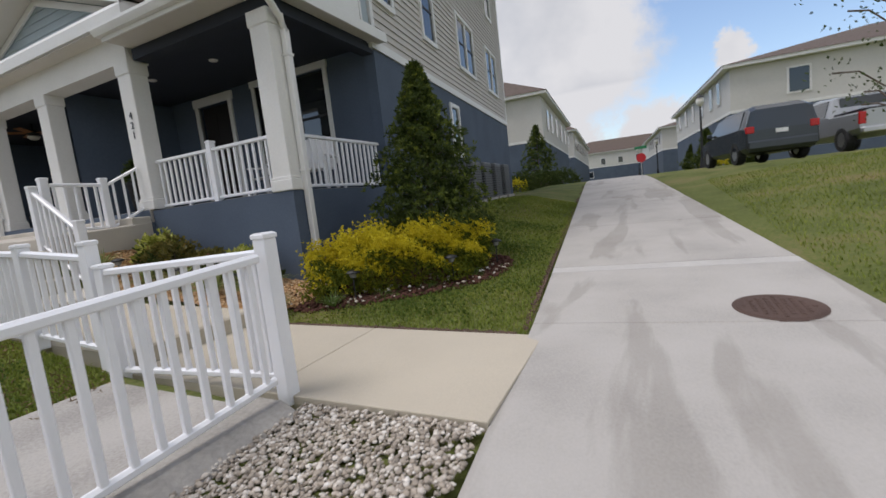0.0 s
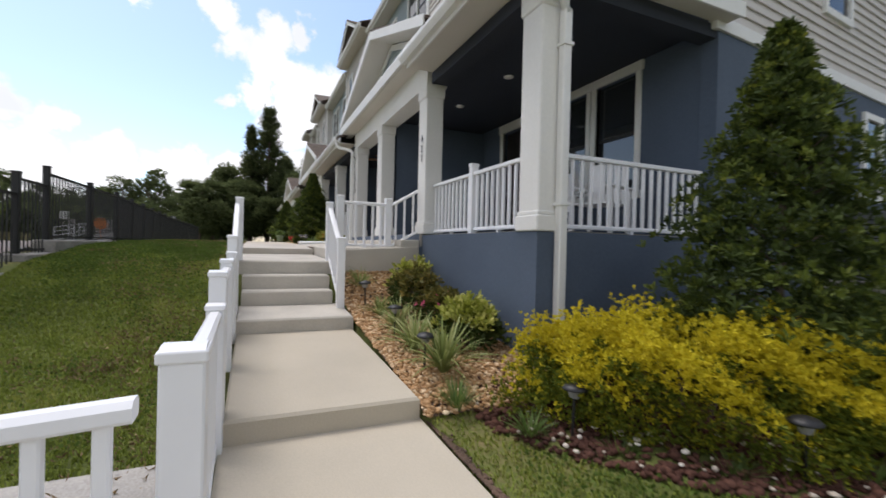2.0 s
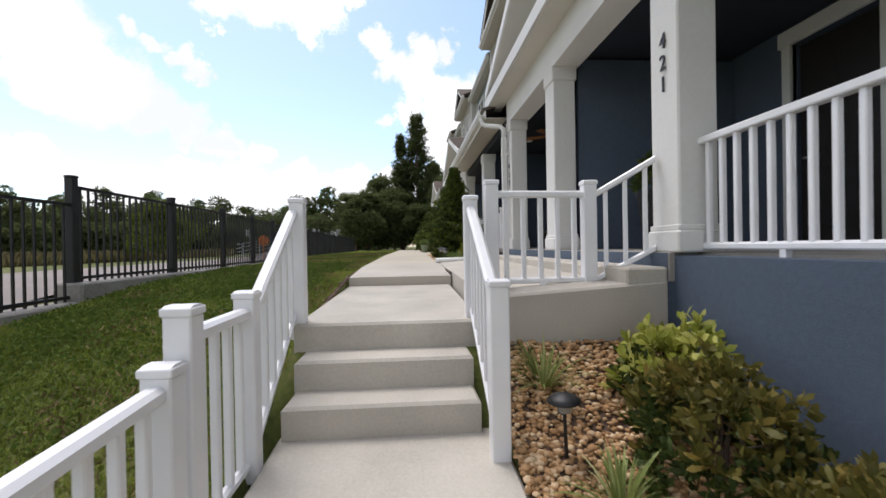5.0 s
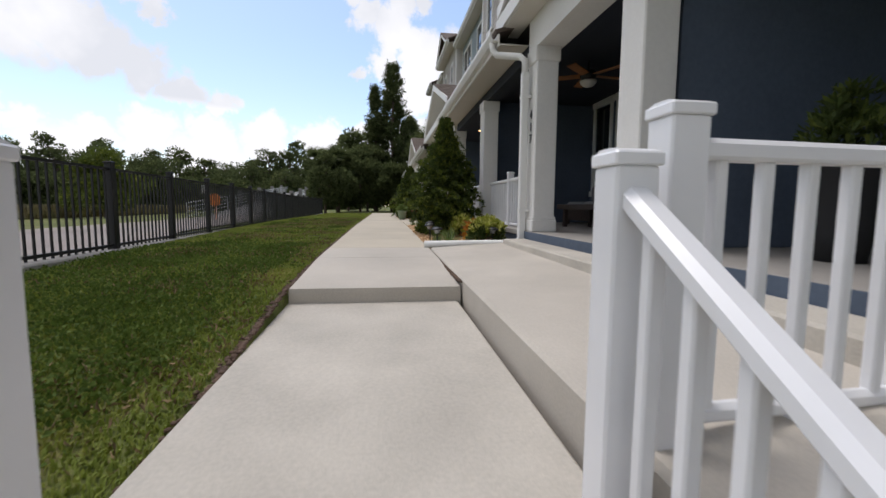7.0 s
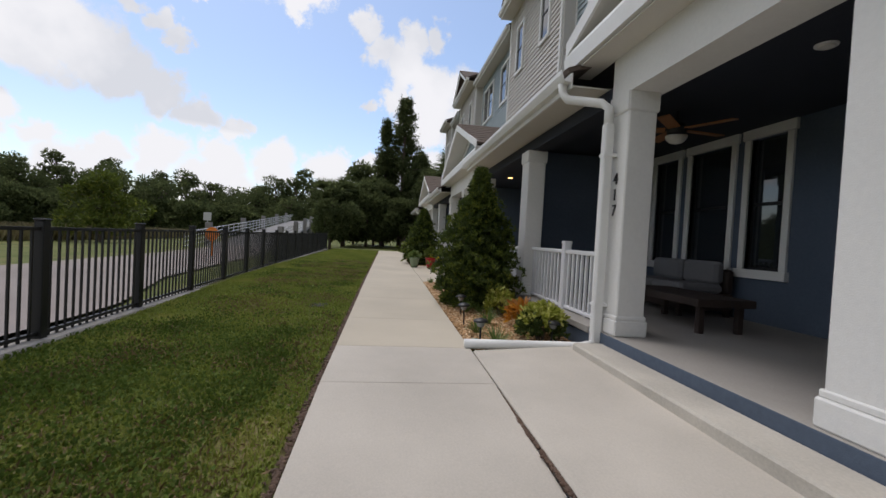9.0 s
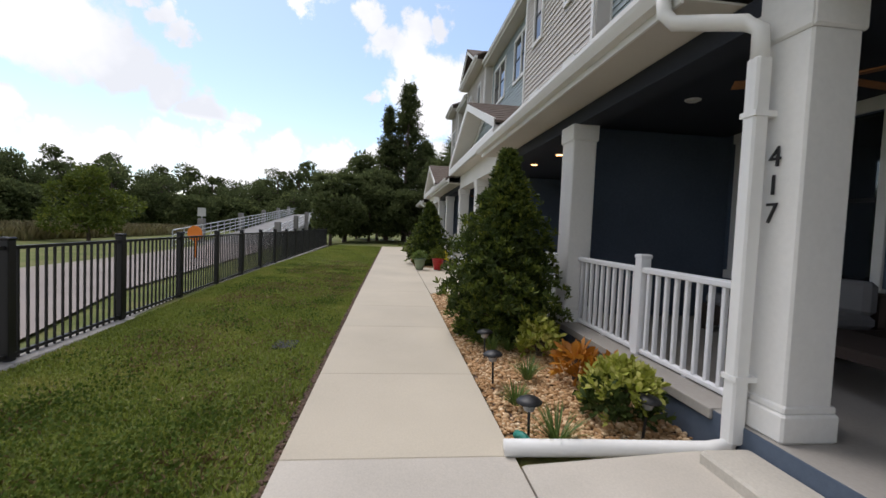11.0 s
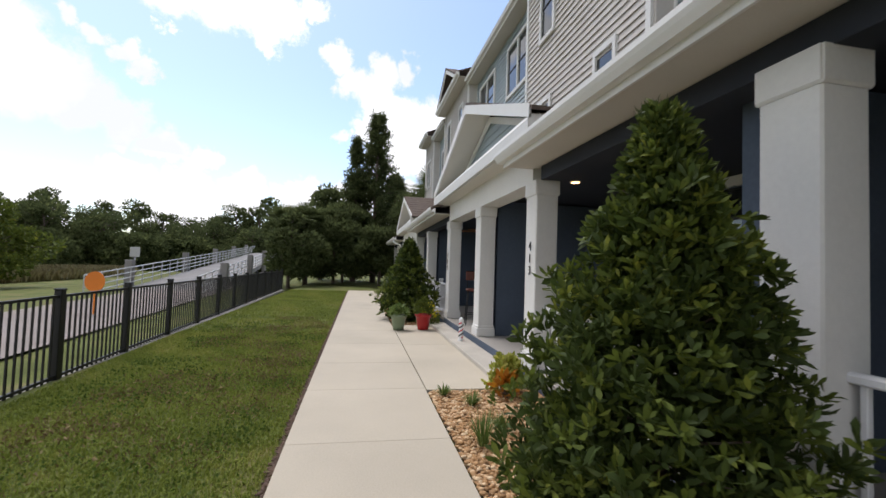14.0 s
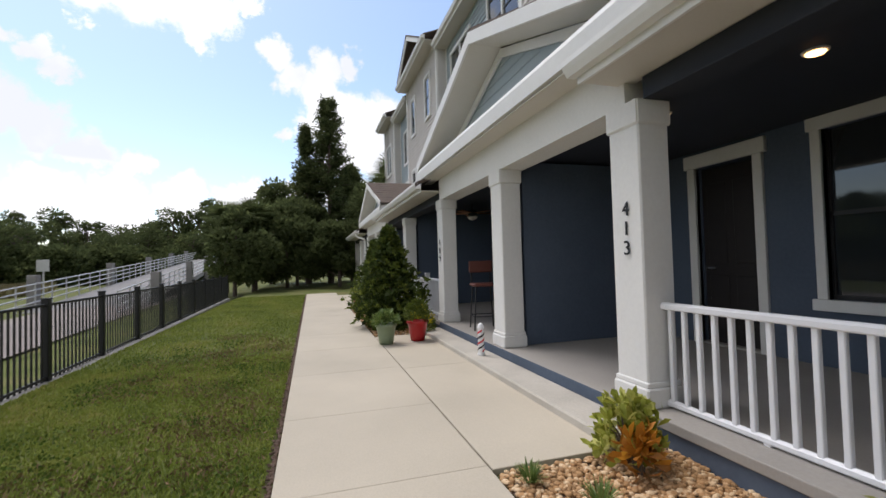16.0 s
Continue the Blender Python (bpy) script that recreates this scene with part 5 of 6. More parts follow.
ROCKS = {}
STONE_ONE = material("tan_river_pebble", (0.46, 0.27, 0.125), 0.8, var=0.5, grain=20, blotch=9, bump=0.2, bump_scale=40, second=(0.80, 0.64, 0.43), fac2=0.55, rand=1.6, spec=0.3)
BEDS = [(-7.2, -10.72, 4.462, 5.76, 11000), (-15.93, -21.5, 4.5, 5.71, 18500), (-26.85, -32.6, 4.5, 5.71, 4600)]
for i, (a, b, c, d, n) in enumerate(BEDS):
    rows_ = np.arange(min(a, b), max(a, b) + 0.01, (max(a, b) - min(a, b)) / 24)
    vs = np.array([(x, y, bed_z(x) + 0.006) for y in (c, (c + d) / 2, d) for x in rows_])
    m = len(rows_)
    fs = np.array([(j * m + k, j * m + k + 1, j * m + m + k + 1, j * m + m + k) for j in range(2) for k in range(m - 1)])
    tagged(new("bed_soil", array_mesh("bed_soil", vs, fs, SOIL)), "brown soil under the planting bed", "soil", kind="structure")
    st = tagged(new("river_stones"), "tan and brown river stones filling the bed", "stones", kind="stuff")
    ps = scatter(a, b, c, d, n, 200 + i, lambda x, y: bed_z(x) + 0.014)
    near = (ps[:, 1] < 4.60) if i < 2 else np.zeros(len(ps), bool)
    near &= np.cumsum(near) <= 290
    tagged(part("stone_fill", rock_field("stone_fill", ps[~near], 0.0195, STONE, rng), STONE, st), kind="stuff")
    for k, p in enumerate(ps[near]):
        if k % 12 == k:
            ROCKS[k] = rock_field("stone", np.zeros((1, 3)), 0.022, STONE_ONE, rng)
        s1 = part("stone", ROCKS[k % 12], STONE_ONE, st)
        s1.matrix_basis = pose(*p, rng.uniform(-20, 20), rng.uniform(-20, 20), rng.uniform(0, 360))
# mulch round the hedge
def in_mulch(x, y):
    dx, dy = x + 6.5, y - 6.1
    u_, v_ = dx * 0.68 + dy * 0.73, -dx * 0.73 + dy * 0.68
    return (u_ / 1.52) ** 2 + (v_ / 0.88) ** 2 < 1 and x > -7.78 and y > 4.62


pts = scatter(-7.8, -4.6, 4.6, 8.0, 9000, 77, lambda x, y: ground_z(x, y) + 0.0, in_mulch)
tagged(new("mulch", rock_field("mulch", pts, 0.027, MULCH, rng)), "red-brown bark mulch round the hedge", "mulch", kind="stuff")
few = scatter(-7.6, -5.2, 4.8, 7.0, 260, 78, lambda x, y: ground_z(x, y) + 0.03, lambda x, y: in_mulch(x, y) and (x + 6.5) * -0.73 + (y - 6.1) * 0.68 < -0.25)
tagged(new("white_pebbles", rock_field("white_pebbles", few, 0.02, WSTONE, rng)), "scattered white pebbles on the mulch", "stones", kind="stuff")
gv = scatter(-5.52, -4.2, -2.5, 3.19, 24000, 79, lambda x, y: 0.035, lambda x, y: to_north(x, y)[0] < -0.02 and (y > 1.2 or rng.random() < 0.3))
tagged(new("gravel", rock_field("gravel", gv, 0.0145, WSTONE, rng)), "pale mixed gravel between the lane and the kerb", "gravel", kind="stuff")


# ---- lawn blades ----
def blades(n, x0, x1, y0, y1, seed, keep=None, h=0.034):
    g = np.random.default_rng(seed)
    p = np.stack([g.uniform(x0, x1, n), g.uniform(y0, y1, n)], 1)
    if keep:
        p = p[[bool(keep(a, b)) for a, b in p]]
    n = len(p)
    z = np.array([ground_z(a, b) for a, b in p]) - 0.017
    base = np.column_stack([p, z])
    a = g.uniform(0, 6.283, n)
    tilt = g.uniform(0.1, 0.9, n)
    hh = h * g.uniform(0.5, 1.3, n)
    w = g.uniform(0.003, 0.0065, n)
    side = np.stack([-np.sin(a), np.cos(a), 0 * a], 1) * w[:, None]
    mid = base + np.stack([np.cos(a) * tilt * hh * 0.4, np.sin(a) * tilt * hh * 0.4, hh * 0.62], 1)
    tip = base + np.stack([np.cos(a) * tilt * hh * 1.2, np.sin(a) * tilt * hh * 1.2, hh * (1.05 - 0.45 * tilt)], 1)
    v = np.stack([base - side, base + side, mid + side * 0.8, mid - side * 0.8, tip], 1).reshape(-1, 3)
    b = np.arange(n)[:, None] * 5
    return v, np.concatenate([b + np.array([[0, 1, 2]]), b + np.array([[0, 2, 3]]), b + np.array([[3, 2, 4]])], 0)


def grass_patch(name, n, x0, x1, y0, y1, seed, keep=None, h=0.034):
    v, f = blades(n, x0, x1, y0, y1, seed, keep, h)
    tagged(new(name, array_mesh(name, v, f, GRASSM)), "short green lawn grass blades", "grass", kind="stuff")


def by_fence(x, y):
    return y > fence_y(x) + 0.15


grass_patch("grass", 130000, -16, -7.2, 0.5, 3.16, 301, by_fence)
grass_patch("grass", 175000, -26, -16, -0.1, 3.19, 302, by_fence)
grass_patch("grass", 56000, -39.5, -26, -0.1, 3.19, 303, by_fence, h=0.045)
grass_patch("grass", 90000, -7.9, -4.5, 4.5, 13.0, 304, lambda x, y: not in_mulch(x, y) and to_north(x, y)[0] < -0.02 and (x + 7.8) > -(y - 8.2) * 0.09 and y < 4.6 + 40)
grass_patch("grass", 45000, -2.2, 6.0, 4.0, 15.0, 305, lambda x, y: to_north(x, y)[0] > 2.4, h=0.045)

CLOVER = material("clover_leaf", (0.085, 0.13, 0.022), 0.7, var=0.4, grain=5, bump=0, spec=0.15, second=(0.17, 0.22, 0.05), island=0.7, trans=0.3)
THATCH = material("dry_thatch", (0.20, 0.13, 0.06), 0.9, var=0.4, grain=5, bump=0, second=(0.34, 0.26, 0.13), island=0.7)
cg = np.random.default_rng(311)


def patches(n, x0, x1, y0, y1, per, spread):
    """Leaf places gathered in loose patches."""
    c0 = np.stack([cg.uniform(x0, x1, n), cg.uniform(y0, y1, n)], 1)
    p = np.repeat(c0, per, 0) + cg.normal(0, spread, (n * per, 2))
    p = p[(p[:, 1] > y0) & (p[:, 1] < y1)]
    return np.array([(a, b, ground_z(a, b) + 0.004) for a, b in p])


p = np.concatenate([patches(150, -28, -7.3, 0.85, 3.12, 60, 0.13), patches(190, -16.5, -10.6, 0.85, 2.9, 90, 0.16), patches(90, -7.2, -4.9, 4.7, 9.5, 80, 0.2)])
p = p[[(b < 4.0 or (b > 4.55 and not in_mulch(a, b) and to_north(a, b)[0] < -0.1)) for a, b, _ in p]]
tagged(new("clover", leaves_mesh("clover", p + np.array([0, 0, 0.014]), np.tile([0, 0, 0.4], (len(p), 1)), 0.026, 0.024, CLOVER, cg, up=0.1)), "broad-leaved clover and weeds in the lawn", "weeds", kind="stuff")
p = patches(150, -28, -7.3, 1.1, 3.15, 120, 0.17)
tagged(new("thatch", leaves_mesh("thatch", p, np.tile([0, 0, 0.1], (len(p), 1)), 0.045, 0.006, THATCH, cg, up=0.1)), "dry brown thatch in worn lawn patches", "thatch", kind="stuff")
es = np.stack([cg.uniform(-39, -11, 5200), 3.19 - np.abs(cg.normal(0, 0.018, 5200)), np.zeros(5200)], 1)
es[:, 2] = [lawn_z(a) - 0.002 for a in es[:, 0]]
tagged(new("soil_edge", rock_field("soil_edge", es, 0.013, SOIL, cg)), "dark crumbled soil along the footpath's edge", "soil", kind="stuff")

er_ = cg.uniform(0, 1, 1700)
ep = np.stack([-4.6 - 2.75 * er_, 4.5 + np.abs(cg.normal(0, 0.02, 1700)), np.full(1700, 0.05) + 0.04 * er_], 1)
lp_ = np.array([(*north(-0.03 - abs(cg.normal(0, 0.02)), v), lane_z(v) - 0.01) for v in cg.uniform(0.1, 14, 3000)])
tagged(new("soil_edge", rock_field("soil_edge", np.concatenate([ep, lp_, np.stack([cg.uniform(-15.7, -13.42, 700), cg.normal(4.4825, 0.006, 700), np.full(700, 1.232)], 1)]), 0.012, SOIL, cg)), "dark crumbled soil along the paving's edges", "soil", kind="stuff")

# ---- downspouts, drain pipe, path lamps ----
def downspout(x, drain):
    g = Geo()
    d = tagged(new("downspout"), "white square downspout running down a porch column", "downspout", group="downspouts")
    pts_ = [(x - 0.38, 5.35, 4.0), (x - 0.38, 5.36, 3.90), (x - 0.34, 5.40, 3.83), (x - 0.06, 5.64, 3.73), (x, 5.685, 3.67), (x, 5.69, 3.5)]
    part("elbow", Geo().tube(pts_, 0.045, 10), TRIM, d, smooth=True)
    z0 = 1.33 if drain else 0.16
    part("pipe", Geo().box(x - 0.045, x + 0.045, 5.645, 5.735, z0 + 0.06, 3.52, c=0.012), TRIM, d)
    for z in (3.2, 1.75):
        part("strap", box(x - 0.055, x + 0.055, 5.64, 5.775, z, z + 0.03), TRIM, d)
    if drain:
        part("drain_pipe", Geo().tube([(x, 5.69, z0 + 0.12), (x, 5.67, z0 + 0.04), (x - 0.04, 5.58, z0 + 0.0), (x - 0.10, 4.9, z0 - 0.01), (x - 0.14, 4.42, z0 - 0.02)], 0.048, 12), TRIM, d, smooth=True)
    return d


cd = tagged(new("downspout"), "white square downspout at the porch's outer corner", "downspout", group="downspouts")
part("elbow", Geo().tube([(-7.55, 5.34, 3.99), (-7.56, 5.4, 3.90), (-7.66, 5.7, 3.78), (-7.73, 5.92, 3.66), (-7.735, 5.99, 3.5)], 0.045, 10), TRIM, cd, smooth=True)
part("pipe", Geo().box(-7.79, -7.70, 5.945, 6.035, 0.2, 3.54, c=0.012), TRIM, cd)
for z in (3.2, 1.72):
    part("strap", box(-7.81, -7.69, 5.935, 6.045, z, z + 0.03), TRIM, cd)
downspout(-15.71, True)
downspout(-38.3, False)


def path_lamp(x, y, z, h=0.33):
    lp = thing("path_lamp", None, None, "black solar path lamp on a thin stake", "lamp", group="path lamps", at=pose(x, y, z, rng.uniform(-3, 3), rng.uniform(-3, 3), 0))
    part("stake", Geo().tube([(0, 0, -0.05), (0, 0, h)], 0.009, 8), BLACK, lp)
    part("lens", Geo().lathe([(0.03, h), (0.048, h + 0.05)], 14), SMOKE, lp, "smoky clear lens")
    part("hood", Geo().lathe([(0.078, h + 0.05), (0.08, h + 0.057), (0.06, h + 0.075), (0.02, h + 0.088), (0.0, h + 0.09)], 18), BLACK, lp, smooth=True)


for x, y in ((-16.03, 4.62), (-16.98, 4.62), (-17.69, 4.70), (-16.06, 5.38)):
    path_lamp(x, y, bed_z(x), 0.22)
for x, y in ((-7.9, 4.72), (-6.6, 5.2), (-5.75, 6.0), (-5.5, 6.9), (-8.85, 4.75), (-9.95, 4.7)):
    path_lamp(x, y, ground_z(x, y) if x > -7.5 else bed_z(x), 0.24)
hs = thing("hose_end", None, None, "teal plastic hose fitting lying on the stones", "hose", at=pose(-15.98, 4.55, 1.29))
part("fitting", Geo().tube([(-0.06, 0, 0), (0.0, 0.02, 0.02), (0.06, 0.05, 0.0)], 0.03, 10, 0.02), HOSE, hs, smooth=True)

lid = thing("lawn_drain", None, None, "dark sunken drain box in the lawn", "drain", at=pose(-18.1, 2.7, lawn_z(-18.1) - 0.01))
part("box_lid", Geo().box(-0.16, 0.16, -0.12, 0.12, -0.03, 0.012, c=0.01), RUBBER, lid)

# ---- pots and porch things ----
def pot(name, x, y, z, r, h, mat, label, seed, leaf, lh=0.3):
    p = thing(name, None, None, label, "plant pot", at=pose(x, y, z))
    part("pot_body", Geo().lathe([(r * 0.62, 0.0), (r * 0.72, h * 0.3), (r * 0.9, h * 0.85), (r, h * 0.88), (r, h), (r * 0.88, h), (r * 0.84, h * 0.88)], 28), mat, p, smooth=True)
    g = np.random.default_rng(seed)
    a, e, q = g.uniform(0, 6.283, 130), g.uniform(0.1, 1.5, 130), g.uniform(0.5, 1, 130)
    c = np.stack([np.cos(a) * np.cos(e) * r * 1.25 * q, np.sin(a) * np.cos(e) * r * 1.25 * q, h * 0.95 + np.sin(e) * lh * q], 1)
    d = np.stack([np.cos(a) * np.cos(e), np.sin(a) * np.cos(e), np.sin(e)], 1)
    part("plant", whorl_leaves("plant", c, d, 6, 0.09, 0.022, leaf, seed), leaf, p, "leafy green plant")
    return p


pot("green_pot", -26.0, 4.56, 1.335, 0.175, 0.32, GREENPOT, "sage green ceramic pot with a leafy plant", 1, LIRIO, 0.2)
pot("red_pot", -26.1, 5.1, 1.335, 0.185, 0.33, REDPOT, "glossy red ceramic pot with a bushy herb", 2, LEAFNEW, 0.34)
pot("terracotta_pot", -31.6, 4.7, 1.34, 0.16, 0.26, TERRA, "terracotta pot with a green plant by the path", 4, LIRIO, 0.2)
pole = thing("striped_post", None, None, "small red, white and blue spiral striped post on the kerb", "ornament", at=pose(-24.32, 5.52, 1.395))
g = Geo().lathe([(0.045, 0.0), (0.05, 0.02), (0.04, 0.05), (0.038, 0.34), (0.045, 0.36), (0.03, 0.40), (0.0, 0.42)], 16)
part("shaft", g, SIGNWHITE, pole)
for k, mt in ((0, SIGNRED), (1, BLACK)):
    part("stripe", Geo().tube([(0.034 * math.cos(t * 0.55 + k * 3.14), 0.034 * math.sin(t * 0.55 + k * 3.14), 0.05 + t * 0.012) for t in range(24)], 0.013, 6), mt, pole, "painted spiral stripe")


def bar_stool(x, y, rz):
    s = thing("bar_stool", None, None, "tall dark metal bar stool with a brown leather back", "stool", group="bar stools", at=pose(x, y, FLOOR, 0, 0, rz))
    for a in (-1, 1):
        for b in (-1, 1):
            part("leg", Geo().tube([(a * 0.2, b * 0.2, 0.0), (a * 0.15, b * 0.15, 0.72)], 0.012, 6), BLACK, s)
    part("seat", Geo().box(-0.2, 0.2, -0.2, 0.2, 0.70, 0.75, c=0.02), CHAIRM, s)
    part("backrest", Geo().box(-0.2, 0.2, 0.17, 0.20, 0.92, 1.12, c=0.015), CHAIRM, s)
    for a in (-0.16, 0.16):
        part("back_post", Geo().tube([(a, 0.18, 0.74), (a, 0.19, 0.95)], 0.012, 6), BLACK, s)
    part("footrest", Geo().tube([(-0.19, -0.19, 0.22), (0.19, -0.19, 0.22), (0.19, 0.19, 0.22), (-0.19, 0.19, 0.22), (-0.19, -0.19, 0.22)], 0.01, 6), BLACK, s)


bar_stool(-25.75, 6.15, 80)
bar_stool(-25.35, 6.6, -95)
bt = thing("bar_table", None, None, "round dark bar table on the porch", "table", at=pose(-25.75, 6.75, FLOOR))
part("tabletop", Geo().lathe([(0.36, 1.0), (0.37, 1.015), (0.36, 1.03)], 28), BLACK, bt)
part("stem", Geo().tube([(0, 0, 0), (0, 0, 1.0)], 0.03, 10), BLACK, bt)
part("base_disc", Geo().lathe([(0.24, 0.0), (0.24, 0.015), (0.04, 0.03)], 24), BLACK, bt)


def sofa(x0, x1, y0, y1, label):
    s = tagged(new("porch_sofa"), label, "sofa", group="porch seats")
    part("base_frame", box(x0, x1, y0, y1, FLOOR + 0.08, FLOOR + 0.3, c=0.015), WICKER, s)
    part("backrest", box(x0, x1, y1 - 0.12, y1, FLOOR + 0.3, FLOOR + 0.62, c=0.03), WICKER, s)
    n = max(1, round((x1 - x0) / 0.65))
    for k in range(n):
        a, b = x0 + (x1 - x0) * k / n + 0.02, x0 + (x1 - x0) * (k + 1) / n - 0.02
        part("seat_cushion", box(a, b, y0 + 0.03, y1 - 0.13, FLOOR + 0.3, FLOOR + 0.42, c=0.035), CUSHION, s)
        part("back_cushion", box(a, b, y1 - 0.26, y1 - 0.12, FLOOR + 0.42, FLOOR + 0.72, c=0.04), CUSHION, s)
    for a in (x0 + 0.05, x1 - 0.05):
        for b in (y0 + 0.05, y1 - 0.05):
            part("leg", box(a - 0.03, a + 0.03, b - 0.03, b + 0.03, FLOOR, FLOOR + 0.085), WICKER, s)


sofa(-18.2, -16.8, 7.35, 8.12, "low brown wicker sofa with grey cushions")
ct = thing("coffee_table", None, None, "low dark wicker table on the porch", "table", at=pose(-16.35, 7.05, FLOOR))
part("tabletop", box(-0.7, 0.7, -0.33, 0.33, 0.28, 0.36, c=0.01), WICKER, ct)
for a in (-0.6, 0.6):
    for b in (-0.22, 0.22):
        part("leg", box(a - 0.03, a + 0.03, b - 0.03, b + 0.03, 0, 0.305), WICKER, ct)


def porch_chair(x, y, rz):
    s = thing("porch_chair", None, None, "white slatted porch chair", "chair", group="porch chairs", at=pose(x, y, FLOOR, 0, 0, rz))
    for a in (-0.26, 0.26):
        part("leg", box(a - 0.025, a + 0.025, -0.27, -0.22, 0, 0.58, c=0.005), VINYL, s)
        part("leg", box(a - 0.025, a + 0.025, 0.22, 0.27, 0, 0.58, c=0.005), VINYL, s)
        part("armrest", box(a - 0.05, a + 0.05, -0.3, 0.3, 0.58, 0.605, c=0.006), VINYL, s)
    for k in range(5):
        part("seat_slat", box(-0.25, 0.25, -0.26 + k * 0.105, -0.17 + k * 0.105, 0.38, 0.4), VINYL, s)
        part("back_slat", box(-0.24 + k * 0.1, -0.16 + k * 0.1, 0.25, 0.27, 0.40, 0.95), VINYL, s)


porch_chair(-8.75, 7.4, 20)
porch_chair(-9.9, 7.5, -15)


def ceiling_fan(x, y):
    f = thing("ceiling_fan", None, None, "ceiling fan with wooden blades and an opal bowl light", "fan", group="ceiling fans", at=pose(x, y, 3.93, 0, 0, 25))
    part("rod", Geo().tube([(0, 0, 0.0), (0, 0, -0.15)], 0.015, 8), BLACK, f)
    part("motor", Geo().lathe([(0.04, -0.28), (0.1, -0.26), (0.11, -0.2), (0.09, -0.15), (0.03, -0.14)], 20), BLACK, f, smooth=True)
    part("bowl", Geo().lathe([(0.0, -0.38), (0.07, -0.36), (0.11, -0.32), (0.12, -0.285)], 20), OPAL, f, smooth=True)
    for k in range(5):
        b = part("blade", Geo().box(0.12, 0.62, -0.065, 0.065, -0.006, 0.006, c=0.004), FANWOOD, f)
        b.matrix_basis = pose(0, 0, -0.21, 8, 0, 72 * k)


ceiling_fan(-16.35, 6.85)
ceiling_fan(-28.4, 7.0)


def downlight(x, y, lit):
    d = thing("ceiling_light", None, None, "lit recessed porch downlight" if lit else "unlit recessed porch downlight", "light", group="porch downlights", at=pose(x, y, 3.93))
    part("ring", Geo().lathe([(0.072, -0.012), (0.076, -0.006), (0.076, 0.0), (0.06, 0.0), (0.06, -0.012)], 24), TRIM, d)
    part("lens", Geo().lathe([(0.052, -0.022), (0.058, -0.0125)], 24), BULB if lit else OPAL, d)


for x, y, lit in ((-21.0, 6.63, True), (-22.25, 6.58, True), (-10.2, 6.9, False), (-11.8, 6.85, False), (-17.65, 6.7, False), (-8.9, 6.9, False), (-14.6, 6.8, False), (-25.9, 6.8, False)):
    downlight(x, y, lit)

# ---- plant on the 417 porch, seen above the landing rail ----
pot("porch_palm", -12.4, 6.6, FLOOR, 0.2, 0.62, RUBBER, "potted palm with thin leaves in a tall black planter", 9, LEAF, 0.42)

# ---- outdoor units on the end wall ----
def end_at(s, off):
    """A place s metres along the end wall and off metres out from it."""
    p = end_m @ Vector((s, -off, 0))
    return p.x, p.y


for k, s in enumerate((2.7, 3.75, 4.9, 6.1)):
    x, y = end_at(s, 0.55)
    z = ground_z(x, y) - 0.02
    ac = thing("outdoor_unit", None, None, "grey outdoor air conditioning unit on a concrete pad", "air conditioner", group="outdoor units", at=pose(x, y, z, 0, 0, 5))
    part("pad", box(-0.45, 0.45, -0.45, 0.45, -0.2, 0.08, c=0.01), RISER, ac)
    part("cabinet", box(-0.36, 0.36, -0.36, 0.36, 0.08, 0.98, c=0.03), ACM, ac)
    for j in range(13):
        part("louvre", box(-0.367, 0.367, -0.367, 0.367, 0.14 + j * 0.06, 0.155 + j * 0.06), BLACK, ac)
    part("top_grille", Geo().lathe([(0.3, 0.98), (0.3, 0.995), (0.05, 1.02)], 24), BLACK, ac)
for s in (5.2, 5.7, 6.2, 6.7):
    x, y = end_at(s, 0.1)
    mt = thing("electric_meter", None, None, "grey electric meter box with a round glass dial", "meter", group="electric meters", at=pose(x, y, ground_z(x, y) + 1.05, 0, 0, 5))
    part("cabinet", box(-0.09, 0.09, -0.13, 0.13, 0, 0.42, c=0.01), ACM, mt)
    part("dial", Geo().tube([(0.08, 0, 0.26), (0.16, 0, 0.26)], 0.075, 16), CHROME, mt)
    part("conduit", Geo().tube([(0, 0, 0), (0, 0, -0.9)], 0.02, 8), ACM, mt)

# ---- ground beyond the fence ----
g = Geo()
tx = np.concatenate([np.arange(-120, -40, 4.0), np.arange(-40, -5.8, 0.5)])
ty0 = np.interp(tx, [-120, -45, -30, -16, -5.9], [-14, -7.0, -5.4, -5.0, -4.4])
ty1 = np.interp(tx, [-120, -45, -30, -22, -17, -10, -5.9], [-10, -3.4, -1.9, -1.2, 0.3, 0.4, 0.45])
vs = [(x, y, ground_z(x, y) + 0.035) for x, a, b in zip(tx, ty0, ty1) for y in np.linspace(a, b, 16)]
fs = [(16 * i + j, 16 * i + j + 1, 16 * i + j + 17, 16 * i + j + 16) for i in range(len(tx) - 1) for j in range(15)]
tagged(new("road", g.add(vs, fs).mesh("road", TRAIL)), "pale pinkish paved trail beyond the fence", "road", kind="structure")
pond = new("water", Geo().lathe([(1.0, 0.0), (1.0, 0.02)], 48).mesh("water", WATER))
pond.matrix_basis = pose(-46, -24, 0.86) @ Matrix.Diagonal((22, 5.5, 1, 1))
tagged(pond, "still grey pond reflecting the sky", "pond", kind="structure")
g = np.random.default_rng(8)
n = 16000
a, q = g.uniform(0, 6.283, n), g.uniform(1.0, 1.28, n)
cx, cy = -46 + 22 * np.cos(a) * q, -24 + 5.5 * np.sin(a) * q
base = np.stack([cx, cy, np.full(n, 0.8)], 1)
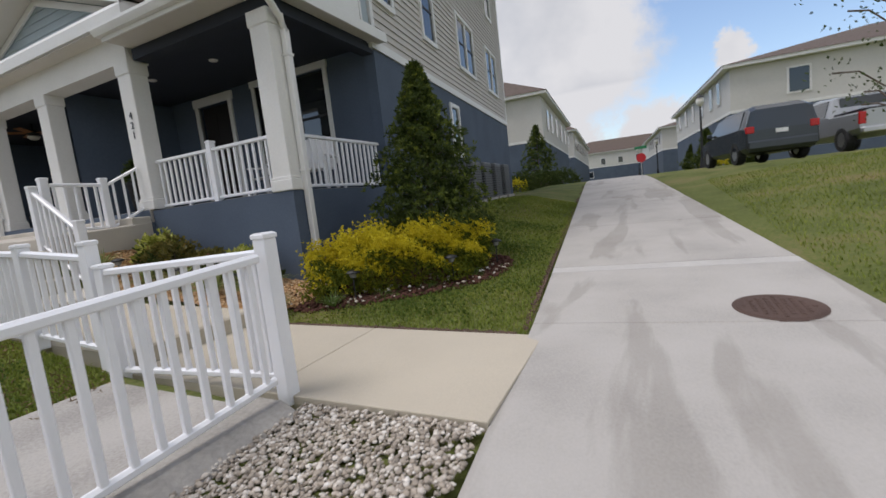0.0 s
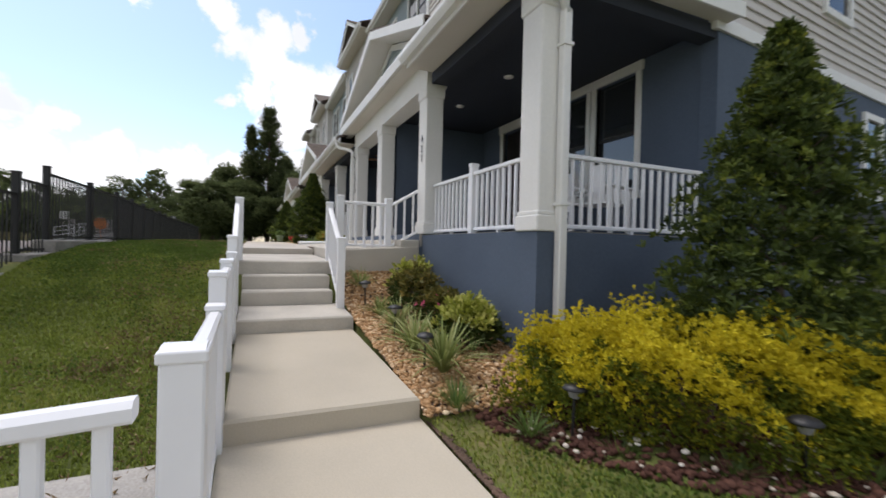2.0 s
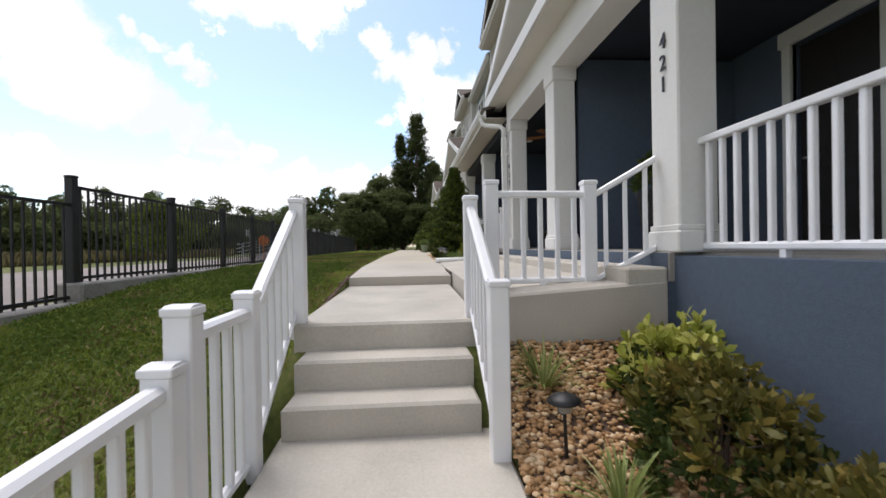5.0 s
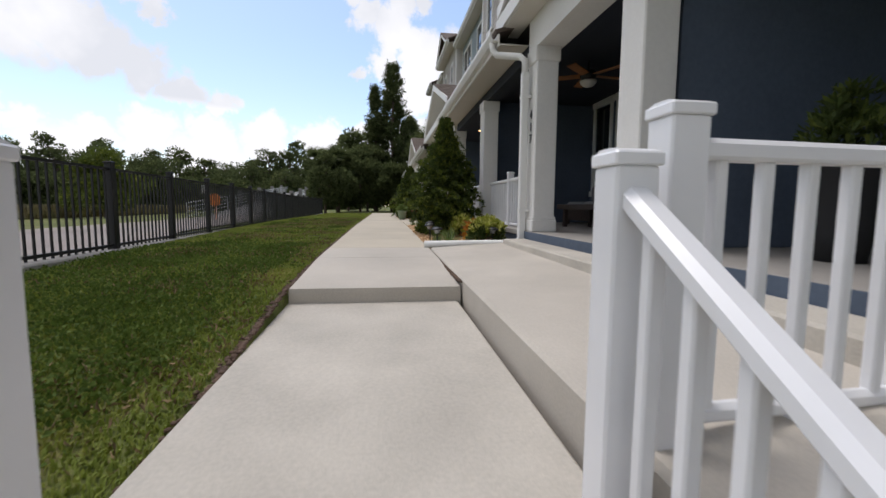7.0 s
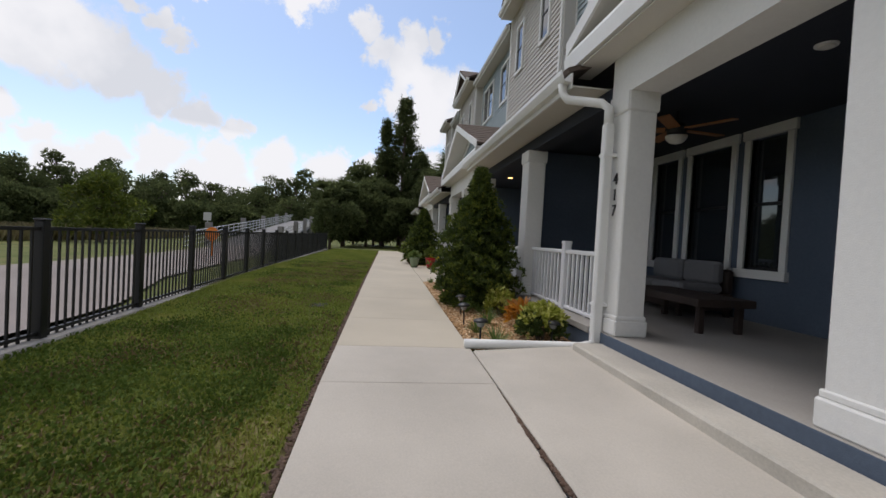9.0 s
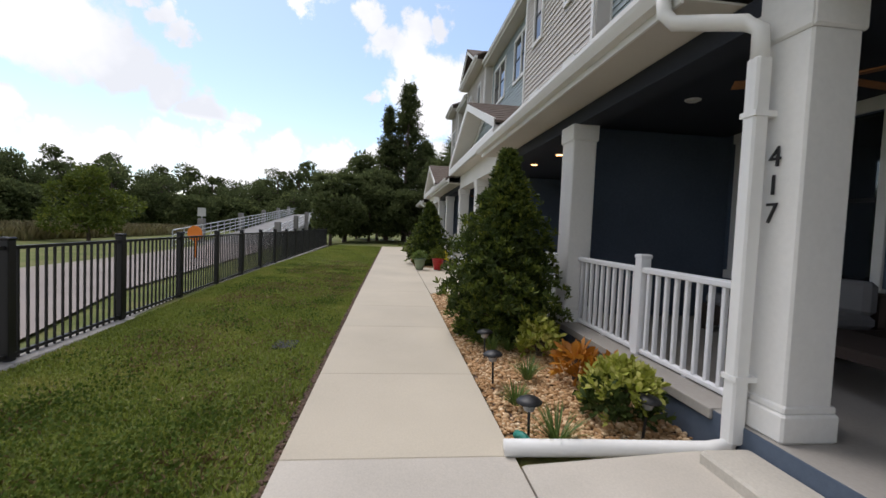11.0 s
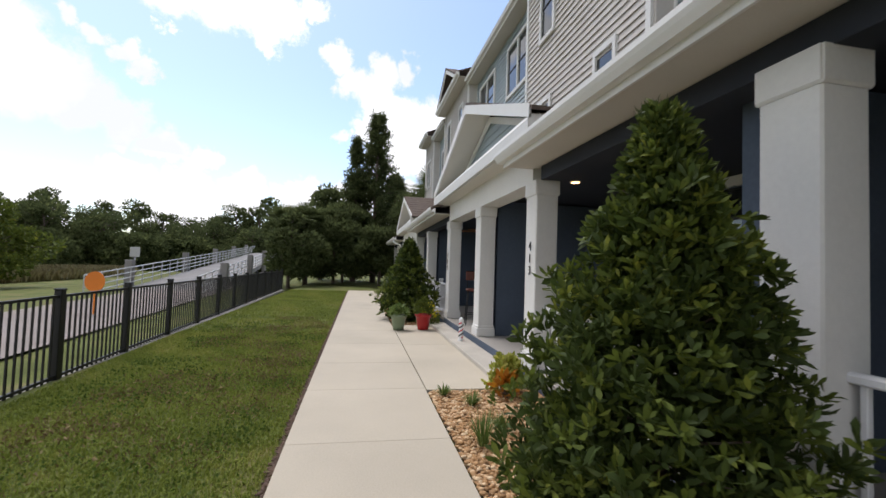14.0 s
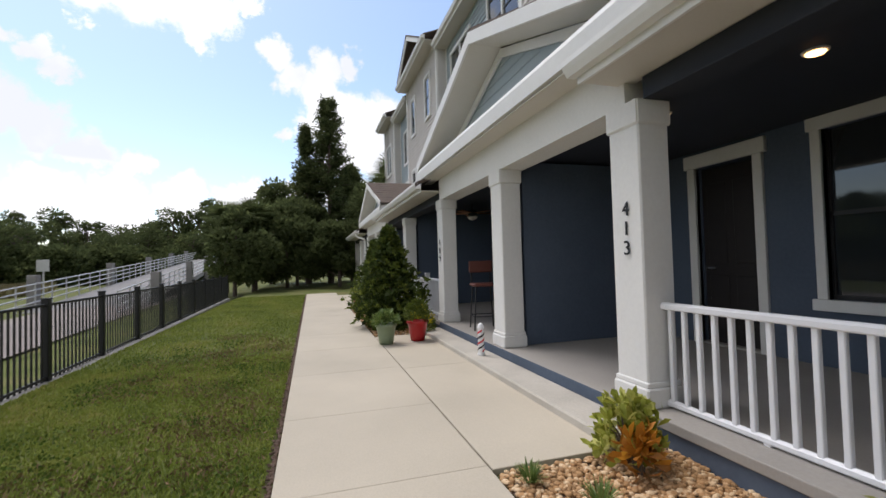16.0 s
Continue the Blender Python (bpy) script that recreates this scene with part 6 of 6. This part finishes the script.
REED = material("dry_reed", (0.30, 0.25, 0.12), 0.8, var=0.3, grain=3, bump=0, second=(0.36, 0.34, 0.16), island=0.6)
tagged(new("reeds", leaves_mesh("reeds", base, np.tile([0, 0, 2.5], (n, 1)), 0.8, 0.07, REED, g, up=1.0)), "dry straw-coloured reeds round the pond", "reeds", kind="stuff")

# ---- rising ramp with rails ----
ramp = tagged(new("ramp_bridge"), "long concrete ramp rising away with galvanised rails", "bridge")
A, B = Vector((-36.8, -5.1, 0.9)), Vector((-98.0, -11.5, 4.5))
HALF = 2.0
side = Vector((-(B - A).y, (B - A).x, 0)).normalized()
vs = [e + side * s * HALF + Vector((0, 0, z)) for e in (A, B) for s in (-1, 1) for z in (-0.35, 0.0)]
part("deck", Geo().add(vs, [(0, 1, 3, 2), (4, 6, 7, 5), (0, 2, 6, 4), (1, 5, 7, 3), (0, 4, 5, 1), (2, 3, 7, 6)]), BRIDGE, ramp)
for s in (-1, 1):
    for z in (0.25, 0.5, 0.75, 1.0):
        part("hand_rail", Geo().tube([A + side * s * HALF + Vector((0, 0, z)), B + side * s * HALF + Vector((0, 0, z))], 0.03, 6), RAILM, ramp)
    for k in range(40):
        p = A.lerp(B, k / 39) + side * s * HALF
        part("rail_post", Geo().tube([p, p + Vector((0, 0, 1.02))], 0.03, 6), RAILM, ramp)
    for k in range(6):
        p = A.lerp(B, (k + 0.5) / 6) + side * s * (HALF + 0.2)
        part("pillar", box(p.x - 0.18, p.x + 0.18, p.y - 0.18, p.y + 0.18, 0.5, p.z + 1.35, c=0.03), BRIDGE, ramp)
sg = thing("round_sign", None, None, "round orange warning sign on a post by the trail", "sign", at=pose(-29.9, -3.2, 0.9, 0, 0, 80))
part("plate", Geo().tube([(0, -0.01, 1.1), (0, 0.01, 1.1)], 0.27, 24), SIGNORANGE, sg)
part("post", Geo().tube([(0, 0.03, 0), (0, 0.03, 1.2)], 0.03, 8), SIGNORANGE, sg)
sg = thing("road_sign", None, None, "grey back of a square road sign on a post", "sign", at=pose(-46.0, -9.6, 0.8, 0, 0, 80))
part("plate", box(-0.3, 0.3, -0.01, 0.01, 1.9, 2.5), RAILM, sg)
part("post", Geo().tube([(0, 0.04, 0), (0, 0.04, 2.4)], 0.04, 8), RAILM, sg)

# ---- woods ----
def broad_tree(h, r, seed, name="tree", label="tall dark green tree at the edge of the woods", leaf=PINELEAF, n=1500, size=0.45, tall=1.0, trunk=0.3):
    g_ = np.random.default_rng(seed)
    t = thing(name, None, None, label, "tree", group="woods")
    part("trunk", Geo().tube([(0, 0, -0.3), (0.1, 0, h * 0.4), (0, 0.1, h * 0.85)], trunk, 8, 0.05), BARK, t)
    lb = Geo()
    cl = []
    for k in range(int(16 * tall) + 8):
        f = g_.uniform(0.22, 0.97)
        a_ = g_.uniform(0, 6.283)
        rr = r * (math.sin(math.pi * min(0.98, f * 0.9 + 0.08)) ** 0.7) * g_.uniform(0.3, 0.95)
        p = Vector((rr * math.cos(a_), rr * math.sin(a_), f * h))
        lb.tube([(0, 0, max(0.2, f - 0.15) * h), p * 0.6 + Vector((0, 0, f * h * 0.36)), p], trunk * 0.28, 5, 0.02)
        cl.append(p)
    tagged(part("branchwork", lb, BARK, t), kind="stuff")
    per = n // len(cl)
    pts_, dr = [], []
    for p in cl:
        d_ = g_.normal(0, 1, (per, 3))
        d_ /= np.linalg.norm(d_, axis=1, keepdims=True)
        rad = r * g_.uniform(0.2, 0.42) * g_.uniform(0.3, 1, (per, 1)) ** 0.5
        pts_.append(np.array(p) + d_ * rad * np.array([1, 1, 0.75]))
        dr.append(d_)
    part("crown", leaves_mesh("crown", np.concatenate(pts_), np.concatenate(dr), size, size * 0.55, leaf, g_, up=0.1), leaf, t)
    return t


woods = [broad_tree(11, 3.6, 401, n=2600), broad_tree(9.5, 4.2, 402, n=2800), broad_tree(12.5, 3.2, 403, n=2200, size=0.5), broad_tree(7.5, 3.8, 404, n=2600)]
place = np.random.default_rng(12)
first = set()
for k in range(96):
    az = radians(-62 + 58 * (k % 48) / 48 + place.uniform(-0.8, 0.8))
    dist = 84 + 16 * (k // 48) + place.uniform(-6, 6)
    sc = place.uniform(0.68, 1.02) * (1.0 if k % 5 else 1.2)
    src = woods[k % 4]
    m = pose(-15 - dist * math.cos(az), 3.7 + dist * math.sin(az), 0.6, 0, 0, place.uniform(0, 360)) @ Matrix.Scale(sc, 4)
    if k % 4 not in first:
        first.add(k % 4)
        src.matrix_basis = m
    else:
        o = copy_thing(src, m)
        o.scale = (sc, sc, sc)
# understory that closes the woods below
under = broad_tree(5.4, 4.4, 450, name="thicket", label="dense dark thicket under the woods", n=4200, size=0.5, trunk=0.1)
for k in range(44):
    az = radians(-64 + 62 * k / 44 + place.uniform(-0.5, 0.5))
    dist = 80 + place.uniform(-3, 3)
    m = pose(-15 - dist * math.cos(az), 3.7 + dist * math.sin(az), 0.0, 0, 0, place.uniform(0, 360))
    if k == 0:
        under.matrix_basis = m
    else:
        copy_thing(under, m)
# bushes and trees that close the path
for k, (x, y, h, r, sd) in enumerate(((-47, 2.0, 5.0, 2.4, 501), (-45.5, 5.0, 4.2, 2.0, 502), (-44.5, -0.5, 4.4, 2.3, 503), (-48, 8.0, 7.0, 2.8, 504), (-54, 0.5, 7.5, 3.0, 506), (-53, 10.0, 9.5, 3.2, 507), (-49.5, 2.5, 6.0, 2.4, 508))):
    b = broad_tree(h, r, sd, n=7000, size=0.3, label="dense dark green bush at the path's end", trunk=0.12)
    b.matrix_basis = pose(x, y, 1.0)


def tall_conifer(x, y, z, h, r, seed):
    t = thing("tall_conifer", None, None, "tall ragged dark green conifer beyond the terrace", "tree", at=pose(x, y, z))
    part("trunk", Geo().tube([(0, 0, -0.3), (0.1, 0, h * 0.5), (0, 0.05, h * 0.97)], 0.25, 8, 0.03), BARK, t)
    g_ = np.random.default_rng(seed)
    lb, pts_, dr = Geo(), [], []
    for k in range(240):
        f = g_.uniform(0.06, 0.99)
        a_ = g_.uniform(0, 6.283)
        rr = r * (1.03 - f) ** 0.72 * g_.uniform(0.5, 1.2)
        tip = np.array([rr * math.cos(a_), rr * math.sin(a_), f * h + rr * 0.25])
        lb.tube([(0, 0, f * h), tip * np.array([0.5, 0.5, 1]) , tip], 0.03, 4, 0.008)
        m_ = 75
        s_ = g_.uniform(0.25, 1.05, (m_, 1))
        pts_.append(np.array([0, 0, f * h]) * (1 - s_) + tip * s_ + g_.normal(0, 0.13, (m_, 3)))
        dr.append(np.tile(tip / np.linalg.norm(tip) * 0.4, (m_, 1)) + np.array([0, 0, -0.2]))
    tagged(part("branchwork", lb, BARK, t), kind="stuff")
    part("crown", leaves_mesh("crown", np.concatenate(pts_), np.concatenate(dr), 0.26, 0.085, PINELEAF, g_, up=-0.1), PINELEAF, t)
    return t


tall_conifer(-51.5, 4.75, 0.9, 14.0, 2.75, 601)
tall_conifer(-52.2, 3.2, 0.9, 12.0, 1.9, 602)
tall_conifer(-54.5, 6.6, 0.9, 9.6, 3.0, 603)


def palm(x, y, z, h, seed, r=1.6):
    t = thing("palm", None, None, "cabbage palm with a round head of fan leaves", "palm", group="palms", at=pose(x, y, z))
    part("trunk", Geo().tube([(0, 0, -0.2), (0.1, 0.0, h * 0.5), (0, 0, h)], 0.17, 10, 0.14), BARK, t)
    g_ = np.random.default_rng(seed)
    vs, fs = [], []
    for k in range(46):
        a_, e = g_.uniform(0, 6.283), g_.uniform(-0.5, 1.3)
        d_ = np.array([math.cos(a_) * math.cos(e), math.sin(a_) * math.cos(e), math.sin(e)])
        o = np.array([0, 0, h]) + d_ * r * 0.5
        sd = np.array([-math.sin(a_), math.cos(a_), 0])
        up_ = np.cross(d_, sd)
        for j in range(13):
            b_ = (j - 5) * 0.23
            dd = d_ * math.cos(b_) + sd * math.sin(b_)
            tip = o + dd * r * 0.62 + np.array([0, 0, -0.18])
            w = np.cross(dd, up_) * 0.03
            i0 = len(vs)
            vs += [o + w, o - w, (o + tip) / 2 - w * 1.3 + up_ * 0.03, tip, (o + tip) / 2 + w * 1.3 + up_ * 0.03]
            fs += [(i0, i0 + 1, i0 + 2), (i0, i0 + 2, i0 + 4), (i0 + 4, i0 + 2, i0 + 3)]
    part("fronds", array_mesh("fronds", np.array(vs), np.array(fs), PINELEAF), PINELEAF, t)


palm(-46.0, 0.3, 1.0, 4.2, 701)
palm(-45.0, 8.3, 1.0, 6.6, 702, 1.9)
palm(-48.5, -1.6, 1.0, 4.4, 703)
lt = broad_tree(4.3, 2.3, 777, name="young_tree", label="young round-headed green tree beyond the trail", leaf=LEAFNEW, n=5200, size=0.24, trunk=0.12)
lt.matrix_basis = pose(-43.2, -15.1, 0.8)

# ---- lane: cars, houses, lamps ----
def wheel(parent, x, y, z, r=0.37):
    w = part("wheel", Geo().tube([(x - 0.11, y, z), (x + 0.11, y, z)], r * 0.6, 18), CHROME, parent)
    g_ = Geo()
    n_ = 22
    vs = []
    for xx, rr in ((-0.12, r * 0.62), (-0.12, r * 0.95), (-0.08, r), (0.08, r), (0.12, r * 0.95), (0.12, r * 0.62)):
        vs += [(x + xx, y + rr * math.cos(6.2832 * j / n_), z + rr * math.sin(6.2832 * j / n_)) for j in range(n_)]
    fs = [(n_ * i + j, n_ * i + (j + 1) % n_, n_ * ((i + 1) % 6) + (j + 1) % n_, n_ * ((i + 1) % 6) + j) for i in range(6) for j in range(n_)]
    part("tyre", g_.add(vs, fs), RUBBER, w)


def car_body(sections):
    """A closed shell through cross sections (y, half width, sill, belt, roof half width, roof)."""
    g_ = Geo()
    vs, n_ = [], 10
    for y, w, z0, zb, wr_, zr in sections:
        vs += [(-w * 0.9, y, z0), (-w, y, z0 + 0.15), (-w, y, zb), (-wr_, y, zr - 0.06), (-wr_ * 0.8, y, zr), (wr_ * 0.8, y, zr), (wr_, y, zr - 0.06), (w, y, zb), (w, y, z0 + 0.15), (w * 0.9, y, z0)]
    k = len(sections)
    fs = [(n_ * i + j, n_ * i + (j + 1) % n_, n_ * i + n_ + (j + 1) % n_, n_ * i + n_ + j) for i in range(k - 1) for j in range(n_)]
    fs += [tuple(range(n_)), tuple(range(n_ * k - 1, n_ * k - n_ - 1, -1))]
    return g_.add(vs, fs)


def suv(x, y, z, rz):
    c = thing("car", None, None, "dark grey sport utility car parked on the grass edge", "car", at=pose(x, y, z, 0, 0, rz))
    part("body", car_body([(0.0, 0.90, 0.45, 0.95, 0.86, 1.0), (0.05, 0.95, 0.35, 1.05, 0.8, 1.62), (0.35, 0.97, 0.3, 1.08, 0.74, 1.76), (2.4, 0.97, 0.28, 1.08, 0.74, 1.78), (3.0, 0.97, 0.28, 1.06, 0.72, 1.66), (3.75, 0.96, 0.28, 1.04, 0.84, 1.12), (4.7, 0.9, 0.32, 0.9, 0.7, 0.98), (4.9, 0.8, 0.4, 0.75, 0.6, 0.8)]), CARGREY, c)
    part("rear_window", Geo().add([(-0.72, 0.01, 1.12), (0.72, 0.01, 1.12), (0.66, 0.085, 1.6), (-0.66, 0.085, 1.6), (-0.72, 0.03, 1.12), (0.72, 0.03, 1.12), (0.66, 0.105, 1.6), (-0.66, 0.105, 1.6)], [(0, 1, 2, 3), (7, 6, 5, 4), (0, 4, 5, 1), (1, 5, 6, 2), (2, 6, 7, 3), (3, 7, 4, 0)]), GLASS, c)
    for s in (-1, 1):
        part("side_window", Geo().add([(s * 0.975, 0.5, 1.1), (s * 0.975, 3.4, 1.1), (s * 0.80, 2.9, 1.62), (s * 0.78, 0.6, 1.66), (s * 0.95, 0.5, 1.1), (s * 0.95, 3.4, 1.1), (s * 0.78, 2.9, 1.62), (s * 0.76, 0.6, 1.66)], [(0, 1, 2, 3), (7, 6, 5, 4), (0, 4, 5, 1), (1, 5, 6, 2), (2, 6, 7, 3), (3, 7, 4, 0)]), GLASS, c)
        part("tail_light", box(s * 0.72, s * 0.95, -0.02, 0.12, 0.92, 1.12, c=0.015), TAIL, c)
        part("mirror", box(s * 0.97, s * 1.14, 3.1, 3.25, 1.08, 1.24, c=0.03), CARGREY, c)
        for yy in (0.95, 3.85):
            wheel(c, s * 0.86, yy, 0.37)
    part("bumper", box(-0.92, 0.92, -0.08, 0.1, 0.42, 0.68, c=0.04), CARGREY, c)
    part("number_plate", box(-0.16, 0.16, -0.02, 0.0, 0.86, 0.98), SIGNWHITE, c)
    return c


def pickup(x, y, z, rz):
    c = thing("pickup_truck", None, None, "silver pickup truck with a dark bed cover", "truck", at=pose(x, y, z, 0, 0, rz))
    part("body", car_body([(0.0, 0.95, 0.5, 1.05, 0.9, 1.15), (1.6, 0.97, 0.4, 1.1, 0.92, 1.18), (1.75, 0.97, 0.4, 1.15, 0.8, 1.75), (3.1, 0.97, 0.4, 1.15, 0.76, 1.86), (3.9, 0.97, 0.4, 1.12, 0.84, 1.22), (5.2, 0.92, 0.42, 1.0, 0.8, 1.08), (5.45, 0.85, 0.5, 0.85, 0.7, 0.9)]), CARSILVER, c)
    part("bed_cover", box(-0.85, 0.85, 0.05, 1.65, 1.15, 1.2, c=0.02), RUBBER, c)
    part("rear_window", box(-0.66, 0.66, 1.66, 1.7, 1.3, 1.7), GLASS, c)
    for s in (-1, 1):
        part("side_window", Geo().add([(s * 0.975, 1.9, 1.18), (s * 0.975, 3.6, 1.18), (s * 0.81, 3.1, 1.72), (s * 0.82, 2.0, 1.7), (s * 0.94, 1.9, 1.18), (s * 0.94, 3.6, 1.18), (s * 0.78, 3.1, 1.72), (s * 0.79, 2.0, 1.7)], [(0, 1, 2, 3), (7, 6, 5, 4), (0, 4, 5, 1), (1, 5, 6, 2), (2, 6, 7, 3), (3, 7, 4, 0)]), GLASS, c)
        part("tail_light", box(s * 0.8, s * 0.97, -0.02, 0.06, 0.75, 1.1, c=0.015), TAIL, c)
        for yy in (0.95, 4.3):
            wheel(c, s * 0.86, yy, 0.38)
    part("bumper", box(-0.95, 0.95, -0.12, 0.05, 0.48, 0.66, c=0.04), CHROME, c)
    return c


suv(0.15, 18.0, 1.12, 9)
pickup(2.95, 18.3, 1.15, 7)


def house(name, x, y, w, d, eave, label, rz, wins_x, wins_y, band=3.6, hip=3.4):
    h = thing(name, None, None, label, "house", group="houses along the lane", at=pose(x, y, 0.9, 0, 0, rz))
    part("lower_wall", box(0, w, 0, d, -1, band), SLATE, h)
    part("upper_wall", box(0.003, w - 0.003, 0.003, d - 0.003, band, eave), PALEWALL, h)
    part("band_board", box(-0.03, w + 0.03, -0.03, d + 0.03, band - 0.08, band + 0.1), TRIM, h)
    part("eave", box(-0.45, w + 0.45, -0.45, d + 0.45, eave, eave + 0.2), TRIM, h)
    r0 = min(w, d) / 2 + 0.5
    a, b = -0.5, w + 0.5
    if w > d:
        ridge = [(a + r0, d / 2, eave + hip + 0.2), (b - r0, d / 2, eave + hip + 0.2)]
        fs = [(0, 1, 5, 4), (1, 2, 5), (2, 3, 4, 5), (3, 0, 4), (3, 2, 1, 0)]
    else:
        ridge = [(w / 2, -0.5 + r0, eave + hip + 0.2), (w / 2, d + 0.5 - r0, eave + hip + 0.2)]
        fs = [(0, 1, 4), (1, 2, 5, 4), (2, 3, 5), (3, 0, 4, 5), (3, 2, 1, 0)]
    part("roof", Geo().add([(a, -0.5, eave + 0.2), (b, -0.5, eave + 0.2), (b, d + 0.5, eave + 0.2), (a, d + 0.5, eave + 0.2)] + ridge, fs), SHINGLE, h)

    def win(g0, g1, nm="window"):
        o = part(nm, g0, TRIM, h)
        part("pane", g1, GLASS, o)
    for px_, z_ in wins_x:
        win(Geo().box(px_ - 0.62, px_ + 0.62, -0.05, 0.02, z_ - 0.1, z_ + 1.5), box(px_ - 0.5, px_ + 0.5, -0.06, -0.03, z_, z_ + 1.4))
    for sd in (0, 1):
        for py_, z_ in wins_y:
            x_ = -0.05 if sd == 0 else w + 0.03
            win(Geo().box(x_, x_ + 0.02, py_ - 0.55, py_ + 0.55, z_ - 0.1, z_ + 1.5), box(x_ - 0.01, x_ + 0.03, py_ - 0.44, py_ + 0.44, z_, z_ + 1.4))
    return h


hy = [(3, 4.6), (5.5, 4.6), (9, 4.6), (13, 4.6), (17, 4.6), (21, 4.6)]
house("house", 1.5, 35.5, 26, 24, 6.3, "pale two-storey house with slate blue ground floor", 4, [(3.6, 4.3), (12, 4.3), (20, 4.3)], hy)
house("house", -22.0, 32.5, 12, 20, 6.7, "cream two-storey house with blue band beside the lane", 4, [(3, 4.4), (8, 4.4)], hy)
house("house", -23.5, 58, 12, 40, 6.7, "cream two-storey row house along the lane", 4, [(3, 4.4)], hy + [(26, 4.6), (31, 4.6)])
house("house", -1.3, 72, 24, 40, 6.5, "pale hipped house with slate blue ground floor", 4, [(3.5, 4.2), (12, 4.2), (18, 4.2)], hy)
house("house", -22.0, 118, 36, 12, 7.0, "white far house closing the lane", 4, [(6, 1.2), (9, 4.2), (13, 4.2), (17, 4.2), (22, 4.2)], hy[:2])


def street_lamp(x, y, z, h):
    l = thing("street_lamp", None, None, "black street lamp with a globe head", "street lamp", group="street lamps", at=pose(x, y, z))
    part("base", Geo().lathe([(0.14, 0.0), (0.14, 0.1), (0.08, 0.5), (0.06, 0.6)], 14), BLACK, l)
    part("pole", Geo().tube([(0, 0, 0.5), (0, 0, h - 0.5)], 0.055, 10, 0.04), BLACK, l)
    part("globe", Geo().lathe([(0.06, h - 0.5), (0.16, h - 0.35), (0.17, h - 0.2), (0.1, h - 0.05)], 16), OPAL, l, smooth=True)
    part("hat", Geo().lathe([(0.19, h - 0.1), (0.1, h - 0.02), (0.02, h + 0.05)], 16), BLACK, l)


street_lamp(-1.2, 25.4, 1.1, 3.4)
street_lamp(-2.6, 47.0, 1.0, 3.4)
street_lamp(-4.3, 58.0, 1.0, 3.4)
st = thing("stop_sign", None, None, "red octagonal stop sign with a green street name plate", "sign", at=pose(-3.9, 40.5, 1.0, 0, 0, 4))
part("post", Geo().tube([(0, 0.02, 0), (0, 0.02, 2.5)], 0.03, 8), RAILM, st)
part("plate", Geo().tube([(0, -0.01, 1.6), (0, 0.01, 1.6)], 0.38, 8), SIGNRED, st)
part("name_plate", box(-0.45, 0.45, -0.01, 0.01, 2.3, 2.5), SIGNGREEN, st)
lane_trees = [(-9.3, 27.5, 1.0, 3.7, 1.25, 801), (1.2, 30.5, 1.0, 2.8, 0.9, 802), (-0.4, 31.0, 1.0, 2.3, 0.7, 803), (0.4, 50.0, 1.0, 2.5, 0.9, 804)]
for x, y, z, h, r, sd in lane_trees:
    cone_tree(x, y, z, h, r, 700, "dark green cone-shaped evergreen beside the lane", seed=sd, length=0.16, width=0.045)
for x, y, sd in ((-8.4, 24.5, 811), (-7.6, 25.5, 812), (-9.6, 24.0, 813)):
    mound("round_shrub", x, y, 1.0, 0.8, 0.8, 0.95, 420, LEAF, "rounded green shrub beside the lane", "shrub", 0.11, 0.05, sd)
mound("yellow_shrub", -9.3, 21.8, 1.0, 0.6, 0.6, 0.6, 300, GOLD, "yellow-green low shrub beside the lane", "shrub", 0.08, 0.04, 815, under=GOLDLOW)
mound("yellow_shrub", -0.6, 26.5, 1.05, 0.6, 0.5, 0.5, 260, GOLD, "yellow-green low shrub by the street lamp", "shrub", 0.08, 0.04, 816, under=GOLDLOW)
ot = broad_tree(4.6, 1.5, 831, name="thin_tree", label="sparse young tree over the lawn", leaf=LEAF, n=480, size=0.09, trunk=0.05)
ot.matrix_basis = pose(0.75, 12.6, 0.9)
